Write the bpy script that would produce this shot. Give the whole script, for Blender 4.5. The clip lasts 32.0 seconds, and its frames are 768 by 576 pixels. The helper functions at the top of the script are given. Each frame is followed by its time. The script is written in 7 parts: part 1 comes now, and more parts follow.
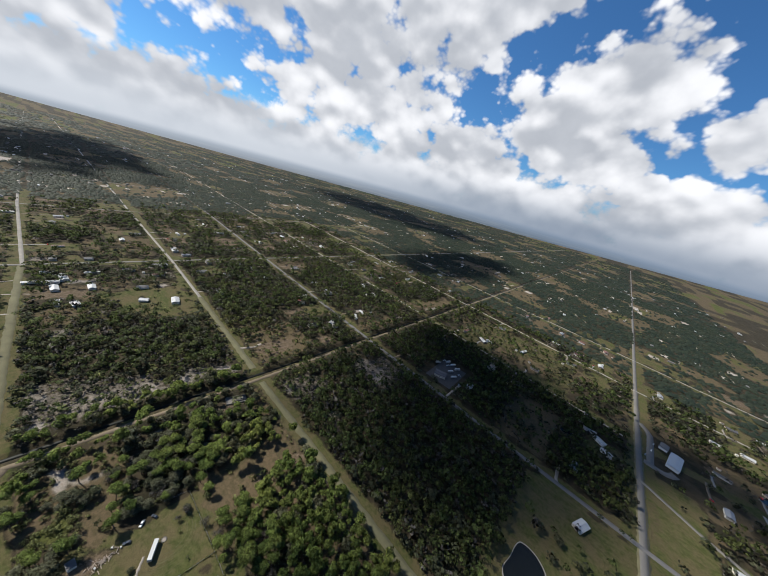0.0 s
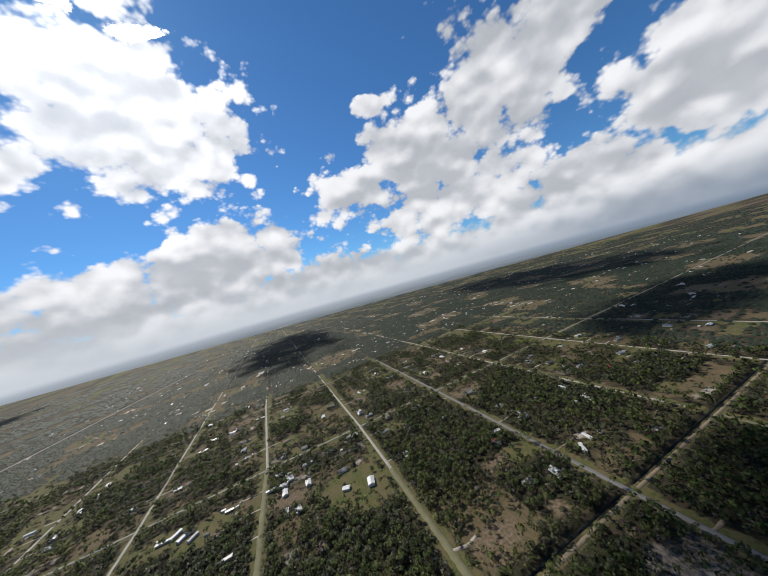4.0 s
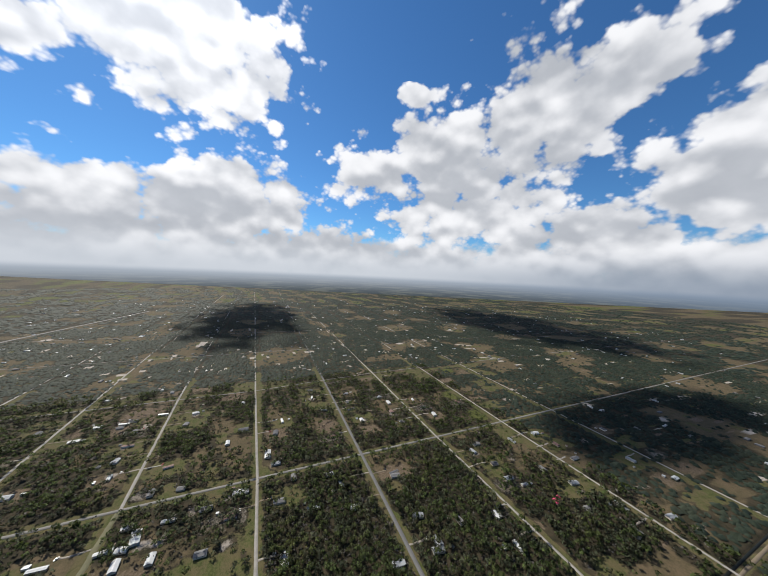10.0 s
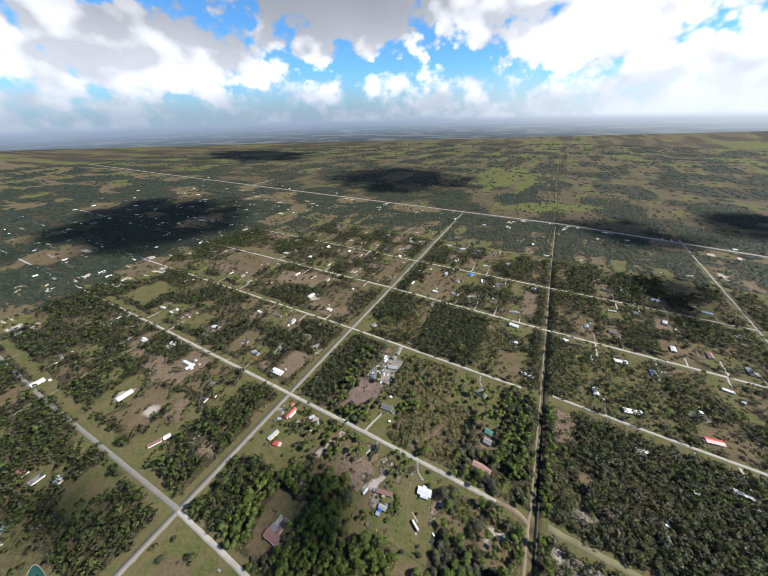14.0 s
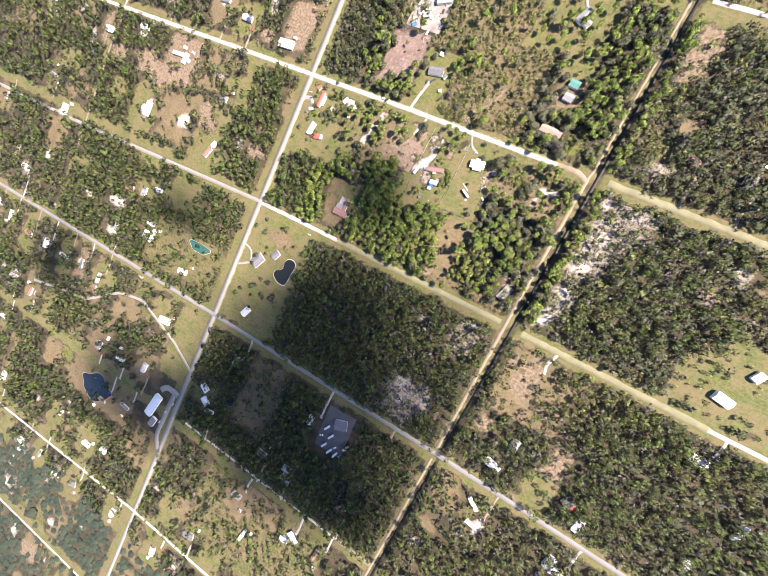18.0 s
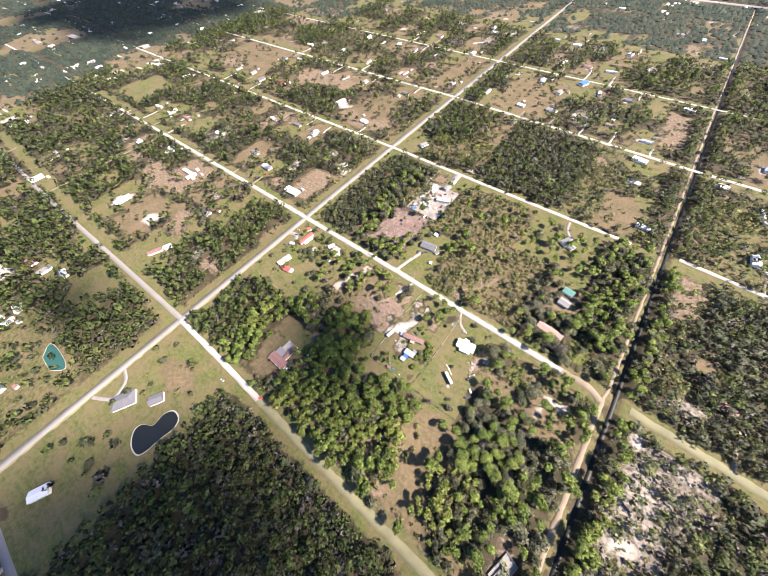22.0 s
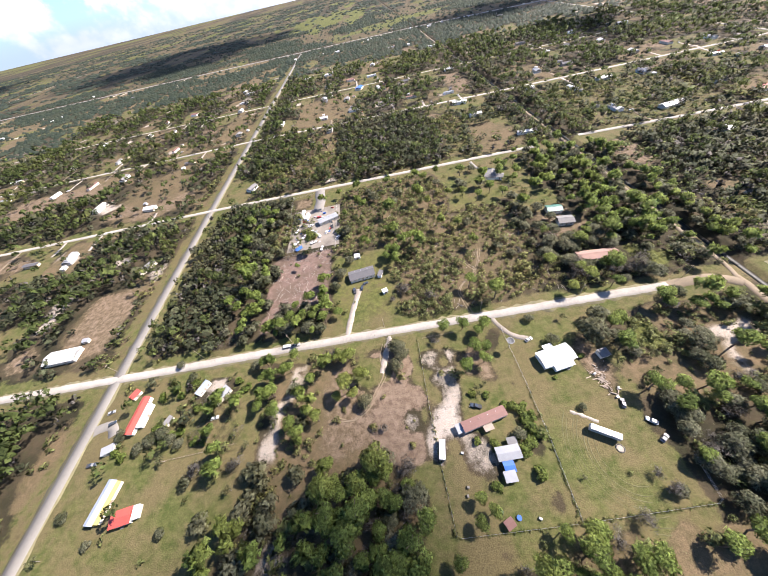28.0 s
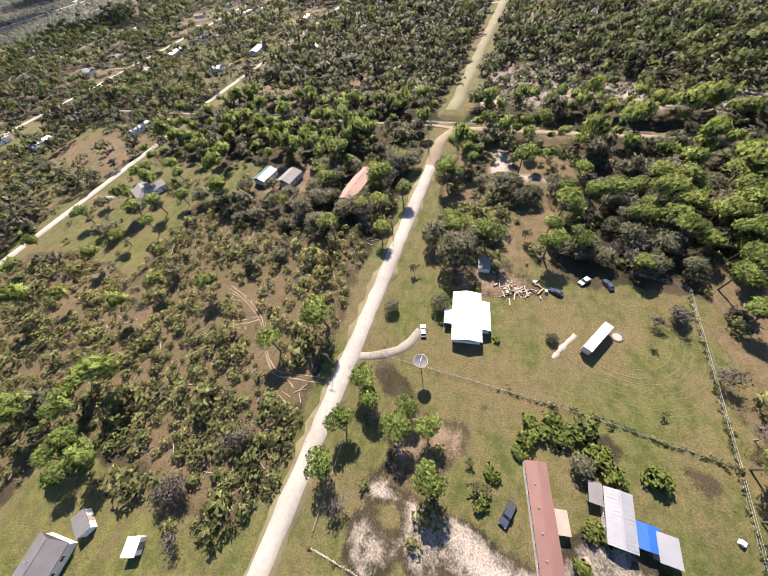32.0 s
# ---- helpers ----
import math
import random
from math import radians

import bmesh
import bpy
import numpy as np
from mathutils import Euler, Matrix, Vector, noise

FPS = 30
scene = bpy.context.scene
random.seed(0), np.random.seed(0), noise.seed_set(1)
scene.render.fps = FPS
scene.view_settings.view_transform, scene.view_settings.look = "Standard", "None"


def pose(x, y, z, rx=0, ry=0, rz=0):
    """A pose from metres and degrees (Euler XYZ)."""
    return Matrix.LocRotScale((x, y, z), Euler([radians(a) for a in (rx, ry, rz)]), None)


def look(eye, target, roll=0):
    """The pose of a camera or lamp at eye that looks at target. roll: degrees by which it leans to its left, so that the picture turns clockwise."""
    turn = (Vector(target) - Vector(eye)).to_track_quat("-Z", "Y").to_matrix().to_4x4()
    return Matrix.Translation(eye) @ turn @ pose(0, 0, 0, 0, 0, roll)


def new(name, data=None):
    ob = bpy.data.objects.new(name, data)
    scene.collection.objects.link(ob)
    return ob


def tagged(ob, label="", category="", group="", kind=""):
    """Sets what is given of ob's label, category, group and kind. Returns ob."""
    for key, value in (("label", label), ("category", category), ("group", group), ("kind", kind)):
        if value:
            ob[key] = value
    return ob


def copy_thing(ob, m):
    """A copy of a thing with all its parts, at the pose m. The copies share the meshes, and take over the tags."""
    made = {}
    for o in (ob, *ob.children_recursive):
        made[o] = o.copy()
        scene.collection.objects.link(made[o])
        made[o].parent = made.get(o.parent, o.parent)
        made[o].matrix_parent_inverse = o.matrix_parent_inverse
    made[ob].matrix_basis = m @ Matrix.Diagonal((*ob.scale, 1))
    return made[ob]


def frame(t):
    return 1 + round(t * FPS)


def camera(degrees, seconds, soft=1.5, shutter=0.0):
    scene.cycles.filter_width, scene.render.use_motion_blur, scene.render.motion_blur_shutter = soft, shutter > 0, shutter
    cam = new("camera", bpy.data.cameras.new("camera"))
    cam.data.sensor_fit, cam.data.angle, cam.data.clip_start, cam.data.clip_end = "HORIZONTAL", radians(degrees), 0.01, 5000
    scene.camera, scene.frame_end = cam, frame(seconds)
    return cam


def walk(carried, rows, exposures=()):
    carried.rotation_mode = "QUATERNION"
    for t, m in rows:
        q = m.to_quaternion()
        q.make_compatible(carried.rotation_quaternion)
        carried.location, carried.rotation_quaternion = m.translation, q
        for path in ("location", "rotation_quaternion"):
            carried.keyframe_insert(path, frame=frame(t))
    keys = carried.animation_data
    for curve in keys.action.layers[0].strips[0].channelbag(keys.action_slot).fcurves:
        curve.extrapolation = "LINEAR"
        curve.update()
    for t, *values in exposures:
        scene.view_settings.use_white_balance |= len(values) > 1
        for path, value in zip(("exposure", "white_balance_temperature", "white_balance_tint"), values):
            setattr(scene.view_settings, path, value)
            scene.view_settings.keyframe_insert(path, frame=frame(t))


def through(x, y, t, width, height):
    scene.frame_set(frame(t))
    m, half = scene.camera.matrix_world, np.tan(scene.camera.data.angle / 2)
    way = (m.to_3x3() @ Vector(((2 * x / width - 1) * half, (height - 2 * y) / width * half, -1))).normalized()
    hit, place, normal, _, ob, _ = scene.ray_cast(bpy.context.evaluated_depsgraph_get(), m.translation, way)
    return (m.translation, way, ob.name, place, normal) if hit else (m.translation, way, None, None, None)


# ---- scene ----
cam = camera(108.14, 32.0, soft=0.4)
PATH = [
    (0.0, (-265.4, 153.6, 264.0), (-208.45, 79.08, 229.30), 15.34),
    (0.5, (-260.5, 145.3, 269.7), (-190.89, 84.20, 231.96), 14.62),
    (1.0, (-255.0, 138.1, 275.1), (-175.90, 91.38, 235.54), 12.91),
    (1.5, (-246.7, 131.4, 278.4), (-161.00, 98.96, 238.29), 11.14),
    (2.0, (-238.4, 126.2, 279.8), (-148.90, 105.07, 240.54), 7.73),
    (2.5, (-227.5, 120.1, 281.2), (-136.04, 99.61, 246.28), 1.56),
    (3.0, (-217.0, 116.4, 284.8), (-122.18, 90.75, 266.20), -3.23),
    (3.5, (-209.0, 111.4, 288.2), (-114.30, 80.09, 280.84), -8.98),
    (4.0, (-201.3, 106.5, 291.8), (-108.40, 69.45, 289.97), -15.49),
    (4.5, (-193.3, 101.4, 295.7), (-101.88, 60.83, 296.53), -18.77),
    (6.5, (-159.7, 60.7, 338.7), (-69.64, 17.21, 338.92), -13.94),
    (7.0, (-153.4, 52.8, 346.1), (-63.40, 9.31, 345.89), -12.46),
    (7.5, (-148.2, 44.8, 354.0), (-57.99, 1.54, 353.25), -11.15),
    (8.0, (-143.1, 36.3, 362.5), (-52.89, -6.80, 361.06), -10.08),
    (8.5, (-138.2, 28.3, 370.1), (-48.14, -14.97, 368.11), -8.78),
    (9.0, (-133.4, 21.1, 377.0), (-43.74, -23.03, 373.99), -6.79),
    (9.5, (-128.6, 13.4, 383.4), (-38.98, -30.80, 379.22), -3.17),
    (10.0, (-123.7, 6.0, 389.6), (-32.44, -34.52, 384.13), 2.74),
    (10.5, (-116.6, 0.1, 394.5), (-19.40, -21.80, 385.96), 4.66),
    (11.0, (-108.2, -6.7, 400.0), (-12.19, 16.52, 384.25), 0.22),
    (11.5, (-101.2, -6.0, 408.9), (-24.35, 54.75, 388.70), -3.12),
    (12.0, (-95.9, -4.3, 414.7), (-46.03, 79.03, 391.04), -2.50),
    (12.5, (-92.8, -3.7, 419.1), (-70.10, 90.16, 393.06), 0.68),
    (13.0, (-90.3, -1.3, 421.3), (-93.50, 93.87, 390.72), 4.28),
    (13.5, (-87.5, 1.0, 423.7), (-113.74, 88.54, 383.16), 3.43),
    (14.0, (-84.5, 4.2, 428.5), (-125.66, 78.15, 375.22), -1.46),
    (14.5, (-81.1, 9.9, 431.9), (-120.05, 72.88, 364.74), 0.02),
    (15.0, (-74.9, 16.2, 431.2), (-108.38, 64.38, 350.25), 1.99),
    (15.5, (-67.7, 21.2, 427.3), (-92.42, 52.96, 335.78), 2.87),
    (17.5, (-88.3, 23.9, 388.2), (-107.48, 11.75, 290.79), -95.76),
    (18.0, (-89.9, 26.1, 377.7), (-108.89, 13.47, 280.32), -96.70),
    (18.5, (-92.6, 28.4, 366.5), (-110.44, 15.94, 268.94), -97.73),
    (19.0, (-95.5, 31.1, 354.5), (-111.18, 21.33, 256.23), -94.11),
    (19.5, (-97.9, 34.2, 341.7), (-113.51, 26.75, 243.24), -87.23),
    (20.0, (-99.0, 36.6, 326.5), (-127.62, 55.21, 232.53), -28.48),
    (20.5, (-101.5, 40.6, 314.8), (-136.67, 76.48, 228.34), -14.58),
    (21.0, (-106.6, 44.4, 303.5), (-140.08, 83.27, 217.64), -8.18),
    (21.5, (-112.5, 48.4, 291.5), (-147.19, 87.28, 206.13), -6.53),
    (22.0, (-119.0, 53.2, 279.6), (-154.73, 91.48, 194.37), -5.60),
    (22.5, (-124.7, 57.9, 267.5), (-161.45, 95.59, 182.48), -4.94),
    (23.0, (-131.3, 61.9, 257.3), (-168.48, 99.08, 172.24), -4.13),
    (23.5, (-137.1, 67.1, 246.3), (-174.97, 103.78, 161.36), -2.87),
    (24.0, (-143.9, 71.7, 235.4), (-182.45, 108.33, 150.73), -1.50),
    (24.5, (-150.9, 76.1, 224.4), (-189.36, 112.60, 139.59), -0.56),
    (26.5, (-176.2, 94.2, 180.4), (-221.01, 136.76, 101.75), 0.33),
    (27.0, (-184.4, 97.7, 169.2), (-220.59, 153.03, 94.15), 0.86),
    (27.5, (-192.7, 102.6, 158.9), (-219.82, 166.07, 86.59), -6.07),
    (28.0, (-201.4, 109.8, 152.4), (-206.86, 176.04, 77.61), -13.53),
    (28.5, (-209.2, 119.5, 148.0), (-183.99, 173.60, 67.76), -12.60),
    (29.0, (-212.6, 129.7, 138.6), (-168.90, 165.06, 55.91), -10.03),
    (29.5, (-210.6, 139.1, 130.2), (-164.80, 169.30, 46.59), -13.73),
    (30.0, (-206.0, 147.9, 121.7), (-159.70, 176.20, 37.64), -14.55),
    (30.5, (-198.9, 155.6, 113.5), (-152.01, 184.24, 29.93), -14.52),
    (31.0, (-191.1, 163.0, 104.8), (-142.67, 191.50, 22.07), -13.41),
    (31.5, (-182.1, 169.0, 96.3), (-133.14, 197.55, 13.95), -13.08),
    (32.0, (-172.6, 174.4, 88.4), (-123.50, 203.03, 6.11), -12.91),
]
walk(cam, [(t, look(eye, target, roll)) for t, eye, target, roll in PATH],
     exposures=[(0.0, 0.53, 6200, 11), (4.0, 0.41, 6250, 11), (10.0, 0.45, 6250, 11), (12.0, 0.45, 6150, 11), (13.0, 0.51, 6050, 11), (14.0, 1.12, 6150, 12), (15.0, 2.44, 6450, 21), (17.0, 2.54, 6600, 23), (19.0, 2.52, 6600, 24), (21.0, 2.42, 6550, 23), (24.5, 2.16, 6500, 22), (28.0, 1.96, 6450, 21), (30.0, 2.04, 6750, 21), (32.0, 1.94, 6900, 22)])

# ---- light ----
SUN_AZ, SUN_EL = radians(68), radians(45)       # clockwise from +y, above the horizon
TO_SUN = Vector((math.sin(SUN_AZ) * math.cos(SUN_EL), math.cos(SUN_AZ) * math.cos(SUN_EL), math.sin(SUN_EL)))
sun = new("sun", bpy.data.lights.new("sun", "SUN"))
sun.data.energy, sun.data.angle, sun.data.color = 5.0, radians(0.53), (1.0, 0.93, 0.80)
sun.matrix_world = look(TO_SUN * 1000, (0, 0, 0))


class Nodes:
    """Short hand for building a node tree."""

    def __init__(self, tree):
        self.tree = tree
        tree.nodes.clear()

    def add(self, kind, **values):
        node = self.tree.nodes.new(kind)
        for key, value in values.items():
            setattr(node, key, value)
        return node

    def put(self, node, slot, value):
        if isinstance(value, bpy.types.NodeSocket):
            self.tree.links.new(value, node.inputs[slot])
        elif value is not None:
            node.inputs[slot].default_value = value

    def math(self, op, a, b=None, c=None, clamp=False):
        node = self.add("ShaderNodeMath", operation=op, use_clamp=clamp)
        for n, v in enumerate((a, b, c)):
            self.put(node, n, v)
        return node.outputs[0]

    def vmath(self, op, a, b=None):
        node = self.add("ShaderNodeVectorMath", operation=op)
        self.put(node, 0, a)
        self.put(node, 1, b)
        return node.outputs[1] if op in ("LENGTH", "DOT_PRODUCT") else node.outputs[0]

    def noise(self, vector, scale, detail=4.0, rough=0.55, warp=0.0):
        node = self.add("ShaderNodeTexNoise")
        for slot, v in (("Vector", vector), ("Scale", scale), ("Detail", detail), ("Roughness", rough), ("Distortion", warp)):
            self.put(node, slot, v)
        return node.outputs[0]

    def mix(self, factor, a, b, blend="MIX"):
        node = self.add("ShaderNodeMix", data_type="RGBA", blend_type=blend)
        for slot, v in ((0, factor), (6, a), (7, b)):
            self.put(node, slot, (*v, 1.0) if isinstance(v, tuple) and len(v) == 3 else v)
        return node.outputs[2]

    def step(self, value, low, high):
        node = self.add("ShaderNodeMapRange", interpolation_type="SMOOTHSTEP")
        for n, v in enumerate((value, low, high, 0.0, 1.0)):
            self.put(node, n, v)
        return node.outputs[0]


def sky():
    world = bpy.data.worlds.new("sky")
    scene.world = world
    world.use_nodes = True
    n = Nodes(world.node_tree)
    out = n.add("ShaderNodeOutputWorld")
    bg = n.add("ShaderNodeBackground")
    n.tree.links.new(bg.outputs[0], out.inputs[0])
    way = n.add("ShaderNodeTexCoord").outputs["Generated"]
    air = n.add("ShaderNodeTexSky", sky_type="NISHITA", sun_disc=False, sun_elevation=SUN_EL, sun_rotation=SUN_AZ,
                altitude=300.0, air_density=1.0, dust_density=0.15, ozone_density=1.2)
    blue = n.vmath("MULTIPLY", air.outputs[0], (0.082, 0.150, 0.207))
    part = n.add("ShaderNodeSeparateXYZ")
    n.put(part, 0, way)
    x, y, z = part.outputs
    az = n.math("MULTIPLY", n.math("ARCTAN2", x, y), 57.2958)
    el = n.math("MULTIPLY", n.math("ARCSINE", z), 57.2958)
    # Heaped clouds: azimuth, height, half width and half height in degrees.
    heaps = [(77, 33, 18, 12), (56, 26, 13, 4), (84, 10, 20, 8), (68, 7, 12, 7), (112, 19, 10, 6), (125, 21, 13, 9), (141, 27, 15, 11), (153, 30, 10, 6),
             (130, 12, 20, 7), (166, 14, 13, 11), (172, 21, 7, 7), (118, 31.5, 4, 1.6), (150, 8, 14, 6), (180, 7, 12, 4), (-175, 15, 4, 4),
             (101, 5, 14, 4), (-40, 31, 34, 15), (-33, 13, 14, 6), (-12, 17, 13, 10), (2, 9, 14, 5), (3, 17, 3, 2.5), (9, 13, 4, 3), (41, 11, 6, 5),
             (30, 6, 22, 5), (52, 7, 14, 5), (-62, 7, 20, 5)]
    full = None
    for a, e, wa, we in heaps:
        wa, we = wa * 1.3, we * 1.3
        da = n.math("DIVIDE", n.math("WRAP", n.math("SUBTRACT", az, a), 180.0, -180.0), wa)
        de = n.math("DIVIDE", n.math("SUBTRACT", el, e), we)
        near = n.math("SUBTRACT", 1.0, n.math("SQRT", n.math("ADD", n.math("MULTIPLY", da, da), n.math("MULTIPLY", de, de))))
        full = near if full is None else n.math("SMOOTH_MAX", full, near, 0.25)
    # Billows at three sizes, flattened towards the horizon.
    squash = n.add("ShaderNodeCombineXYZ")
    for k, v in enumerate((x, y, n.math("MULTIPLY", z, 1.3))):
        n.put(squash, k, v)
    big = n.noise(squash.outputs[0], 5.0, 7.0, 0.58)
    cauli = n.add("ShaderNodeTexVoronoi", feature="SMOOTH_F1")
    for slot, v in (("Vector", squash.outputs[0]), ("Scale", 12.0), ("Smoothness", 0.45), ("Detail", 3.0), ("Roughness", 0.55)):
        n.put(cauli, slot, v)
    rough = n.math("MULTIPLY_ADD", n.math("SUBTRACT", big, 0.5), 1.05, n.math("MULTIPLY", n.math("SUBTRACT", 0.46, cauli.outputs[0]), 1.1))
    body = n.math("ADD", n.math("MULTIPLY_ADD", full, 1.45, n.math("MULTIPLY", n.math("MINIMUM", full, 0.0), 4.5)), rough)
    low = n.math("SUBTRACT", n.math("MULTIPLY_ADD", n.step(el, 14.0, 3.0), 1.35, -0.38), n.math("MULTIPLY_ADD", n.noise(squash.outputs[0], 14.0, 6.0, 0.65), 0.8, n.math("MULTIPLY", n.math("SUBTRACT", cauli.outputs[0], 0.4), 0.55)))
    low = n.math("SUBTRACT", low, n.math("MULTIPLY", n.step(n.math("ABSOLUTE", n.math("ADD", az, 40.0)), 60.0, 25.0), 0.42))
    body = n.math("MAXIMUM", body, low)
    cover = n.step(body, -0.34, 0.02)
    # Thick middles and undersides are greyer; rims are white.
    up = n.vmath("ADD", squash.outputs[0], (0.0, 0.0, 0.035))
    above, here = n.noise(up, 5.0, 2.5, 0.5), n.noise(squash.outputs[0], 5.0, 2.5, 0.5)
    shade = n.step(n.math("ADD", n.math("MULTIPLY_ADD", n.math("SUBTRACT", above, here), 1.25, n.math("MULTIPLY", cauli.outputs[0], 0.10)), n.math("MULTIPLY", full, 0.13)), 0.0, 0.30)
    west = n.math("MULTIPLY", n.step(n.math("ABSOLUTE", n.math("ADD", az, 45.0)), 48.0, 15.0), n.step(el, 3.0, 15.0))
    shade = n.math("MINIMUM", n.math("MULTIPLY_ADD", west, 0.9, shade), 1.0)
    to_sun = n.vmath("DOT_PRODUCT", way, tuple(TO_SUN))
    glow = n.math("POWER", n.math("MAXIMUM", to_sun, 0.0), 14.0)
    grey = n.mix(n.noise(squash.outputs[0], 9.0, 4.0), (0.84, 0.88, 0.94), (1.25, 1.28, 1.32))
    grey = n.mix(n.math("MULTIPLY", west, 0.8), grey, (0.36, 0.385, 0.43))
    cloud = n.mix(shade, (2.0, 1.98, 1.95), grey)
    cloud = n.vmath("SCALE", cloud)
    n.put(cloud.node, "Scale", n.math("MULTIPLY_ADD", glow, 0.8, 0.95))
    over = n.mix(cover, blue, cloud)
    # Painted haze: pale on the horizon, and over the country beyond the built land.
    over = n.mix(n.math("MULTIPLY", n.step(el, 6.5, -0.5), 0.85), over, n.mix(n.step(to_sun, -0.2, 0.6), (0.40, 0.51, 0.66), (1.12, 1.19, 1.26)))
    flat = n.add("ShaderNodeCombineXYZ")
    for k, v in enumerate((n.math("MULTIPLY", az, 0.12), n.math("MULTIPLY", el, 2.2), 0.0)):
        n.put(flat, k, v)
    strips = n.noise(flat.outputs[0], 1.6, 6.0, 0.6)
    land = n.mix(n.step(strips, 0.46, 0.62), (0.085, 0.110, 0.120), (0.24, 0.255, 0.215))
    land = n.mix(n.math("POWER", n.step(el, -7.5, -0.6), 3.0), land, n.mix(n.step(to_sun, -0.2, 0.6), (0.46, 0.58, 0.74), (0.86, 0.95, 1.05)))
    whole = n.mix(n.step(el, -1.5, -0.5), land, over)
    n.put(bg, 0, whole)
    n.put(bg, 1, 0.37)


sky()

# ---- materials ----
def paint(name, colour, rough=0.8, metal=0.0, vary=0.25, scale=0.6, fine=6.0, bump=0.0, spread=0.0, coat=0.0, gloss=0.5):
    """A surface with stains at one scale and grain at another; spread: change of tone from piece to piece."""
    m = bpy.data.materials.new(name)
    m.use_nodes = True
    n = Nodes(m.node_tree)
    out, bsdf = n.add("ShaderNodeOutputMaterial"), n.add("ShaderNodeBsdfPrincipled")
    n.tree.links.new(bsdf.outputs[0], out.inputs[0])
    where = n.add("ShaderNodeNewGeometry").outputs["Position"]
    a, b = n.noise(where, scale, 5.0, 0.6), n.noise(where, fine, 4.0, 0.6)
    tone = n.math("ADD", n.math("MULTIPLY_ADD", n.math("SUBTRACT", a, 0.5), vary * 2.1, 0.87), n.math("MULTIPLY", n.math("SUBTRACT", b, 0.5), vary * 1.4))
    if spread:
        piece = n.add("ShaderNodeObjectInfo").outputs["Random"]
        tone = n.math("ADD", tone, n.math("MULTIPLY", n.math("SUBTRACT", piece, 0.5), spread))
    col = n.vmath("SCALE", (*colour,))
    n.put(col.node, "Scale", tone)
    n.put(bsdf, "Base Color", col)
    n.put(bsdf, "Roughness", n.math("MULTIPLY_ADD", n.math("SUBTRACT", b, 0.5), 0.25, rough))
    n.put(bsdf, "Metallic", metal)
    n.put(bsdf, "Specular IOR Level", gloss)
    if coat:
        n.put(bsdf, "Coat Weight", coat)
    if bump:
        node = n.add("ShaderNodeBump")
        n.put(node, "Height", b)
        n.put(node, "Strength", 0.6)
        n.put(node, "Distance", bump)
        n.put(bsdf, "Normal", node.outputs[0])
    return m


def leaf(name, dark, light, yellow, through=0.25, patch=0.09, gaps=0.0, lift=1.0, speckle=1.0, lace=2.6):
    """Foliage: tone changes from clump to clump, from tree to tree, and light comes through."""
    m = bpy.data.materials.new(name)
    m.use_nodes = True
    n = Nodes(m.node_tree)
    out, bsdf, thin, both = (n.add("ShaderNode" + k) for k in ("OutputMaterial", "BsdfPrincipled", "BsdfTranslucent", "MixShader"))
    geo = n.add("ShaderNodeNewGeometry")
    piece = geo.outputs["Random Per Island"]
    tree_tone = n.noise(geo.outputs["Position"], patch, 3.0, 0.7)
    wide = n.noise(geo.outputs["Position"], 0.011, 3.0)
    col = n.mix(n.step(tree_tone, 0.3, 0.7), dark, light)
    col = n.mix(n.math("MULTIPLY", n.step(wide, 0.48, 0.68), 0.6), col, yellow)
    bright = n.vmath("SCALE", col)
    n.put(bright.node, "Scale", n.math("MULTIPLY_ADD", piece, 0.52 * lift * speckle, (0.65 - 0.26 * speckle) * lift))
    n.put(bsdf, "Base Color", bright)
    n.put(bsdf, "Roughness", 0.7)
    n.put(bsdf, "Specular IOR Level", 0.12)
    n.put(thin, "Color", bright)
    n.put(both, 0, through)
    n.tree.links.new(bsdf.outputs[0], both.inputs[1])
    n.tree.links.new(thin.outputs[0], both.inputs[2])
    if gaps:        # light falls through between the leaves of a tuft
        clear, lacy = n.add("ShaderNodeBsdfTransparent"), n.add("ShaderNodeMixShader")
        n.put(lacy, 0, n.step(n.noise(geo.outputs["Position"], lace, 3.0, 0.65), gaps - 0.015, gaps + 0.015))
        n.tree.links.new(clear.outputs[0], lacy.inputs[1])
        n.tree.links.new(both.outputs[0], lacy.inputs[2])
        both = lacy
    n.tree.links.new(both.outputs[0], out.inputs[0])
    return m


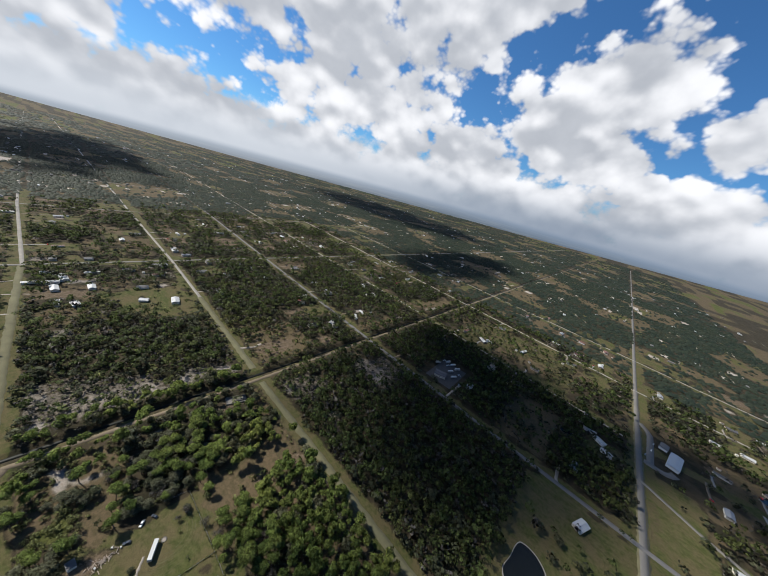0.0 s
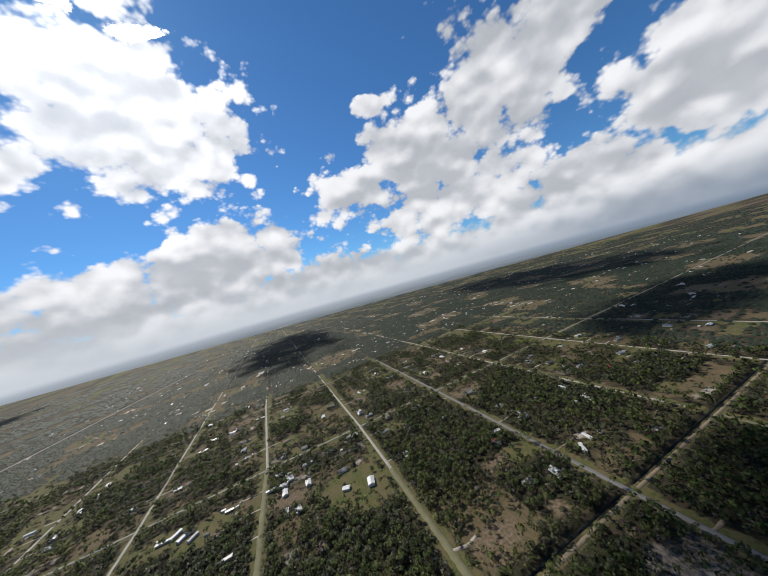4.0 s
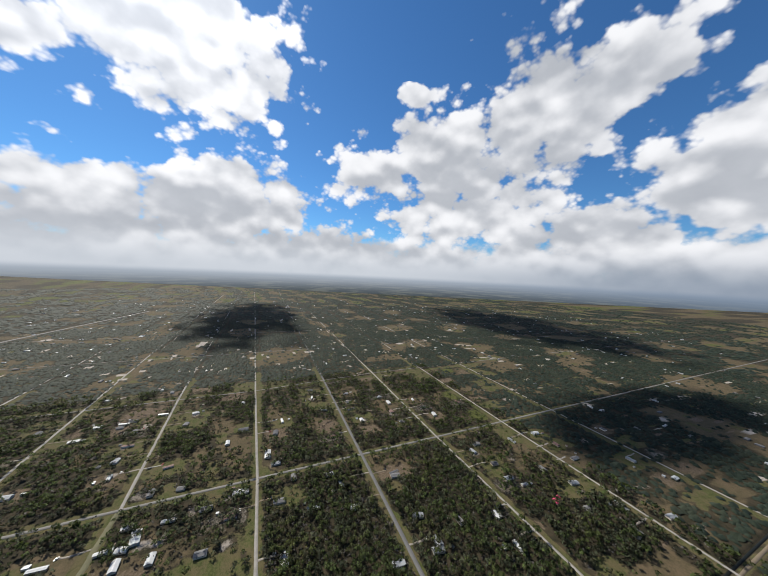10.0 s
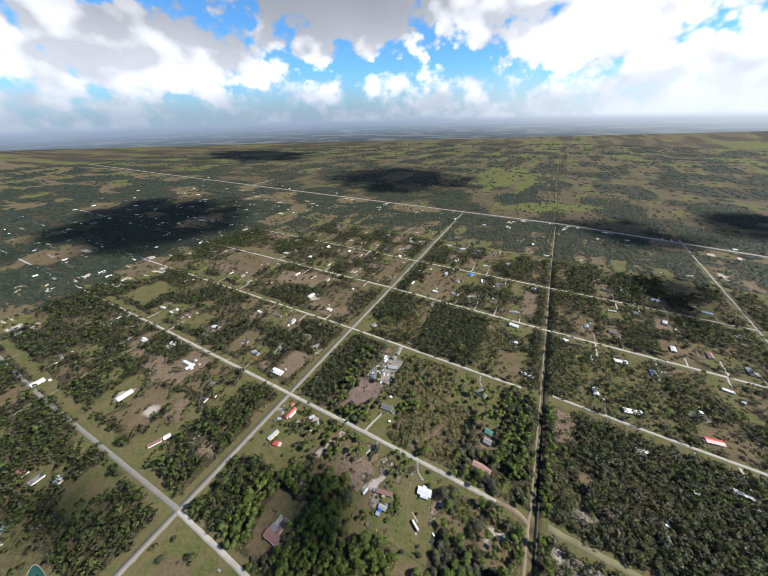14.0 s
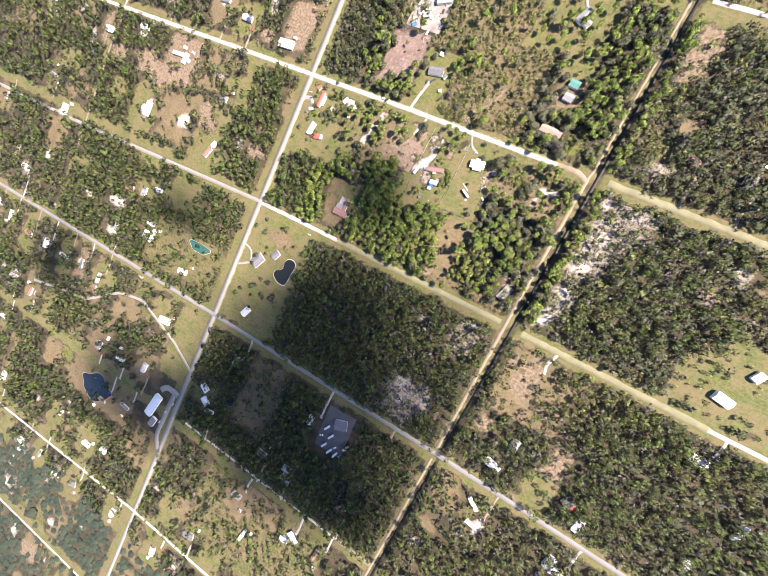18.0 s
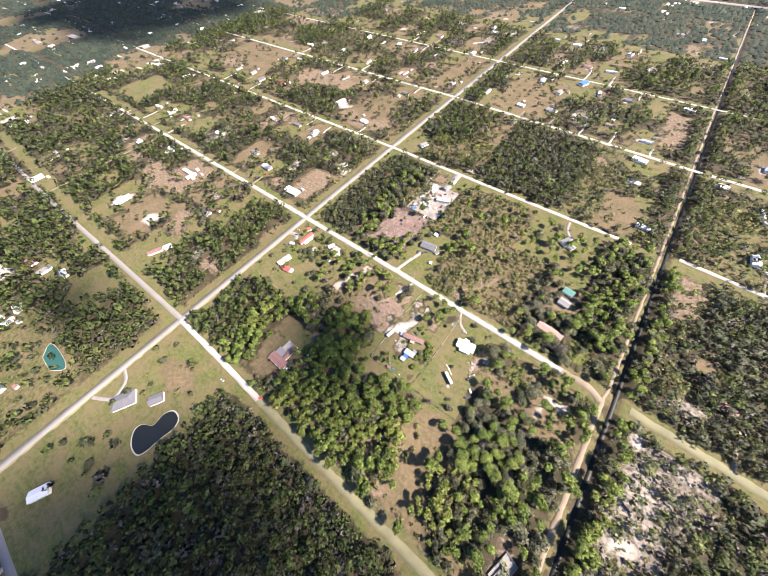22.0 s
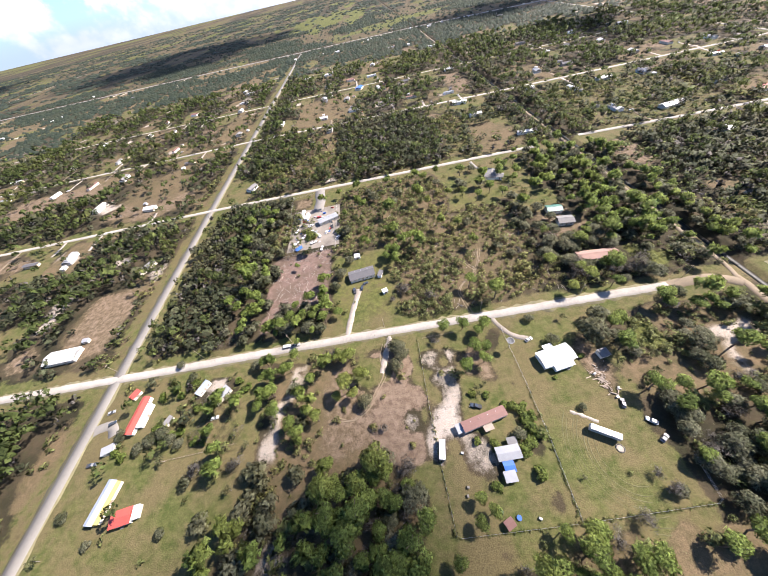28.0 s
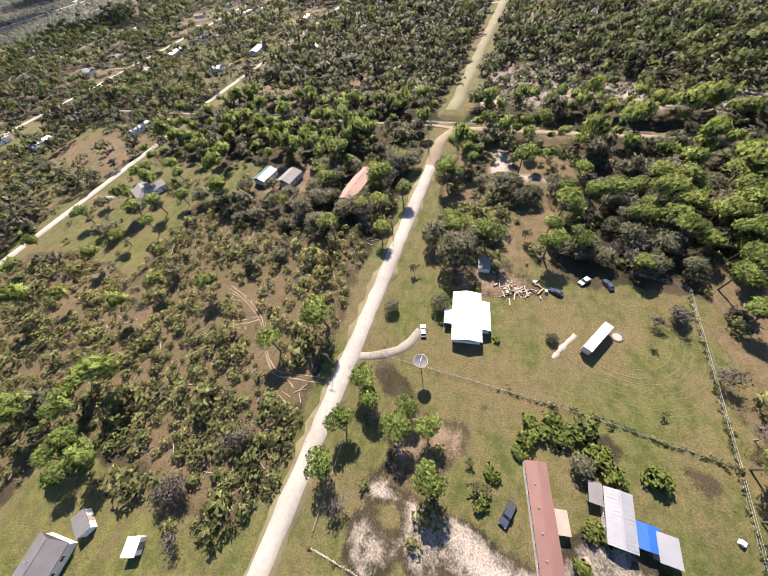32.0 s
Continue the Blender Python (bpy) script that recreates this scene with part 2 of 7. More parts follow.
def land():
    """Ground: forest floor, grass, dry grass, bare soil, white sand and pink mulch, blended by the cover of each spot."""
    m = bpy.data.materials.new("land")
    m.use_nodes = True
    n = Nodes(m.node_tree)
    out, bsdf = n.add("ShaderNodeOutputMaterial"), n.add("ShaderNodeBsdfPrincipled")
    n.tree.links.new(bsdf.outputs[0], out.inputs[0])
    where = n.add("ShaderNodeNewGeometry").outputs["Position"]
    huge, big, mid, fine = n.noise(where, 0.006, 4.0), n.noise(where, 0.045, 5.0, 0.6), n.noise(where, 0.28, 5.0, 0.65), n.noise(where, 1.9, 4.0, 0.6)

    def two(a, b, f, low=0.35, high=0.65):
        return n.mix(n.step(f, low, high), a, b)

    col = two((0.040, 0.038, 0.020), (0.105, 0.082, 0.050), big)
    col = n.mix(n.math("MULTIPLY", n.step(mid, 0.5, 0.75), 0.5), col, (0.070, 0.085, 0.030))
    first, second = n.add("ShaderNodeAttribute", attribute_name="cover_a"), n.add("ShaderNodeAttribute", attribute_name="cover_b")
    va, vb = n.add("ShaderNodeSeparateColor"), n.add("ShaderNodeSeparateColor")
    n.put(va, 0, first.outputs["Color"])
    n.put(vb, 0, second.outputs["Color"])
    grass, sand, soil = va.outputs
    mulch, dry, lush = vb.outputs
    ragged = n.math("ADD", n.math("MULTIPLY", n.math("SUBTRACT", mid, 0.5), 1.1), n.math("MULTIPLY", n.math("SUBTRACT", fine, 0.5), 0.28))

    def lay(col, weight, new_col, soft=0.14):
        edge = n.step(n.math("ADD", weight, n.math("MULTIPLY", ragged, 0.7)), 0.5 - soft, 0.5 + soft)
        return n.mix(edge, col, new_col)

    mown = n.noise(n.vmath("MULTIPLY", where, (0.05, 0.16, 1.0)), 1.0, 4.0, 0.6, 1.6)
    lawn = two((0.085, 0.112, 0.028), (0.170, 0.178, 0.060), n.math("MULTIPLY_ADD", mown, 0.4, n.math("MULTIPLY", mid, 0.6)), 0.36, 0.64)
    lawn = n.mix(n.math("MULTIPLY", n.step(n.math("ADD", n.math("MULTIPLY", big, 0.7), n.math("MULTIPLY", mid, 0.3)), 0.38, 0.60), 0.75), lawn, (0.215, 0.165, 0.088))
    col = lay(col, grass, lawn)
    col = lay(col, dry, two((0.245, 0.178, 0.106), (0.130, 0.112, 0.054), n.math("MULTIPLY_ADD", mid, 0.6, n.math("MULTIPLY", big, 0.4))))
    col = lay(col, soil, two((0.205, 0.145, 0.100), (0.330, 0.250, 0.182), mid))
    col = lay(col, lush, two((0.100, 0.122, 0.026), (0.190, 0.200, 0.056), mid))
    col = lay(col, mulch, n.mix(n.math("MULTIPLY", n.step(big, 0.42, 0.62), 0.7), two((0.370, 0.262, 0.222), (0.170, 0.115, 0.092), n.math("ADD", n.math("MULTIPLY", fine, 0.5), n.math("MULTIPLY", mid, 0.5)), 0.38, 0.62), (0.175, 0.130, 0.095)))
    col = lay(col, sand, two((0.92, 0.84, 0.75), (0.56, 0.48, 0.40), mid), 0.2)
    grain = n.vmath("SCALE", col)
    clods = n.noise(where, 0.75, 3.0, 0.7)
    grit = n.math("MULTIPLY_ADD", n.math("SUBTRACT", clods, 0.5), 0.24, n.math("MULTIPLY", n.math("SUBTRACT", fine, 0.5), 0.50))
    n.put(grain.node, "Scale", n.math("ADD", n.math("ADD", grit, 0.33), n.math("MULTIPLY", huge, 0.14)))
    n.put(bsdf, "Base Color", grain)
    n.put(bsdf, "Roughness", 0.95)
    n.put(bsdf, "Specular IOR Level", 0.15)
    node = n.add("ShaderNodeBump")
    n.put(node, "Height", n.math("ADD", fine, mid))
    n.put(node, "Strength", 0.7)
    n.put(node, "Distance", 0.35)
    n.put(bsdf, "Normal", node.outputs[0])
    return m


LAND = land()
ASPHALT = paint("asphalt", (0.138, 0.131, 0.118), 0.9, vary=0.22, scale=0.05, fine=0.8)
GREY_ASPHALT = paint("grey_asphalt", (0.115, 0.112, 0.11), 0.9, vary=0.22, scale=0.05, fine=0.8)
LIMEROCK = paint("limerock", (0.245, 0.229, 0.203), 0.95, vary=0.34, scale=0.09, fine=0.8)
DIRT = paint("dirt_track", (0.135, 0.106, 0.07), 0.95, vary=0.4, scale=0.09, fine=1.2)
ASPHALT_DARK = paint("dark_yard", (0.042, 0.041, 0.041), 0.9, vary=0.5, scale=0.1, fine=0.8)
GRASSY = paint("grassy_track", (0.112, 0.106, 0.055), 0.95, vary=0.4, scale=0.07, fine=1.5)
MOWN = paint("mown_grass_line", (0.072, 0.068, 0.028), 0.95, vary=0.5, scale=0.3, fine=1.5)
SHOULDER = paint("worn_verge", (0.112, 0.102, 0.052), 0.95, vary=0.55, scale=0.12, fine=1.0)
SAND = paint("white_sand", (0.235, 0.207, 0.175), 0.95, vary=0.6, scale=0.12, fine=1.0)
WATER = paint("dark_water", (0.010, 0.012, 0.012), 0.12, vary=0.2, scale=0.05, fine=0.5, gloss=0.2)
MUDDY_WATER = paint("muddy_canal_water", (0.010, 0.012, 0.010), 0.5, vary=0.3, scale=0.05, fine=0.5, gloss=0.12)
TEAL_WATER = paint("teal_water", (0.018, 0.058, 0.048), 0.15, vary=0.35, scale=0.05, fine=0.5, gloss=0.2)
BARK = paint("bark", (0.10, 0.075, 0.058), 0.95, vary=0.4, scale=1.0, fine=8.0)
GREY_BARK = paint("grey_bark", (0.17, 0.155, 0.14), 0.95, vary=0.4, scale=1.0, fine=8.0)
PINE = leaf("pine_needles", (0.052, 0.078, 0.024), (0.125, 0.165, 0.05), (0.15, 0.16, 0.052), 0.38, lift=0.8, speckle=1.6, gaps=0.43, lace=1.1)
OAK = leaf("oak_leaves", (0.05, 0.062, 0.034), (0.108, 0.124, 0.068), (0.12, 0.118, 0.066), 0.34, lift=0.84, speckle=1.6, gaps=0.43, lace=1.1)
PALM = leaf("palmetto_fronds", (0.06, 0.07, 0.03), (0.15, 0.155, 0.075), (0.15, 0.135, 0.06), 0.35, patch=0.3, lift=0.9)
PINE_LACY = leaf("pine_needle_tufts", (0.07, 0.105, 0.026), (0.17, 0.225, 0.055), (0.205, 0.22, 0.058), 0.38, gaps=0.47, lift=1.3, speckle=1.5)
OAK_LACY = leaf("oak_leaf_tufts", (0.052, 0.062, 0.03), (0.135, 0.140, 0.092), (0.13, 0.125, 0.066), 0.36, gaps=0.46, lift=1.25, speckle=1.5)
SCRUB = leaf("palmetto_scrub", (0.055, 0.07, 0.024), (0.15, 0.165, 0.062), (0.17, 0.16, 0.056), 0.38, patch=0.22, gaps=0.40, lift=1.3, speckle=1.5)
TWIG_LACY = leaf("twig_tufts", (0.12, 0.112, 0.1), (0.19, 0.18, 0.163), (0.165, 0.15, 0.125), 0.2, gaps=0.56, lift=0.85)
TWIGS = leaf("bare_twigs", (0.1, 0.092, 0.082), (0.155, 0.145, 0.13), (0.14, 0.127, 0.105), 0.1, lift=0.85)
SHRUB = leaf("garden_leaves", (0.065, 0.1, 0.022), (0.145, 0.19, 0.045), (0.19, 0.195, 0.045), 0.38, lift=1.15, patch=0.2, speckle=1.5)
# Far leaves are bluer: the haze of distance is put into their colour.
FAR = leaf("hazed_far_canopy", (0.034, 0.052, 0.040), (0.066, 0.086, 0.056), (0.074, 0.084, 0.056), 0.25, patch=0.03, lift=0.8, speckle=0.3)
WHITE_METAL = paint("white_metal_roof", (0.43, 0.44, 0.44), 0.45, vary=0.07, scale=0.4, fine=3.0)
GREY_METAL = paint("grey_metal_roof", (0.22, 0.232, 0.245), 0.5, vary=0.14, scale=0.3, fine=3.0)
RED_METAL = paint("red_metal_roof", (0.34, 0.060, 0.045), 0.5, vary=0.15, scale=0.3, fine=3.0)
BROWN_ROOF = paint("brown_roof", (0.145, 0.075, 0.062), 0.7, vary=0.2, scale=0.3, fine=3.0)
CLAY_ROOF = paint("clay_roof", (0.22, 0.135, 0.11), 0.85, vary=0.2, scale=0.3, fine=3.0)
GREEN_ROOF = paint("green_roof", (0.045, 0.14, 0.11), 0.5, vary=0.2, scale=0.3, fine=3.0)
PINK_ROOF = paint("pink_roof", (0.62, 0.06, 0.17), 0.6, vary=0.15, scale=0.3, fine=3.0)
SHINGLE = paint("grey_shingle", (0.078, 0.078, 0.084), 0.9, vary=0.25, scale=0.4, fine=4.0)
LIGHT_SHINGLE = paint("pale_shingle", (0.135, 0.133, 0.132), 0.9, vary=0.2, scale=0.4, fine=4.0)
BLUE_TARP = paint("blue_tarp", (0.012, 0.085, 0.33), 0.5, vary=0.15, scale=0.6, fine=3.0)
PALE_BLUE = paint("pale_blue_metal", (0.24, 0.28, 0.35), 0.5, vary=0.12, scale=0.3, fine=3.0)
YELLOW = paint("yellow_sheet", (0.36, 0.30, 0.10), 0.6, vary=0.15, scale=0.5, fine=3.0)
CREAM = paint("cream_siding", (0.62, 0.58, 0.50), 0.8, vary=0.12, scale=0.5, fine=4.0)
WHITE_WALL = paint("white_siding", (0.74, 0.74, 0.72), 0.75, vary=0.08, scale=0.5, fine=4.0)
TAN_WALL = paint("tan_stucco", (0.42, 0.35, 0.27), 0.9, vary=0.12, scale=0.5, fine=4.0)
GLASS = paint("window_glass", (0.03, 0.035, 0.04), 0.08, vary=0.1)
RUBBER = paint("tyre_rubber", (0.025, 0.025, 0.026), 0.85, vary=0.1)
STEEL = paint("galvanised_steel", (0.42, 0.43, 0.44), 0.45, 0.7, vary=0.15, fine=5.0)
OLD_WOOD = paint("weathered_wood", (0.24, 0.20, 0.16), 0.9, vary=0.3, fine=5.0)
CONCRETE = paint("concrete", (0.145, 0.137, 0.123), 0.9, vary=0.2, scale=0.3, fine=3.0)
GRAVEL = paint("stained_gravel", (0.15, 0.133, 0.112), 0.95, vary=0.7, scale=0.08, fine=1.2)
DARK_MESH = paint("dark_wire_mesh", (0.07, 0.074, 0.08), 0.8, vary=0.2, fine=5.0)
PALE_WOOD = paint("bleached_wood", (0.25, 0.225, 0.195), 0.9, vary=0.3, fine=5.0)
CAR_WHITE = paint("white_car_paint", (0.72, 0.72, 0.72), 0.25, vary=0.03, coat=0.5)
CAR_DARK = paint("dark_car_paint", (0.035, 0.045, 0.06), 0.25, vary=0.05, coat=0.5)
CAR_GREY = paint("silver_car_paint", (0.36, 0.37, 0.38), 0.3, 0.4, vary=0.05, coat=0.5)
CAR_RED = paint("red_car_paint", (0.50, 0.03, 0.025), 0.25, vary=0.05, coat=0.5)

# ---- the plan: north-south roads by x, streets by y, in metres ----
MAIN_X, CANAL_X, EAST_X = -398.0, 8.5, 414.0
STREETS = [206.0 + 200.0 * k for k in range(-14, 6)]        # every eighth of a mile
S1, S2, S3, S4, S0, SN = 206.0, 7.0, -191.0, -391.0, 408.0, 609.0
rng = np.random.default_rng(7)

# ---- cover: what grows and lies on each spot, on a plan of 4 m cells ----
CELL, X0, Y0, NX, NY = 4.0, -1100.0, -900.0, 520, 540
cell_x = X0 + CELL * np.arange(NX)[None, :] + np.zeros((NY, 1))
cell_y = Y0 + CELL * np.arange(NY)[:, None] + np.zeros((1, NX))


def waves(x, y, size, seed):
    """Smooth random field from 0 to 1, about size metres from hump to hump."""
    r = np.random.default_rng(seed)
    out = np.zeros(np.shape(x))
    for octave in range(3):
        for _ in range(5):
            a, p = r.uniform(0, 6.283, 2)
            k = 6.283 / size * 2.0**octave * r.uniform(0.6, 1.4)
            out = out + np.sin(k * (x * np.cos(a) + y * np.sin(a)) + p) * 0.55**octave
    return 0.5 + 0.5 * np.tanh(out / 2.6)


LAYERS = ("trees", "shrub", "grass", "sand", "soil", "mulch", "dry", "lush", "green")
cover = {k: np.zeros((NY, NX)) for k in LAYERS}
wide = waves(cell_x, cell_y, 170, 1)
small = waves(cell_x, cell_y, 45, 2)
cover["trees"] = np.clip(0.35 + 0.8 * wide + 0.5 * (small - 0.5), 0.15, 1.0)
cover["shrub"] = np.clip(1.1 - wide, 0.1, 0.9)
cover["dry"] = np.clip((0.52 - wide) * 2.2 + (small - 0.5), 0, 1) * 0.75
cover["sand"] = np.clip((waves(cell_x, cell_y, 90, 3) - 0.86) * 5, 0, 0.7)
cover["green"] = waves(cell_x, cell_y, 120, 9)

KINDS = {  # trees, shrubs, then what lies on the ground
    "lawn": dict(trees=0.02, shrub=0.02, grass=1.0), "field": dict(trees=0.04, shrub=0.06, dry=0.85, grass=0.4),
    "soil": dict(trees=0.05, shrub=0.10, soil=0.50, dry=0.6, grass=0.25), "sand": dict(trees=0.05, shrub=0.12, sand=0.58, dry=0.5), "sand_bits": dict(trees=0.36, shrub=0.35, sand=0.46, dry=0.4),
    "bare": dict(trees=0.01, shrub=0.03, soil=0.9), "mulch": dict(trees=0.02, shrub=0.02, mulch=1.0), "scrub": dict(trees=0.10, shrub=1.0, dry=0.62, soil=0.2),
    "mown": dict(trees=0.02, shrub=0.02, grass=1.0, lush=0.47), "wood": dict(trees=1.0, shrub=0.3), "thick": dict(trees=1.25, shrub=0.3, green=0.6), "bright": dict(trees=1.25, shrub=0.2, green=1.0),
    "dull": dict(trees=1.0, shrub=0.4, green=0.1), "open": dict(trees=0.3, shrub=0.35, grass=0.55),
    "lush": dict(trees=0.08, shrub=0.85, lush=0.62, dry=0.3), "sandy_wood": dict(trees=0.62, shrub=0.35, sand=0.40),
    "pinewood": dict(trees=1.25, shrub=0.28, dry=0.6, soil=0.3, green=1.0), "mixed": dict(trees=1.0, shrub=0.5, green=0.4), "grazed": dict(trees=0.17, shrub=0.05, dry=0.9, grass=0.3, green=1.0),
    "brown_wood": dict(trees=0.35, shrub=0.4, dry=0.8), "clear": dict(trees=0.0, shrub=0.0), "verge": dict(grass=1.0), "roadside": dict(dry=0.5, grass=0.75), "leafy": dict(trees=1.05, shrub=0.3, grass=0.4, green=0.75), "dusty": dict(trees=0.03, shrub=0.1, soil=0.45, sand=0.3),
    "yard": dict(trees=0.12, shrub=0.12, grass=1.0), "rough": dict(trees=0.14, shrub=0.3, dry=0.85, grass=0.4), "worn": dict(trees=0.14, shrub=0.25, soil=0.52, dry=0.6, grass=0.25),
}


LAY_WOB, BLOT_WOB = waves(cell_x, cell_y, 26, 5) - 0.5, 0.5 * (waves(cell_x, cell_y, 22, 6) - 0.5)


def lay(kind, x0, y0, x1, y1, edge=6.0):
    """Give a plot between two corners its cover, with a ragged rim."""
    wob = edge * 1.6 * LAY_WOB
    inside = np.minimum.reduce([cell_x - x0, x1 - cell_x, cell_y - y0, y1 - cell_y]) + wob
    f = np.clip(inside / edge + 0.5, 0, 1)
    for k in LAYERS:
        aim = KINDS[kind].get(k, cover[k] if k == "green" else 0.0)
        cover[k] = cover[k] * (1 - f) + aim * f


def blot(kind, x, y, rx, ry):
    """A rounded patch of some cover."""
    f = np.clip((1.0 - np.hypot((cell_x - x) / rx, (cell_y - y) / ry) + BLOT_WOB) * 2.1 + 0.28, 0, 1)
    for k in LAYERS:
        aim = KINDS[kind].get(k, cover[k] if k == "green" else 0.0)
        cover[k] = cover[k] * (1 - f) + aim * f


YARDS = []      # plots by chance along the streets, for scattered homes
for y in STREETS:
    if not -880 < y < 1150:
        continue
    for x in np.arange(-1060.0, 900.0, 52.0):
        for side in (-1, 1):
            px, py = x + rng.uniform(-6, 6), y + side * rng.uniform(34, 58)
            kind, dice = rng.choice(["lawn", "lawn", "open", "field", "soil", "sandy_wood"]), rng.random()
            near_grid = min(abs(px - MAIN_X), abs(px - 8), abs(px - EAST_X)) < 38
            if dice > 0.66 or near_grid or (-398 < px < 10 and -200 < py < 600) or (10 < px < 200 and -180 < py < 200):
                continue
            if -800 < px < -398 and -150 < py < 206:
                continue
            w, d = rng.uniform(18, 27), rng.uniform(26, 42)
            lay(kind, px - w, py - d, px + w, py + d, 11)
            if dice < 0.60:
                YARDS.append((px, py, side))
            if dice < 0.26:
                blot("sand", px + rng.uniform(-10, 10), py, rng.uniform(6, 12), rng.uniform(8, 16))

# The block between the main road and the canal, south of the sunlit white street.
lay("bright", -392, 12, -296, 98)
lay("lawn", -392, 98, -288, 199)
lay("open", -345, 150, -300, 200)
lay("field", -300, 22, -244, 96)
lay("pinewood", -252, 12, -176, 118)
lay("brown_wood", -286, 95, -205, 200)
lay("bright", -302, 90, -256, 112)
lay("soil", -258, 136, -208, 192)
lay("pinewood", -254, 90, -199, 136)
lay("lawn", -208, 88, -152, 199)
lay("bare", -228, 138, -201, 194, 8)
blot("lawn", -226, 182, 11, 12)
for x, y, a, b in ((-184, 163, 5, 7), (-188, 153, 9, 7), (-193, 146, 9, 7), (-197, 138, 6, 8), (-185, 147, 6, 8), (-181, 175, 3.5, 7), (-178, 185, 3.5, 5)):
    blot("sand", x, y, a, b)
for x, y, a, b in ((-206, 152, 5, 7), (-181, 133, 6, 8), (-190, 184, 7, 8), (-172, 134, 5, 6), (-186, 172, 8, 8)):
    blot("sand_bits", x, y, a, b)
blot("soil", -166, 178, 12, 14)
blot("sand_bits", -176, 133, 10, 12)
lay("lawn", -152, 84, -92, 199)
blot("soil", -106, 168, 9, 20)
lay("pinewood", -176, 12, -96, 98)
lay("mixed", -100, 12, -10, 150)
lay("grazed", -134, 72, -86, 102, 9)
lay("grazed", -115, 18, -88, 74, 9)
lay("brown_wood", -84, 140, -14, 200)
blot("lush", -74, 178, 12, 14)
blot("sand", -30, 174, 16, 7)
blot("sand", -44, 158, 5, 14)
blot("sand", -22, 112, 6, 5)
lay("dusty", -36, 26, -8, 62)
lay("brown_wood", -60, 12, -10, 30)
for x, y in ((-268, 196), (-271, 186), (-275, 176), (-279, 166), (-282, 156), (-283, 146)):
    blot("sand", x, y, 6, 9.5)
blot("sand_bits", -322, 186, 13, 9)
blot("sand", -324, 188, 6, 5)
# North of the white street.
lay("wood", -392, 214, -302, 402)
lay("dull", -392, 300, -302, 402)
lay("mulch", -302, 222, -252, 300)
lay("wood", -290, 212, -256, 240)
lay("mown", -250, 212, -200, 290)
lay("scrub", -200, 212, -96, 402)
lay("scrub", -246, 292, -190, 402)
lay("lawn", -300, 366, -246, 402)
lay("clear", -298, 304, -246, 370, 3)
lay("soil", -298, 374, -276, 398, 4)
lay("lush", -128, 212, -92, 262)
lay("dull", -94, 212, -30, 262)
lay("soil", -86, 264, -48, 314)
lay("mown", -140, 322, -56, 400)
lay("wood", -48, 212, 4, 402)
blot("lush", -36, 232, 12, 18)
# North again.
lay("lawn", -390, 416, -350, 470)
lay("brown_wood", -350, 430, -250, 560)
lay("dull", -250, 416, -120, 600)
lay("open", -120, 416, -20, 600)
lay("field", -80, 416, -30, 500)
lay("lawn", -70, 560, -30, 600)
lay("wood", -392, 470, -350, 600)
lay("field", -330, 620, -230, 760)
lay("lawn", -230, 720, -180, 800)
lay("field", -200, 900, -150, 980)
lay("soil", -60, 640, -12, 760)
# West of the main road.
lay("leafy", -780, 16, -404, 198)
lay("soil", -668, 112, -592, 198)
lay("lawn", -700, 24, -650, 112)
blot("sand", -666, 66, 9, 22)
blot("sand", -588, 74, 9, 34)
lay("lawn", -556, 16, -502, 112)
lay("bright", -476, 18, -412, 196)
blot("sand", -470, 72, 10, 16)
lay("lawn", -505, 120, -480, 200)
lay("leafy", -780, -184, -404, 0)
lay("field", -640, 24, -566, 108, 12)
lay("brown_wood", -590, 122, -516, 198, 12)
blot("sand_bits", -548, 160, 22, 16)
lay("open", -570, -170, -420, -90)
lay("lawn", -560, -60, -500, -10)
lay("soil", -760, 500, -600, 560)
lay("field", -1020, 460, -820, 640)
lay("field", -470, 640, -420, 760)
lay("soil", -560, 430, -440, 480)
lay("lawn", -1060, 230, -960, 330)
lay("soil", -470, 225, -420, 300)
# South: the shaded woods, the heart pond's garden, the school and the yard with lorries.
lay("thick", -292, -186, -12, 0)
lay("lawn", -392, -184, -286, 0)
blot("field", -340, -30, 30, 16)
lay("sandy_wood", -108, -186, -40, -110)
blot("sand_bits", -78, -142, 16, 28)
for x, y, a, b in ((-84, -128, 6, 6), (-74, -150, 6, 5), (-36, -30, 8, 10), (-48, -18, 6, 6)):
    blot("sand", x, y, a, b)
lay("sandy_wood", -62, -60, -12, -4)
lay("thick", -392, -386, -12, -198)
lay("brown_wood", -300, -330, -230, -210)
lay("clear", -168, -290, -106, -206)
lay("open", -380, -340, -330, -290)
lay("lawn", -460, -330, -404, -200)
lay("clear", -470, -440, -404, -336)
lay("field", -640, -470, -490, -380)
lay("open", -300, -560, -60, -400)
lay("brown_wood", -230, -450, -150, -400)
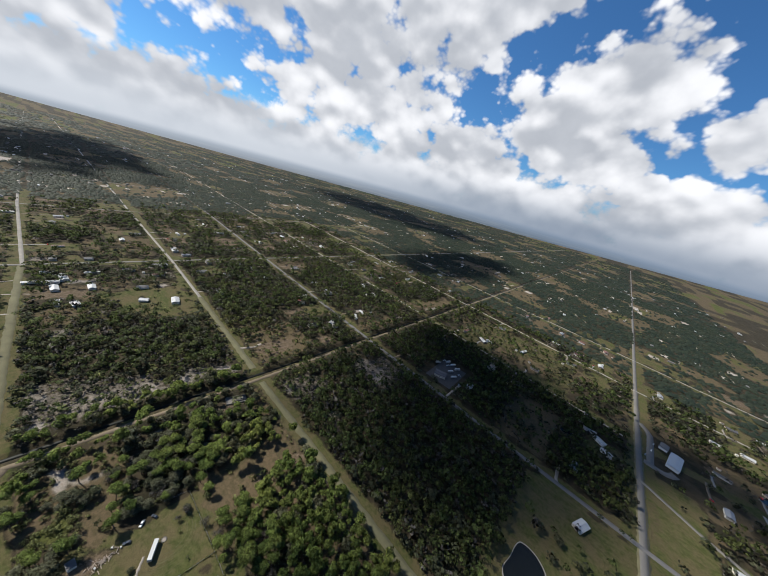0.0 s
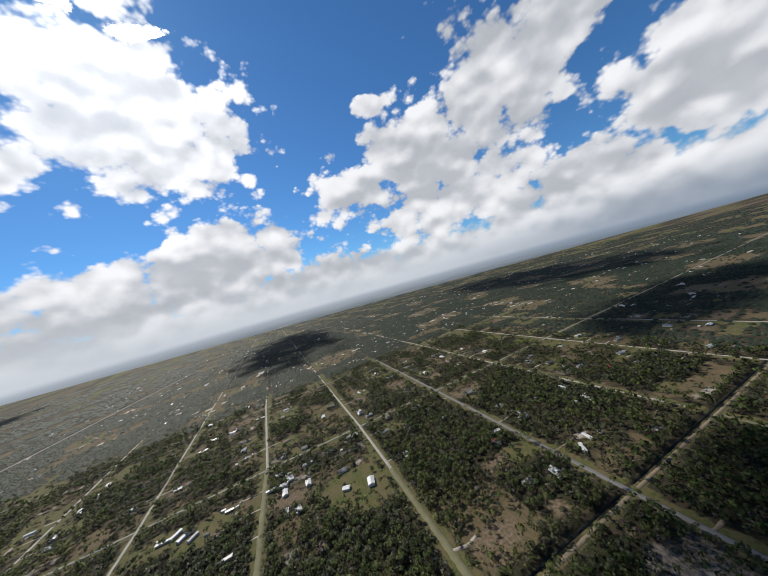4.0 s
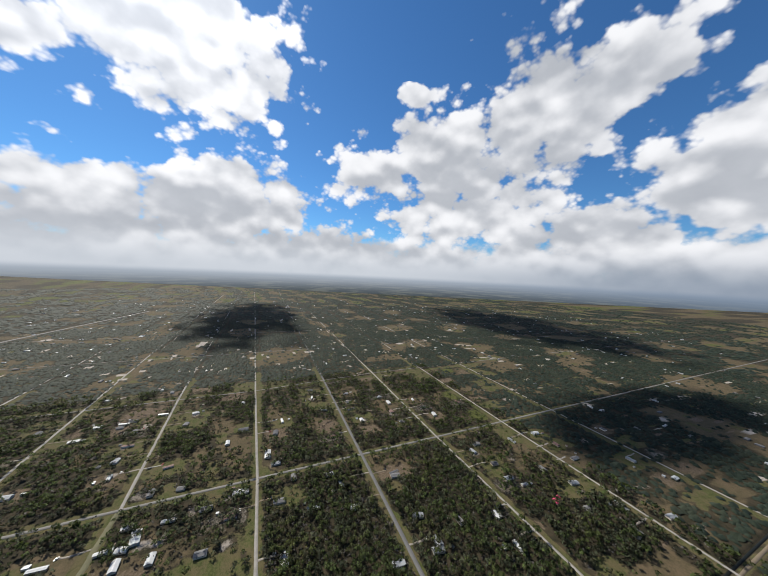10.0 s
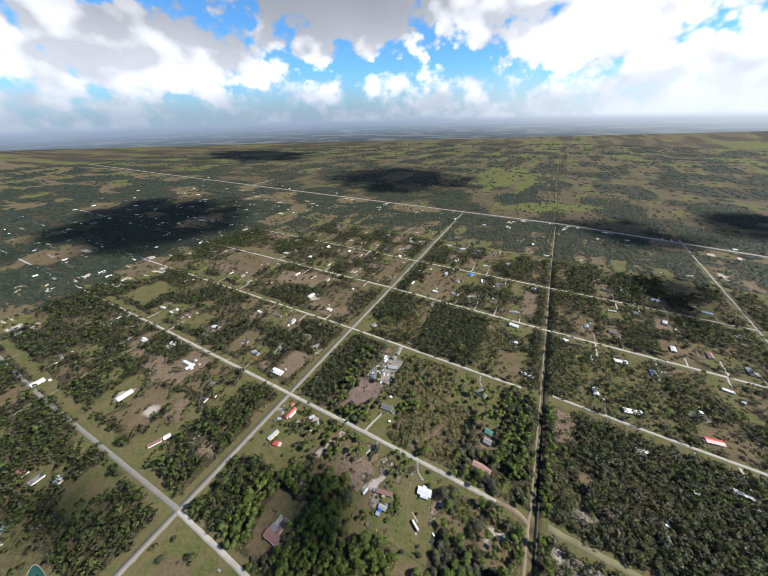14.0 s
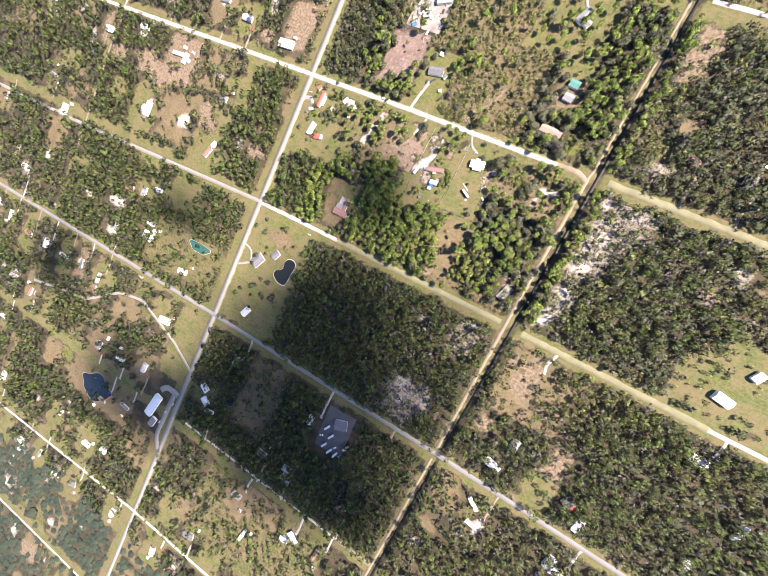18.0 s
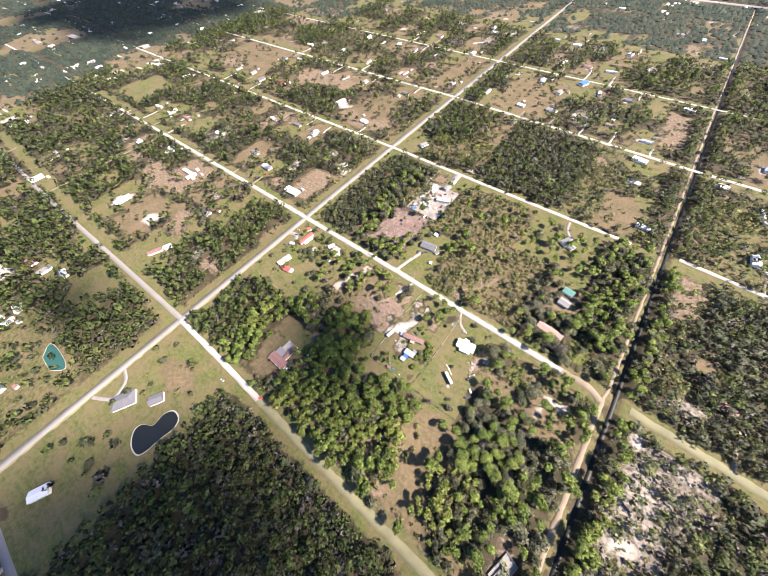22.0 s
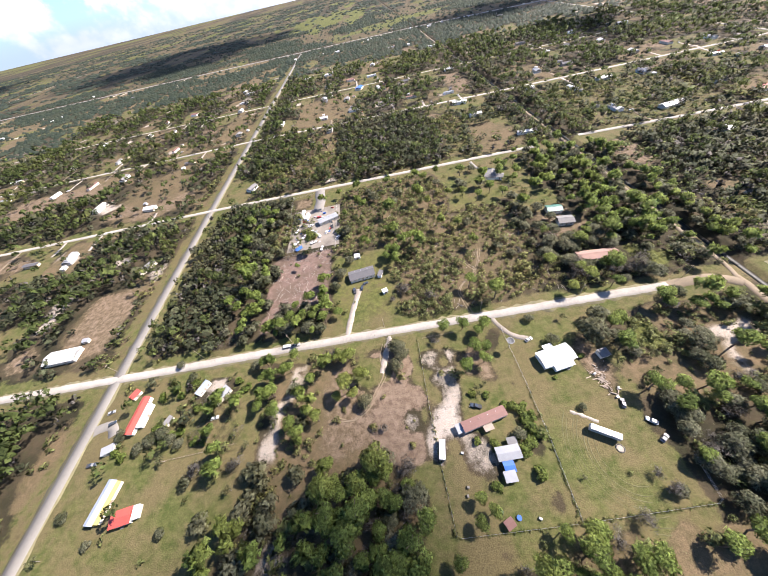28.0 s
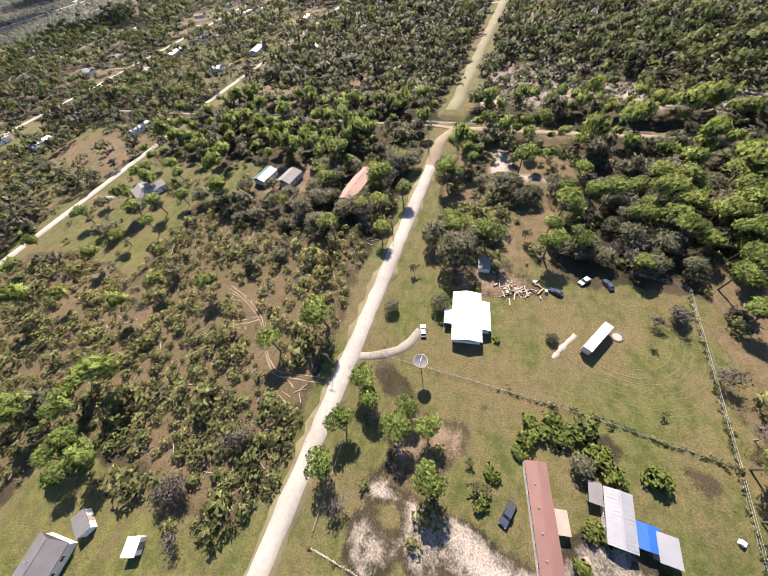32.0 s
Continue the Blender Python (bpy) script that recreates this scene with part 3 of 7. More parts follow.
# East of the canal.
lay("sandy_wood", 24, 20, 96, 200)
blot("sand_bits", 44, 150, 18, 26)
blot("sand_bits", 62, 96, 16, 18)
blot("sand_bits", 34, 60, 12, 14)
for x, y, a, b in ((30, 40, 9, 9), (54, 58, 8, 6), (28, 100, 6, 8), (70, 84, 7, 7), (26, 22, 6, 6), (25, 133, 5, 8), (55, 152, 7, 4)):
    blot("sand_bits", x, y, a, b)
for x, y, a, b in ((30, 189, 5, 7), (50, 220, 11, 3), (63, 242, 8, 5)):
    blot("sand", x, y, a, b)
lay("dull", 96, 14, 176, 200)
lay("lawn", 178, 18, 284, 112)
blot("sand_bits", 214, 132, 22, 10)
lay("brown_wood", 26, -96, 132, -8)
lay("soil", 30, -70, 72, -12)
lay("lawn", 96, -186, 150, -120)
lay("soil", 118, -140, 146, -80)
lay("lush", 70, -150, 100, -100)
blot("soil", 40, -112, 16, 14)
lay("thick", 150, -182, 300, -10)
lay("mixed", 120, -384, 320, -200)
lay("mixed", 30, -180, 110, -100)
lay("mixed", 300, -180, 404, 0)
lay("thick", -220, -384, -14, -290)
lay("soil", 20, 328, 50, 402)
lay("dull", 46, 214, 300, 400)
blot("sand_bits", 60, 240, 20, 14)
lay("open", 40, 416, 200, 600)
lay("lawn", 290, 250, 350, 330)
lay("dull", 60, -600, 160, -420)
lay("lawn", 300, -600, 400, -540)
lay("field", -8, -560, 60, -420)
blot("sand", 27, -453, 10, 22)
# Single clearings, yards and sand patches: kind, then x, y and half sizes.
for spot in ((144, 301, 48, 41), (264, 257, 44, 32), (212, 877, 68, 104), (-333, 503, 50, 44), (318, -329, 46, 50), (158, -345, 30, 43), (292, -68, 50, 42), (377, -777, 65, 85), (105, -377, 25, 41),):
    blot("wood", *spot)
for spot in ((225, -90, 60, 60), (90, 60, 40, 70), (150, 120, 70, 60), (260, -150, 60, 40), (140, -60, 40, 40)):
    blot("mixed", *spot)
for spot in ((-564, -269, 46, 37), (-533, -399, 56, 49), (-84, 157, 19, 16), (65, 290, 20, 13), (-411, 157, 20, 36), (-399, 67, 15, 25), (-85, 23, 17, 13), (-306, -521, 27, 33), (-224, -449, 42, 37), (-451, 579, 39, 29), (-246, 684, 35, 48), (-179, 982, 26, 33), (-439, 107, 15, 10), (-685, 663, 40, 26), (-802, 316, 38, 22), (-392, 351, 20, 16), (-249, 696, 40, 75), (-162, 946, 31, 43), (-401, 691, 24, 36), (448, 483, 50, 40), (232, 164, 42, 27), (-474, 1182, 43, 48),):
    blot("rough", spot[0], spot[1], spot[2] * 0.8, spot[3] * 0.8)
for spot in ((240, 856, 44, 39), (614, 81, 60, 36), (640, -33, 46, 27), (597, -334, 58, 54), (309, -547, 32, 41), (-4, -538, 16, 56), (535, 115, 31, 19),):
    blot("rough", spot[0], spot[1], spot[2] * 0.8, spot[3] * 0.8)
for spot in ((-133, 237, 50, 36), (79, 406, 13, 10), (51, 259, 19, 16), (-509, 509, 78, 64), (-277, 468, 41, 48), (-96, 529, 28, 39), (-294, 336, 32, 32), (-181, 340, 43, 56),):
    blot("scrub", spot[0], spot[1], spot[2] * 0.8, spot[3] * 0.8)
for spot in ((-523, 152, 20, 14), (-622, -4, 36, 22), (-635, -243, 44, 28), (-548, -537, 40, 51), (215, 59, 21, 22), (-113, 359, 26, 19), (-496, 25, 18, 20), (-334, -110, 37, 31), (-271, 72, 26, 18), (-870, 86, 43, 26), (-737, 74, 30, 23), (-29, 494, 21, 21), (-602, -58, 40, 24), (-759, -72, 40, 16), (-80, 347, 22, 23), (-373, 463, 15, 15), (125, 505, 15, 30), (-789, -31, 21, 10), (-550, 168, 14, 10), (468, 84, 38, 17), (575, 80, 32, 15), (-93, 378, 28, 24),):
    blot("yard", spot[0], spot[1], spot[2] * 0.8, spot[3] * 0.8)
for spot in ((-71, 317, 25, 23), (-345, 1150, 34, 80), (276, 119, 24, 13), (280, 87, 22, 12), (701, 79, 27, 13), (592, 594, 43, 33), (138, 507, 20, 20), (300, 514, 22, 19), (353, -44, 35, 37), (406, 70, 44, 27), (75, -443, 20, 32), (271, -432, 20, 26), (308, -226, 18, 20), (433, 144, 31, 19), (219, -599, 19, 27), (433, -6, 17, 13),):
    blot("yard", spot[0], spot[1], spot[2] * 0.8, spot[3] * 0.8)
for spot in ((-26, 229, 17, 18), (-297, 31, 13, 9), (-658, -417, 30, 23), (-337, 481, 26, 22), (-402, 440, 13, 12), (464, -571, 54, 60), (594, -576, 52, 53), (795, -703, 51, 46),):
    blot("lush", spot[0], spot[1], spot[2] * 0.8, spot[3] * 0.8)
for spot in ((-544, 83, 34, 25), (-662, 117, 54, 33), (-494, 234, 21, 21), (-437, 73, 19, 13), (-18, -142, 16, 19), (28, -30, 16, 20), (34, -119, 23, 20), (128, -125, 18, 21), (38, 363, 20, 25), (-117, 58, 15, 11), (-120, 25, 11, 11), (169, 135, 21, 17), (-554, 102, 26, 19), (-765, 129, 30, 23), (-700, 133, 53, 31), (-956, 476, 86, 45), (-714, 516, 72, 41), (-1020, 770, 103, 53), (-42, 987, 30, 36), (-8, 684, 14, 31), (-637, 133, 38, 22), (-440, 73, 29, 19),):
    blot("worn", spot[0], spot[1], spot[2] * 0.8, spot[3] * 0.8)
for spot in ((-512, 708, 45, 31), (-109, 559, 14, 17), (-614, 369, 31, 19), (-603, 697, 30, 21), (-295, 880, 30, 41), (-6, 677, 28, 29), (278, 665, 29, 28), (43, 368, 21, 40), (682, 294, 54, 33), (698, 245, 41, 25), (799, 69, 49, 25), (693, 374, 35, 23), (530, 873, 43, 40), (53, 566, 14, 17), (786, 72, 57, 57), (547, -151, 52, 40), (154, -402, 18, 27), (745, 288, 54, 44), (63, -559, 11, 20), (829, -508, 53, 46),):
    blot("worn", spot[0], spot[1], spot[2] * 0.8, spot[3] * 0.8)
for spot in ((-104, -33, 22, 14), (-44, -133, 23, 23), (40, 128, 26, 27), (39, 64, 25, 21), (69, 185, 13, 10), (182, 165, 21, 19), (-273, 107, 13, 11), (373, 97, 20, 11), (433, 183, 34, 21), (233, 485, 21, 20), (397, 32, 15, 7), (-472, 898, 25, 45), (336, 313, 22, 17),):
    blot("sand_bits", spot[0], spot[1], spot[2] * 0.8, spot[3] * 0.8)
for spot in ((-663, -106, 34, 17), (-654, -158, 24, 15), (-587, 70, 15, 23), (-674, 57, 15, 17), (-865, -11, 16, 12), (-727, 173, 14, 13), (-732, -119, 18, 12), (42, 148, 8, 5), (39, 108, 11, 10), (38, 76, 11, 8), (32, 33, 11, 11), (29, 184, 8, 6), (-31, 172, 10, 6), (-18, 121, 4, 4), (-36, -12, 8, 6), (74, -23, 6, 8), (-567, 467, 29, 21), (-890, 761, 31, 21), (-471, 339, 18, 12), (-590, 66, 25, 15),):
    blot("sand", spot[0], spot[1], spot[2] * 0.8, spot[3] * 0.8)
for spot in ((-674, 63, 19, 11), (28, 449, 5, 17), (-584, 264, 16, 11), (33, -431, 8, 16), (682, 245, 20, 16), (-20, 155, 5, 4), (-24, 174, 10, 5), (-208, 152, 4, 4), (-58, 72, 4, 4),):
    blot("sand", spot[0], spot[1], spot[2] * 0.8, spot[3] * 0.8)
# Belts of trees on the canal banks, and clear verges along the roads.
lay("thick", 11, -880, 22, 1150, 2)
lay("wood", -20, 200, -5, 1150, 3)
lay("wood", -14, -880, -6, 200, 3)
lay("lush", 4, 210, 7, 400, 2)
for x, half in ((MAIN_X, 14), (EAST_X, 12), (828, 9), (-795, 5)):
    lay("verge", x - half, -900, x + half, 1180, 3)
for x0, x1 in ((-413, -403), (-393, -384)):
    lay("roadside", x0, -900, x1, 1180, 4)
blot("clear", -400, -190, 8, 8)
for y in STREETS:
    if -880 < y < 1180:
        lay("verge", -1100, y - 10, 980, y + 10, 3)
lay("clear", -6, -900, 10.5, S1, 1)
lay("clear", -2.5, S1, 10.5, 1180, 1)
lay("roadside", -7, -900, 5, S1, 2)
lay("roadside", -3.5, S1, 5, 1180, 2)


def cover_at(x, y):
    """The cover's layers at places; beyond the plan it goes on by chance."""
    i, j = (y - Y0) / CELL, (x - X0) / CELL
    inside = (i >= 0) & (i < NY - 1) & (j >= 0) & (j < NX - 1)
    a, b = np.clip(np.floor(i).astype(int), 0, NY - 2), np.clip(np.floor(j).astype(int), 0, NX - 2)
    fa, fb = np.clip(i - a, 0, 1), np.clip(j - b, 0, 1)
    w, s = waves(x, y, 520, 21), waves(x, y, 130, 22)
    r = np.hypot(x, y)
    openness = np.clip((w - 0.62 + np.clip((y - 1300) / 3000, 0, 0.22)) * 5, 0, 1)
    plots = ((waves(x, y, 62, 23) > 0.72) & (s > 0.5) & (y < 1390)) * np.clip((3000 - r) / 1200, 0, 1)
    meadow = np.exp(-((x - 0) / 270) ** 2 - ((y - 1680 - 0.42 * x) / 100) ** 2) + np.exp(-((x + 330) / 330) ** 2 - ((y - 2420) / 520) ** 2) * (0.5 + s)
    marsh = (y > 1440) * (x < 650) * (x > -2800) * (0.18 + 1.5 * np.clip(s + w - 0.85, 0, 1))
    ploughed = np.clip((r - 2700) / 900, 0, 1) * (waves(x * 0.35, y, 300, 24) > 0.56)
    openness = np.clip(openness + marsh + 1.4 * (meadow > 0.5) + ploughed, 0, 1)
    far = dict(trees=np.clip(1.1 - openness - 0.65 * plots, 0.02, 1), shrub=0.2 + 0 * x, grass=plots * (s > 0.62), sand=plots * (s > 0.78) * 0.8,
               soil=plots * (s < 0.56) * 0.8, mulch=0 * x, dry=np.clip(openness * np.where(y > 1400, 0.52, 0.9), 0, 1), lush=np.clip(openness * (s > 0.7) * 0.55 + 0.62 * (meadow > 0.5) + ploughed * (w > 0.5) * 0.6, 0, 1), green=s)
    return {k: np.where(inside, (cover[k][a, b] * (1 - fb) + cover[k][a, b + 1] * fb) * (1 - fa) + (cover[k][a + 1, b] * (1 - fb) + cover[k][a + 1, b + 1] * fb) * fa, far[k]) for k in LAYERS}


def mesh_of(name, verts, quads=None, tris=None, smooth=False):
    """A mesh from arrays of corners and of faces."""
    me = bpy.data.meshes.new(name)
    faces = [f for f in (quads, tris) if f is not None and len(f)]
    loops = np.concatenate([f.ravel() for f in faces]).astype(np.int32)
    sizes = np.concatenate([np.full(len(f), f.shape[1]) for f in faces])
    me.vertices.add(len(verts))
    me.vertices.foreach_set("co", np.asarray(verts, np.float32).ravel())
    me.loops.add(len(loops))
    me.loops.foreach_set("vertex_index", loops)
    me.polygons.add(len(sizes))
    me.polygons.foreach_set("loop_start", np.concatenate([[0], np.cumsum(sizes)[:-1]]).astype(np.int32))
    me.polygons.foreach_set("use_smooth", np.full(len(sizes), smooth))
    me.update(calc_edges=True)
    return me


def ground():
    """One sheet to the horizon, with the canal cut into it."""
    def lines(low, high, step, cut):
        inner = np.arange(low, high + 0.1, step)
        out = [high * 1.0]
        while out[-1] < 9000:
            out.append(out[-1] + max(step, (out[-1] - high) * 0.09 + step))
        up = np.array(out[1:])
        down = [low * 1.0]
        while down[-1] > -9000:
            down.append(down[-1] - max(step, (low - down[-1]) * 0.09 + step))
        return np.unique(np.concatenate([inner, up, np.array(down[1:]), cut]).round(2))

    xs = lines(-900, 860, 6.6, np.array([4.5, 6.5, 8.2, 11.8, 13.5, 15.5]))
    xs = np.array([v for v in xs if not 3.0 < v < 17.0 or v in (4.5, 6.5, 8.2, 11.8, 13.5, 15.5)])
    xs = np.unique(np.concatenate([xs, np.arange(-232.0, -92.0, 2.6)]))
    ys = lines(-620, 1000, 6.6, np.arange(90.0, 212.0, 2.6))
    gx, gy = np.meshgrid(xs, ys)
    x, y = gx.ravel(), gy.ravel()
    depth = np.interp(np.abs(x - CANAL_X), [0, 2.2, 3.2, 4.6], [2.4, 2.3, 1.0, 0.0])
    depth = np.where(np.abs(y) < 4000, depth, 0) * np.where(np.abs(y - S3) < 8, 0, 1)
    z = -depth + 0.05 * (waves(x, y, 70, 31) - 0.5) * np.where(depth > 0, 0, 1)
    n, m = len(xs), len(ys)
    idx = np.arange(n * m).reshape(m, n)
    quads = np.stack([idx[:-1, :-1], idx[:-1, 1:], idx[1:, 1:], idx[1:, :-1]], -1).reshape(-1, 4)
    me = mesh_of("ground", np.stack([x, y, z], -1), quads, smooth=True)
    c = cover_at(x, y)
    for name, keys in (("cover_a", ("grass", "sand", "soil")), ("cover_b", ("mulch", "dry", "lush"))):
        rgba = np.ones((len(x), 4), np.float32)
        for k, key in enumerate(keys):
            rgba[:, k] = c[key]
        me.attributes.new(name, "FLOAT_COLOR", "POINT").data.foreach_set("color", rgba.ravel())
    me.materials.append(LAND)
    tagged(new("ground", me), "flat sandy land of woods, lawns and bare plots", "ground", kind="structure")


ground()


def strip(name, points, width, material, label, z=0.16, wob=0.5, category="road", kind="structure", step=12.0):
    """A road or path along points, with uneven edges, a crown and a little thickness."""
    pts = np.array(points, float)
    d = np.concatenate([[0], np.cumsum(np.hypot(*np.diff(pts, axis=0).T))])
    s = np.linspace(0, d[-1], max(2, int(d[-1] / step) + 1))
    px, py = np.interp(s, d, pts[:, 0]), np.interp(s, d, pts[:, 1])
    for _ in range(3 if step <= 6 and len(s) > 4 else 0):       # ease the bends
        px[1:-1], py[1:-1] = (px[:-2] + 2 * px[1:-1] + px[2:]) / 4, (py[:-2] + 2 * py[1:-1] + py[2:]) / 4
    tx, ty = np.gradient(px), np.gradient(py)
    ln = np.hypot(tx, ty) + 1e-9
    nx, ny = -ty / ln, tx / ln
    r = np.random.default_rng(int(abs(pts[0, 0] * 7 + pts[0, 1] * 3)) % 9999)
    wl, wr = width / 2 + r.uniform(-wob, wob, len(s)), width / 2 + r.uniform(-wob, wob, len(s))
    rows = []
    for off, h in ((wl, z - 0.3), (wl - 0.05, z - 0.05), (0 * wl, z), (-(wr - 0.05), z - 0.05), (-wr, z - 0.3)):
        rows.append(np.stack([px + nx * off, py + ny * off, np.full(len(s), h)], -1))
    v = np.stack(rows, 1).reshape(-1, 3)
    i = np.arange(len(s) - 1)[:, None] * 5 + np.arange(4)[None, :]
    quads = np.stack([i, i + 5, i + 6, i + 1], -1).reshape(-1, 4)[:, ::-1]
    me = mesh_of(name, v, quads, smooth=True)
    me.materials.append(material)
    return tagged(new(name, me), label, category, kind=kind)


FAR_N, FAR_S = 1392.0, -4800.0
strip("road_main", [(MAIN_X + 4, FAR_S), (MAIN_X + 3, -600), (MAIN_X, 0), (MAIN_X - 2, 400), (MAIN_X + 2, FAR_N)], 7.0, ASPHALT, "straight pale asphalt country road with mown verges", wob=0.12)
strip("road_east", [(EAST_X + 2, FAR_S), (EAST_X, -400), (EAST_X, 0), (EAST_X, 600), (EAST_X + 4, FAR_N)], 6.4, ASPHALT, "straight pale asphalt road through the woods", wob=0.12)
strip("road_far_east", [(870, -3000), (858, -400), (815, 16), (815, 1250)], 5.0, ASPHALT, "narrow paved road between far plots", wob=0.3)
strip("road_south_street", [(-1500, S3 - 12), (MAIN_X, S3), (0, S3), (EAST_X, S3 - 8), (1900, S3 - 30), (4800, S3 - 80)], 6.2, GREY_ASPHALT, "grey asphalt street crossing the canal", z=0.2, wob=0.12)
strip("road_white_street", [(-2600, 150), (-1300, 188), (-800, 200), (MAIN_X, S1 - 1), (-240, S1 + 1), (-80, S1 + 1), (-40, S1 + 1)], 5.6, LIMEROCK, "glaring white limerock street", z=0.18, wob=0.28, step=3.5)
strip("shoulder_white_street", [(-800, 199), (MAIN_X - 6, S1 - 1)], 8.4, SHOULDER, "grassy sand shoulder under the white street", z=0.1, wob=1.0, step=3, category="verge")
strip("shoulder_white_street", [(MAIN_X + 6, S1 - 1), (-240, S1 + 1), (-80, S1 + 1), (-36, S1 + 1)], 8.2, SHOULDER, "grassy sand shoulder under the white street", z=0.1, wob=1.1, step=3, category="verge")
strip("shoulder_main_road", [(MAIN_X + 3, -600), (MAIN_X, 0), (MAIN_X - 2, 400), (MAIN_X, 900)], 10.4, SHOULDER, "worn sandy verge of the country road", z=0.08, wob=0.9, step=5, category="verge")
strip("road_street_end", [(-42, S1 + 1), (-22, S1 + 2), (-10, S1 + 1), (-3, S1 - 6)], 6.4, DIRT, "dirt end of the white street at the canal", z=0.17, wob=0.5, step=4)
strip("road_north_street", [(-2400, 360), (MAIN_X, S0), (-190, S0 + 1), (-30, S0 + 2)], 5.4, LIMEROCK, "white limerock street with a mown edge", z=0.18, wob=0.28, step=5)
strip("road_far_north_street", [(-2400, 560), (MAIN_X, SN + 1), (0, SN - 5), (EAST_X, SN), (1500, SN + 8)], 6.0, LIMEROCK, "white limerock street crossing the canal", z=0.2, wob=0.15, step=16)
strip("road_middle_street", [(-1900, -36), (-800, -12), (MAIN_X, S2)], 6.0, ASPHALT, "pale paved street among wooded plots", z=0.19, wob=0.15)
strip("road_middle_white", [(MAIN_X, S2 - 1), (-330, S2), (-256, S2)], 5.6, LIMEROCK, "short white gravel street", z=0.18, wob=0.3, step=6)
strip("track_middle", [(-256, S2), (-120, S2), (-8, S2 + 1)], 7.5, GRASSY, "wide grassy dirt track between dense woods", z=0.12, wob=0.6, step=5)
strip("track_canal", [(-1, -2600), (0, S3 - 9)], 4.2, DIRT, "dirt track along the canal bank", z=0.13, wob=0.4)
strip("track_canal_bank", [(0, S3 + 8), (-2, S2), (-2, S1)], 4.6, DIRT, "sandy dirt track along the canal bank", z=0.13, wob=0.5, step=6)
strip("track_canal_north", [(-2, S1), (0, S1 + 8), (1, S0), (2, 800), (8, 1380)], 3.1, DIRT, "narrow dirt track between the canal and the woods", z=0.13, wob=0.5, step=5)
strip("track_grass_north", [(20, S1 + 2), (150, S1), (EAST_X, S1 - 6)], 8.0, GRASSY, "grassy track leading on beyond the canal", z=0.12, wob=0.7, step=6)
strip("track_grass_south", [(20, S2 - 1), (160, S2 - 2), (238, S2 - 3)], 8.0, GRASSY, "grassy two-wheel track beyond the canal", z=0.12, wob=0.7, step=6)
strip("road_grass_end", [(236, S2 - 3), (EAST_X, S2 - 3), (815, 14), (2200, 40), (4700, 90)], 5.0, LIMEROCK, "white gravel street beyond the grassy track", z=0.18, wob=0.15, step=16)
strip("road_east_first", [(EAST_X, S1 - 7), (815, 214), (2200, 236), (4700, 270)], 5.2, LIMEROCK, "white gravel street between far plots", z=0.18, wob=0.15, step=16)
strip("road_east_north", [(20, S0 + 8), (150, S0 + 4), (EAST_X, S0), (1300, S0 + 14), (4200, S0 + 40)], 5.2, LIMEROCK, "white gravel street east of the canal", z=0.18, wob=0.15, step=16)
strip("road_school_street", [(-378, S4 + 6), (-180, S4 + 2), (-60, S4)], 3.8, LIMEROCK, "narrow white gravel lane past a yard", z=0.18, wob=0.25, step=6)
strip("track_school_street", [(-60, S4), (0, S4 - 1)], 6.0, GRASSY, "grassy end of a gravel lane", z=0.12, wob=0.6, step=6)
strip("road_fourth_east", [(30, S4 - 3), (EAST_X, S4), (860, S4 - 6), (2400, S4 - 20)], 4.6, LIMEROCK, "white gravel street with scattered homes", z=0.18, wob=0.15, step=16)
strip("road_fifth_street", [(-1400, -640), (MAIN_X, -596), (0, -600), (EAST_X, -603), (900, -610), (2600, -650)], 5.0, LIMEROCK, "long white gravel street far off", z=0.18, wob=0.15, step=16)
strip("road_sixth_street", [(-1200, -800), (EAST_X, -806), (2400, -830)], 5.0, LIMEROCK, "far white gravel street", z=0.18, wob=0.15, step=16)
strip("road_west_bend", [(MAIN_X, -300), (-450, -272), (-540, -240), (-590, -250), (-660, -300), (-800, -330)], 5.0, ASPHALT, "curved paved lane through gardens", z=0.18, wob=0.2, step=5)
strip("road_fence_line", [(-796, -60), (-794, 90), (-790, 196)], 4.0, DIRT, "dirt lane along a hedge line", z=0.12, wob=0.4)
strip("road_north_cross", [(-1600, 780), (MAIN_X, 800), (0, 806), (EAST_X, 812)], 4.6, LIMEROCK, "thin white street far off", z=0.18, wob=0.15, step=16)
strip("highway", [(-4800, 1440), (-1950, 1412), (-960, 1407), (30, 1402), (600, 1330), (1170, 1190), (2600, 800)], 17.0, ASPHALT, "wide pale highway across the flat country", z=0.25, wob=0.3)
strip("highway_branch", [(-1950, 1420), (-1985, 1800), (-1940, 2500)], 11.0, ASPHALT, "pale road branching off the highway", z=0.2, wob=0.15, step=16)
for x in (1240, 1660, 2500):
    strip("road_distant", [(x + 20, -2400), (x, 1200)], 5.0, ASPHALT, "distant straight road", wob=0.3)
strip("canal_water", [(CANAL_X, -3500), (CANAL_X, S3 - 9)], 4.6, MUDDY_WATER, "dark narrow canal water", z=-1.75, wob=0.2, category="water")
strip("canal_water", [(CANAL_X, S3 + 9), (CANAL_X, 0), (CANAL_X, 700), (CANAL_X, 1380)], 4.6, MUDDY_WATER, "dark narrow canal water under overhanging trees", z=-1.75, wob=0.2, category="water")

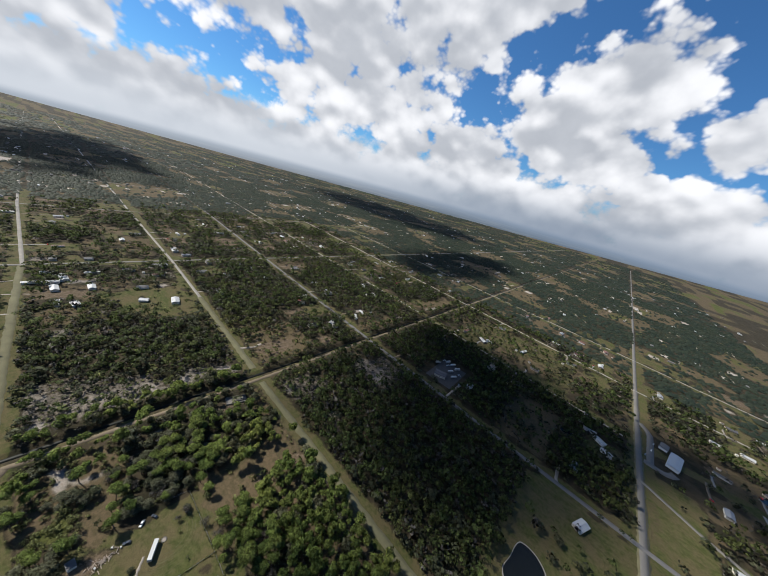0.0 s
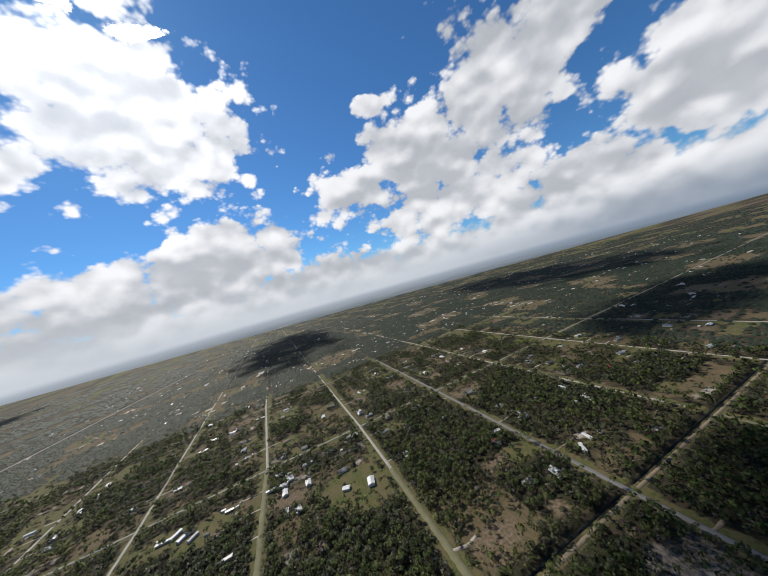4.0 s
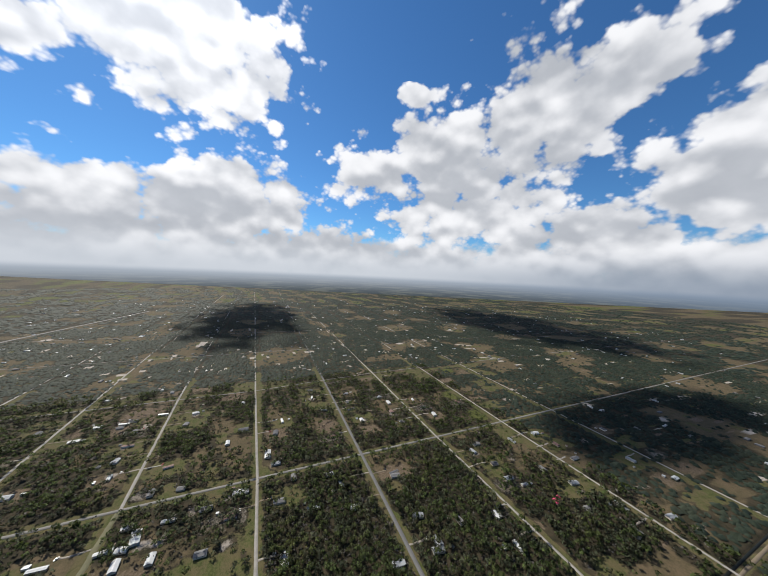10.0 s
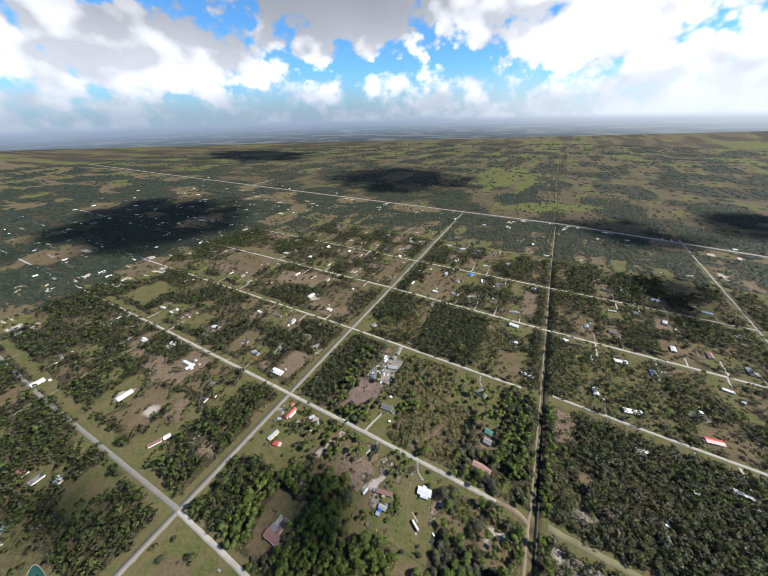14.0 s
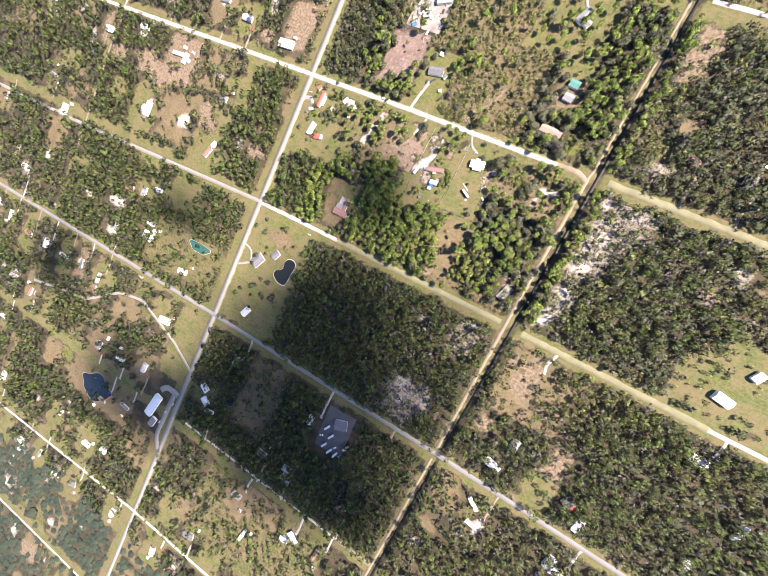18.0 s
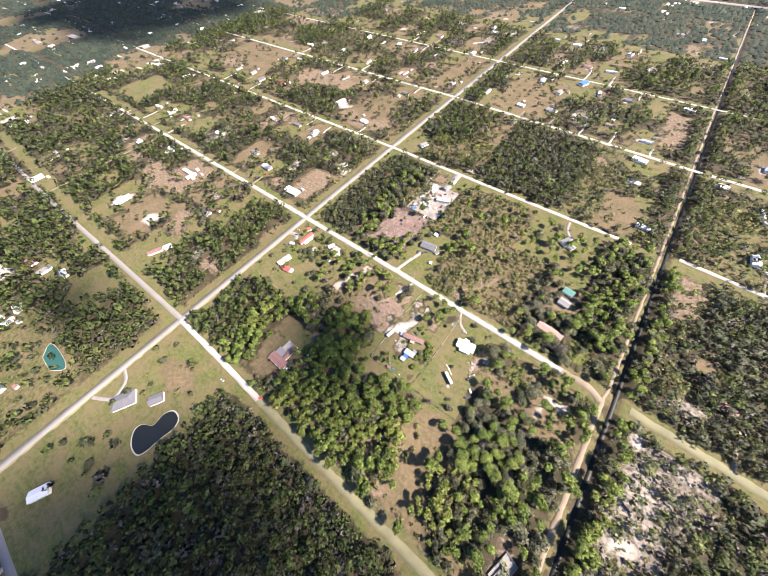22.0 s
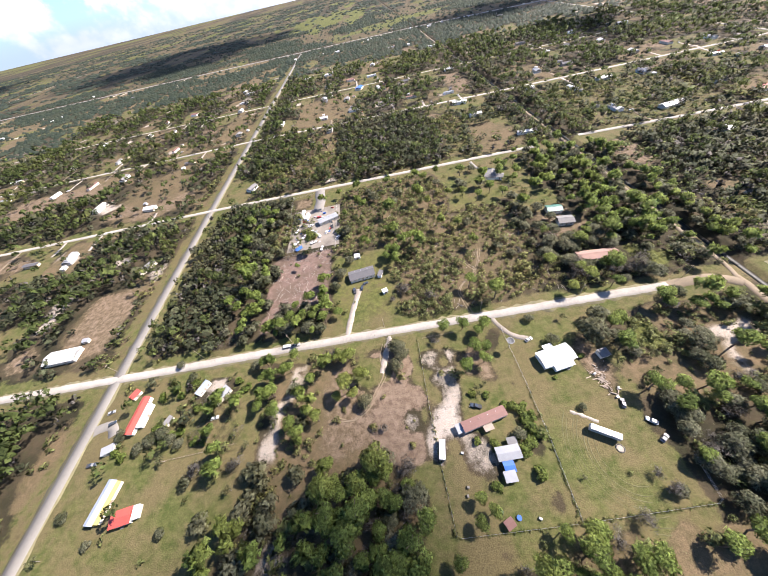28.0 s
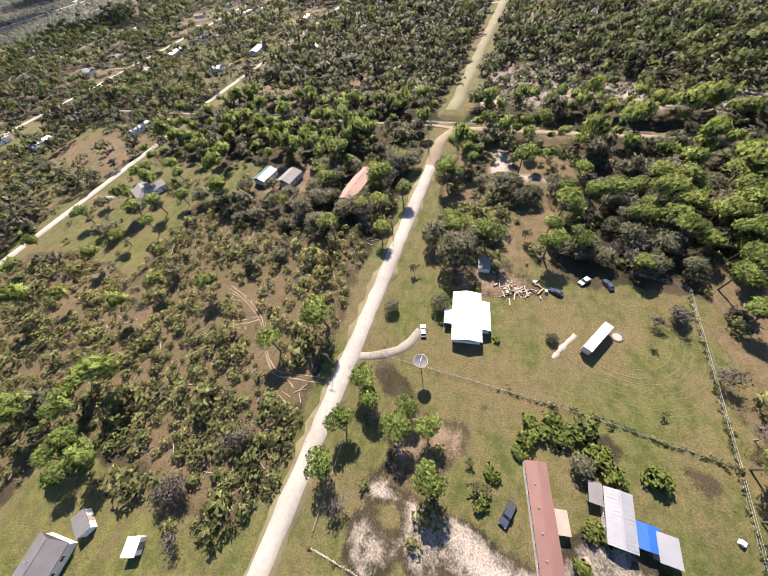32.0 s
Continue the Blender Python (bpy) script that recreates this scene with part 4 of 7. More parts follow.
# ---- foliage ----
def shell(r, n, centre, rx, rz, size, low=-0.25, lump=0.22, jitter=0.55, fine=False):
    """n leaf clumps over a lumpy crown: each a bent four-cornered tuft that faces outwards, more or less."""
    out = np.zeros((n, 4, 3))
    for k in range(n):
        z = low + (1 - low) * (k + r.uniform(0.1, 0.9)) / n
        a = k * 2.39996 + r.uniform(-0.4, 0.4)
        flat = math.sqrt(max(0.0, 1 - z * z))
        way = np.array([math.cos(a) * flat, math.sin(a) * flat, z])
        far = 1 + r.uniform(-lump * 1.6, lump)
        c = np.array(centre) + way * (rx, rx, rz) * far
        nrm = way * (1, 1, 1.3) + r.normal(0, jitter, 3)
        nrm /= np.linalg.norm(nrm) + 1e-9
        u = np.cross(nrm, r.normal(0, 1, 3))
        u /= np.linalg.norm(u) + 1e-9
        v, s = np.cross(nrm, u), size * r.uniform(0.7, 1.3)
        out[k] = [c - u * s * r.uniform(0.6, 1.1), c - v * s * r.uniform(0.5, 1), c + u * s * r.uniform(0.6, 1.1), c + v * s * r.uniform(0.5, 1)]
        out[k, r.integers(4)] -= nrm * s * 0.55
    if fine:        # pointed tufts of three corners
        tip = (out[:, 3] * 1.25 + out[:, 1] * -0.25)[:, None]
        out = np.concatenate([out[:, :1], out[:, 2:3], tip], 1)
    return out


def crown(r, kind, n):
    """Leaf clumps of one tree that is one unit high and about one wide, its foot at the origin."""
    if kind == "pine":
        hubs = [(math.cos(a) * d, math.sin(a) * d, z) for a, d, z in ((r.uniform(0, 6.28), r.uniform(0.05, 0.22), r.uniform(0.68, 0.84)) for _ in range(6))]
        if n < 40:
            return np.concatenate([shell(r, n - 3, (0, 0, 0.74), 0.30, 0.2, 0.17 * math.sqrt(13 / n)), shell(r, 3, hubs[0], 0.2, 0.12, 0.14 * math.sqrt(13 / n))])
        return np.concatenate([shell(r, n // 6, h, 0.165, 0.115, 0.115 * math.sqrt(200 / n), -0.35, fine=True) for h in hubs])
    if kind == "oak":
        hubs = [(math.cos(a) * d, math.sin(a) * d, z) for a, d, z in ((k * 0.9 + r.uniform(-0.3, 0.3), r.uniform(0.16, 0.30), r.uniform(0.40, 0.66)) for k in range(7))] + [(0.0, 0.0, 0.72)]
        if n < 40:
            return np.concatenate([shell(r, n - 4, (0, 0, 0.5), 0.40, 0.36, 0.23 * math.sqrt(13 / n), jitter=0.15 if n < 10 else 0.5), shell(r, 4, hubs[1], 0.25, 0.2, 0.2 * math.sqrt(13 / n))])
        return np.concatenate([shell(r, n // 8, h, 0.21, 0.2, 0.125 * math.sqrt(210 / n), -0.4, 0.14, fine=True) for h in hubs])
    if kind == "bush":
        hubs = [(math.cos(a) * d, math.sin(a) * d, z) for a, d, z in ((r.uniform(0, 6.28), r.uniform(0.1, 0.3), r.uniform(0.25, 0.6)) for _ in range(6))]
        return np.concatenate([shell(r, n // 6, h, 0.22, 0.26, 0.095, -0.6, 0.3, 0.7, True) for h in hubs])
    if kind == "clump":
        hubs = [(0.0, 0.0, 0.42)] + [(math.cos(a) * d, math.sin(a) * d, z) for a, d, z in ((r.uniform(0, 6.28), r.uniform(0.18, 0.34), r.uniform(0.30, 0.5)) for _ in range(2))]
        return np.concatenate([shell(r, n // 2, hubs[0], 0.30, 0.42, 0.105 * math.sqrt(72 / n), -0.3, 0.2, 0.6, True)] + [shell(r, n // 4, h, 0.2, 0.26, 0.10 * math.sqrt(72 / n), -0.3, 0.3, 0.7, True) for h in hubs[1:]])
    if kind == "twig":
        hubs = [(math.cos(a) * d, math.sin(a) * d, z) for a, d, z in ((r.uniform(0, 6.28), r.uniform(0.1, 0.3), r.uniform(0.45, 0.8)) for _ in range(5))]
        return np.concatenate([shell(r, n // 5, h, 0.22, 0.2, 0.085 if n > 40 else 0.15, -0.6, 0.5, 1.0, n > 40) for h in hubs])
    if kind == "far":       # a low five-sided dome with an uneven rim
        rim = [(math.cos(a) * d, math.sin(a) * d, r.uniform(0.0, 0.25)) for a, d in ((k * 1.2566 + r.uniform(-0.4, 0.4), r.uniform(0.36, 0.6)) for k in range(5))]
        top = (r.uniform(-0.15, 0.15), r.uniform(-0.15, 0.15), r.uniform(0.85, 1.1))
        return np.array([[rim[k], rim[(k + 1) % 5], top] for k in range(5)])
    # palmetto or cabbage palm: fronds that fan out of one head
    out = np.zeros((n, 4, 3))
    for k in range(n):
        a, tilt, ln, w = r.uniform(0, 6.28), r.uniform(-0.3, 1.1), r.uniform(0.30, 0.50), r.uniform(0.035, 0.07)
        way = np.array([math.cos(a) * math.cos(tilt), math.sin(a) * math.cos(tilt), math.sin(tilt)])
        side = np.array([-math.sin(a), math.cos(a), 0.0]) * w
        head = np.array([r.normal(0, 0.12), r.normal(0, 0.12), 0.5])
        tip = head + way * ln - np.array([0, 0, 0.16])
        out[k] = [head + way * 0.05, head + way * ln * 0.6 - side, tip, head + way * ln * 0.6 + side]
    return out


MIDDLE = {"pine": 0.62, "oak": 0.36, "twig": 0.5, "bush": 0.25, "palm": 0.3, "clump": 0.3, "far": 0.2}


def round_off(me, outward, seed, rise=0.55, scatter=0.5):
    """Shade tufts by the side of the crown that they grow on, with some scatter from tuft to tuft."""
    r = np.random.default_rng(seed)
    n = outward + (0.0, 0.0, rise) + r.normal(0, scatter, outward.shape)
    n /= np.linalg.norm(n, axis=1, keepdims=True) + 1e-9
    me.polygons.foreach_set("use_smooth", np.ones(len(me.polygons), bool))
    me.normals_split_custom_set_from_vertices(n.tolist())


def woodland(name, kind, material, places, heights, widths, label, variants=6, tufts=12, seed=1, category="woodland"):
    """Very many trees of one sort as one thing: every tuft has its own place, tilt and outline."""
    r = np.random.default_rng(seed)
    if not len(places):
        return
    forms = np.stack([crown(r, kind, tufts) for _ in range(variants)])
    pick, turn = r.integers(variants, size=len(places)), r.uniform(0, 6.283, len(places))
    f = forms[pick].reshape(len(places), -1, 3)
    c, s = np.cos(turn)[:, None], np.sin(turn)[:, None]
    x, y = f[..., 0] * widths[:, None], f[..., 1] * widths[:, None]
    v = np.stack([x * c - y * s + places[:, :1], x * s + y * c + places[:, 1:2], f[..., 2] * heights[:, None]], -1).reshape(-1, 3)
    corners = forms.shape[-2]
    faces = np.arange(len(v)).reshape(-1, corners)
    me = mesh_of(name, v, faces)
    ux, uy, uz = f[..., 0], f[..., 1], (f[..., 2] - MIDDLE[kind]) * 1.4
    outward = np.stack([ux * c - uy * s, ux * s + uy * c, uz], -1).reshape(-1, 3)
    if kind != "palm":
        round_off(me, outward / (np.linalg.norm(outward, axis=1, keepdims=True) + 1e-6), seed, 2.6 if tufts < 10 else 0.7 if tufts < 30 else 0.45)
    me.materials.append(material)
    return tagged(new(name, me), label, category, kind="stuff")


def scatter(x0, y0, x1, y1, step, seed):
    r = np.random.default_rng(seed)
    gx, gy = np.meshgrid(np.arange(x0, x1, step), np.arange(y0, y1, step))
    p = np.stack([gx.ravel(), gy.ravel()], -1)
    return p + r.uniform(-0.5, 0.5, p.shape) * step, r


def within(p, box):
    return (p[:, 0] > box[0]) & (p[:, 0] < box[2]) & (p[:, 1] > box[1]) & (p[:, 1] < box[3])


NEAR = (-330.0, 0.0, 25.0, 412.0)          # finer trees here
SINGLE = (-250.0, 78.0, -40.0, 262.0)       # and here each tree is a thing of its own
SORTS = (("pine", PINE, 11.8, 10.4, "dense young slash pines with bright green crowns"),
         ("oak", OAK, 7.8, 9.4, "dull green scrub oaks growing close together"),
         ("twig", TWIGS, 7.4, 8.4, "leafless grey trees among the woods"),
         ("bush", SHRUB, 3.4, 5.4, "bright green garden bushes"), ("palm", PALM, 6.0, 4.6, "cabbage palms"))
TRAILS = ([(-158.5, 210), (-160, 217), (-162, 230), (-157.5, 236), (-150, 242), (-145, 247), (-139, 259), (-136, 269)],
          [(-145, 247), (-149, 253), (-151, 261)])


def off_trails(p, gap):
    """Which of the points keep clear of the scrub's wheel tracks."""
    d = np.full(len(p), 1e9)
    for line in TRAILS:
        for (ax, ay), (bx, by) in zip(line[:-1], line[1:]):
            u = np.clip(((p[:, 0] - ax) * (bx - ax) + (p[:, 1] - ay) * (by - ay)) / ((bx - ax) ** 2 + (by - ay) ** 2), 0, 1)
            d = np.minimum(d, np.hypot(p[:, 0] - ax - u * (bx - ax), p[:, 1] - ay - u * (by - ay)))
    return d > gap


LONE = []       # kind number, x, y, size of trees that stand singly


def plant():
    p, r = scatter(-1200, -640, 880, 1000, 5.5, 41)
    p = p[within(p, (-900, -640, 880, 1000)) | within(p, (-1200, -300, 880, 800))]
    c = cover_at(p[:, 0], p[:, 1])
    garden = within(p, (-199, 106, -92, 203)) | within(p, (-250, 214, -204, 290)) | within(p, (-80, 231, -50, 247)) | within(p, (-76, 274, -54, 303))
    keep = (r.random(len(p)) < c["trees"] * 0.80) & ~garden & off_trails(p, 4.0)
    p, c = p[keep], {k: v[keep] for k, v in c.items()}
    dice = r.random(len(p))
    pine_share = np.clip(0.14 + 0.66 * c["green"], 0, 0.85)
    sort = np.where(dice < pine_share, 0, np.where(dice < pine_share + 0.15, 2, 1))
    size = np.exp(r.normal(0, 0.24, len(p)))
    single, near = within(p, SINGLE), within(p, NEAR)
    count = [0, 0, 0]
    for k, (x, y), s in zip(sort[single], p[single], size[single]):
        count[k] += 1
        LONE.append((k, x, y, s))
    for k, (kind, mat, h, w, label) in enumerate(SORTS):
        mid = within(p, (-420, -200, 300, 640)) & ~near
        for q, tufts in ((near & ~single, (180, 168, 90, 40, 40)[k]), (mid, (24, 24, 22, 10, 10)[k]), (~near & ~mid, (13, 13, 10, 10, 10)[k])):
            q = q & (sort == k)
            woodland("woodland_" + kind, kind, (PINE_LACY, OAK_LACY, TWIG_LACY, SHRUB, PALM)[k] if tufts > 60 else mat, p[q], h * size[q], w * size[q] ** 0.8, label, 8, tufts, 50 + k)
    # Palmetto scrub and bushes.
    p, r = scatter(-420, -60, 260, 560, 3.6, 43)
    c = cover_at(p[:, 0], p[:, 1])
    keep = r.random(len(p)) < np.clip(c["shrub"], 0, 1) * (0.6 + 0.55 * waves(p[:, 0], p[:, 1], 30, 8)) * np.where(within(p, (-199, 106, -92, 203)), 0.15, 1)
    p = p[keep & off_trails(p, 3.0)]
    size = np.exp(r.normal(-0.1, 0.40, len(p)))
    close = within(p, (-330, 90, 20, 410))
    for q, tufts in ((close, 68), (~close, 20)):
        woodland("palmetto_scrub", "clump", SCRUB, p[q], 2.9 * size[q], 5.0 * size[q], "rounded clumps of saw palmetto on brown scrub", 8, tufts, 60, "scrub")
    # Knee-high brush and weeds between them.
    p, r = scatter(-330, 60, 20, 340, 1.9, 47)
    c = cover_at(p[:, 0], p[:, 1])
    p = p[r.random(len(p)) < np.clip(0.5 * np.maximum(c["shrub"], c["trees"] * 0.7) + 0.3 * c["lush"] - 1.2 * c["grass"], 0.015, 0.9) * 0.8]
    p = p[off_trails(p, 1.5)]
    size = np.exp(r.normal(0, 0.35, len(p)))
    woodland("low_brush", "palm", PALM, p, 0.8 * size, 1.2 * size, "knee-high brush and weeds on sandy ground", 8, 4, 61, "brush")
    # Farther off, clumps stand for several trees.
    for inner, outer, step, h, seed in ((0, 2100, 10.4, 5.0, 45), (2100, 5200, 26.0, 5.5, 46)):
        p, r = scatter(-outer, -outer, outer, outer, step, seed)
        d = np.hypot(p[:, 0], p[:, 1])
        mid = within(p, (-900, -640, 880, 1000)) | within(p, (-1200, -300, 880, 800))
        back = (p[:, 0] < -800) & (p[:, 1] < -900)
        p = p[(d >= inner) & (d < outer) & ~mid & ~back]
        road = np.minimum.reduce([np.abs(p[:, 0] - v) for v in (MAIN_X, 10, EAST_X, 840, 1240, 1660, 2500)])
        highway = np.interp(p[:, 0], [-4800, -1950, -960, 30, 600, 1170, 2600], [1440, 1412, 1407, 1402, 1330, 1190, 800])
        road = np.minimum(road, np.abs(p[:, 1] - highway) - 16 + step * 0.6 - 12)
        lane = np.abs((p[:, 1] - 206.0 + 100) % 200 - 100)
        c = cover_at(p[:, 0], p[:, 1])
        keep = (r.random(len(p)) < c["trees"]) & (road > step * 0.6) & ((lane > step * 0.55) | (np.hypot(p[:, 0], p[:, 1]) > 2600))
        p = p[keep]
        size = np.exp(r.normal(0, 0.2, len(p)))
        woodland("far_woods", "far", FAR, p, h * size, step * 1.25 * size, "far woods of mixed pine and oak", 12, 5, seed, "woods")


plant()


# ---- shapes ----
class Shape:
    """Corners and faces of one part, gathered from simple solids that are shaped and set together."""

    def __init__(self):
        self.v, self.f = [], []

    def solid(self, verts, faces):
        n = len(self.v)
        self.v += [tuple(p) for p in verts]
        self.f += [tuple(n + i for i in face) for face in faces]
        return self

    def box(self, x, y, z, sx, sy, sz, turn=0.0, taper=1.0):
        """A box whose foot's middle is at x, y, z."""
        c, s = math.cos(turn), math.sin(turn)
        pts = []
        for dz, k in ((0, 1.0), (sz, taper)):
            for dx, dy in ((-1, -1), (1, -1), (1, 1), (-1, 1)):
                u, w = dx * sx / 2 * k, dy * sy / 2 * k
                pts.append((x + u * c - w * s, y + u * s + w * c, z + dz))
        return self.solid(pts, [(3, 2, 1, 0), (4, 5, 6, 7), (0, 1, 5, 4), (1, 2, 6, 5), (2, 3, 7, 6), (3, 0, 4, 7)])

    def tube(self, p, q, r0, r1=None, n=6):
        r1 = r0 if r1 is None else r1
        p, q = Vector(p), Vector(q)
        a = (q - p).normalized()
        b = a.orthogonal().normalized()
        d = a.cross(b)
        pts = [m + (b * math.cos(6.2832 * k / n) + d * math.sin(6.2832 * k / n)) * r for m, r in ((p, r0), (q, r1)) for k in range(n)]
        return self.solid(pts, [tuple(range(n))[::-1], tuple(range(n, 2 * n))] + [(k, (k + 1) % n, n + (k + 1) % n, n + k) for k in range(n)])

    def gable(self, ln, wd, z, rise, over, thick=0.16, hip=0.0):
        """A pitched roof: two slabs that meet in a ridge; hip pulls the ridge's ends in."""
        a, b, e = ln / 2 + over, wd / 2 + over, z - over * rise / (wd / 2)
        top = z + rise
        pts = []
        for t in (0, thick):
            pts += [(-a, -b, e + t), (a, -b, e + t), (a, b, e + t), (-a, b, e + t), (-a + hip, 0, top + t), (a - hip, 0, top + t)]
        return self.solid(pts, [(6, 7, 11, 10), (8, 9, 10, 11), (1, 0, 4, 5), (3, 2, 5, 4), (0, 1, 7, 6), (2, 3, 9, 8), (9, 6, 10), (7, 8, 11), (0, 3, 4), (2, 1, 5), (3, 0, 6, 9), (1, 2, 8, 7)])

    def profile(self, pts, width, inset=0.0, high=1e9):
        """A side outline of (x, z) drawn across a width; corners above high are set in by inset."""
        n = len(pts)
        v = [(x, side * (width / 2 - (inset if z > high else 0.0)), z) for side in (-1, 1) for x, z in pts]
        return self.solid(v, [tuple(range(n)), tuple(range(n, 2 * n))[::-1]] + [((k + 1) % n, k, n + k, n + (k + 1) % n) for k in range(n)])

    def mesh(self, name, material):
        me = bpy.data.meshes.new(name)
        me.from_pydata(self.v, [], self.f)
        me.materials.append(material)
        me.update()
        return me


def part(name, shape, material, parent, label="", at=None):
    """One mesh under a thing or under a part."""
    me = shape if isinstance(shape, bpy.types.Mesh) else shape.mesh(name, material)
    ob = new(name, me)
    ob.parent = parent
    if at is not None:
        ob.matrix_basis = at
    return tagged(ob, label)


def thing(name, label, category, at, group=""):
    ob = new(name)
    ob.empty_display_size = 0.3
    ob.matrix_basis = at
    return tagged(ob, label, category, group)


def alone(name, shape, material, label, category, at=None, group="", kind=""):
    ob = new(name, shape if isinstance(shape, bpy.types.Mesh) else shape.mesh(name, material))
    if at is not None:
        ob.matrix_basis = at
    return tagged(ob, label, category, group, kind)


# ---- single trees ----
def tree_forms():
    r = np.random.default_rng(77)
    forms = []
    for kind, mat, bark, n in (("pine", PINE_LACY, BARK, 1140), ("oak", OAK_LACY, BARK, 1080), ("twig", TWIG_LACY, GREY_BARK, 500), ("bush", SHRUB, BARK, 420), ("palm", PALM, GREY_BARK, 46)):
        row = []
        for _ in range(5):
            tufts = crown(r, kind, n)
            corners, leaf_v = tufts.shape[1], tufts.reshape(-1, 3)
            if kind == "palm":
                leaf_v = leaf_v * (1, 1, 0.55) + (0, 0, 0.46)
            me = mesh_of(kind + "_crown", leaf_v, np.arange(len(leaf_v)).reshape(-1, corners))
            me.materials.append(mat)
            if kind != "palm":
                outward = (leaf_v - (0, 0, MIDDLE[kind])) * (1, 1, 1.4)
                round_off(me, outward / (np.linalg.norm(outward, axis=1, keepdims=True) + 1e-6), 3)
            trunk = Shape()
            bend = r.normal(0, 0.02, 2)
            fork = {"pine": 0.72, "palm": 0.72, "bush": 0.12}.get(kind, 0.3)
            trunk.tube((0, 0, -0.02), (bend[0], bend[1], fork * 0.5), 0.024, 0.019)
            trunk.tube((bend[0], bend[1], fork * 0.5), (bend[0] * 0.4, bend[1] * 0.4, fork), 0.019, 0.013)
            for k in range(0 if kind == "palm" else 5):
                a = k * 1.257 + r.uniform(-0.4, 0.4)
                d = r.uniform(0.1, 0.2) if kind == "pine" else r.uniform(0.2, 0.36)
                start = fork * r.uniform(0.75, 1.0)
                trunk.tube((bend[0] * 0.5, bend[1] * 0.5, start), (math.cos(a) * d, math.sin(a) * d, start + r.uniform(0.06, 0.3)), 0.010, 0.004, 5)
            row.append((me, trunk.mesh(kind + "_trunk", bark)))
        forms.append(row)
    return forms


FORMS = tree_forms()
TREE_WORDS = (("pine_tree", "tall slash pine with a bare trunk and bright green crown", "tree", "slash pines"),
              ("oak_tree", "low spreading oak with dull green leaves", "tree", "scrub oaks"),
              ("bare_tree", "leafless grey tree with fine twigs", "tree", "bare grey trees"),
              ("garden_bush", "bright green leafy garden bush", "bush", "garden bushes"),
              ("cabbage_palm", "short cabbage palm with a grey trunk", "palm", "cabbage palms"))
tree_rng = np.random.default_rng(91)
planted = [0] * 5


def tree(kind, x, y, size=1.0, label=""):
    name, words, category, group = TREE_WORDS[kind]
    h, w = SORTS[kind][2] * size, SORTS[kind][3] * size**0.8 * (1.22 if kind == 0 else 1.1)
    leafy, wood = FORMS[kind][tree_rng.integers(5)]
    ob = thing(name, label or words, category, pose(x, y, 0, 0, 0, tree_rng.uniform(0, 360)), group)
    ob.scale = (w, w, h)
    part("trunk", wood, None, ob)
    part("crown", leafy, None, ob)
    planted[kind] += 1
    return ob


extra = [[], [], [], [], []]
for k, x, y, s in LONE:
    if planted[k] < (290, 270, 90)[k]:
        tree(k, x, y, s)
    else:
        extra[k].append((x, y, s))
for k, rows in enumerate(extra):
    if rows:
        a = np.array(rows)
        woodland("woodland_" + SORTS[k][0], SORTS[k][0], (PINE_LACY, OAK_LACY, TWIG_LACY, SHRUB, PALM)[k], a[:, :2], SORTS[k][2] * a[:, 2], SORTS[k][3] * a[:, 2] ** 0.8, SORTS[k][4], 8, (240, 240, 120, 40, 40)[k], 58 + k)

# ---- buildings ----
WINDOW = (Shape().box(0, 0, 0, 1.3, 0.10, 0.09).box(0, 0, 1.01, 1.3, 0.10, 0.09).box(-0.61, 0, 0.09, 0.09, 0.10, 0.92).box(0.61, 0, 0.09, 0.09, 0.10, 0.92).box(0, 0, 0.09, 0.05, 0.08, 0.92).mesh("window_frame", WHITE_WALL),
          Shape().box(0, 0, 0.09, 1.13, 0.03, 0.92).mesh("pane", GLASS))
DOOR = (Shape().box(0, 0, 0, 0.95, 0.09, 2.03).mesh("door", OLD_WOOD), Shape().box(0.34, -0.07, 1.0, 0.12, 0.06, 0.05).mesh("door_handle", STEEL))


def openings(ob, ln, wd, count, floor):
    for side in (-1, 1):
        for k in range(count):
            u = (k + 0.5) / count * ln * 0.86 - ln * 0.43
            turn = 0 if side < 0 else 180
            if side < 0 and k == count // 2:
                d = part("door", DOOR[0], None, ob, at=pose(u, -wd / 2 - 0.02, floor))
                part("handle", DOOR[1], None, d)
                part("step", Shape().box(u, -wd / 2 - 0.6, 0, 1.6, 1.0, max(0.15, floor - 0.05)), CONCRETE, ob)
            else:
                w = part("window", WINDOW[0], None, ob, at=pose(u, side * (wd / 2 + 0.02), floor + 0.85, 0, 0, turn))
                part("pane", WINDOW[1], None, w)


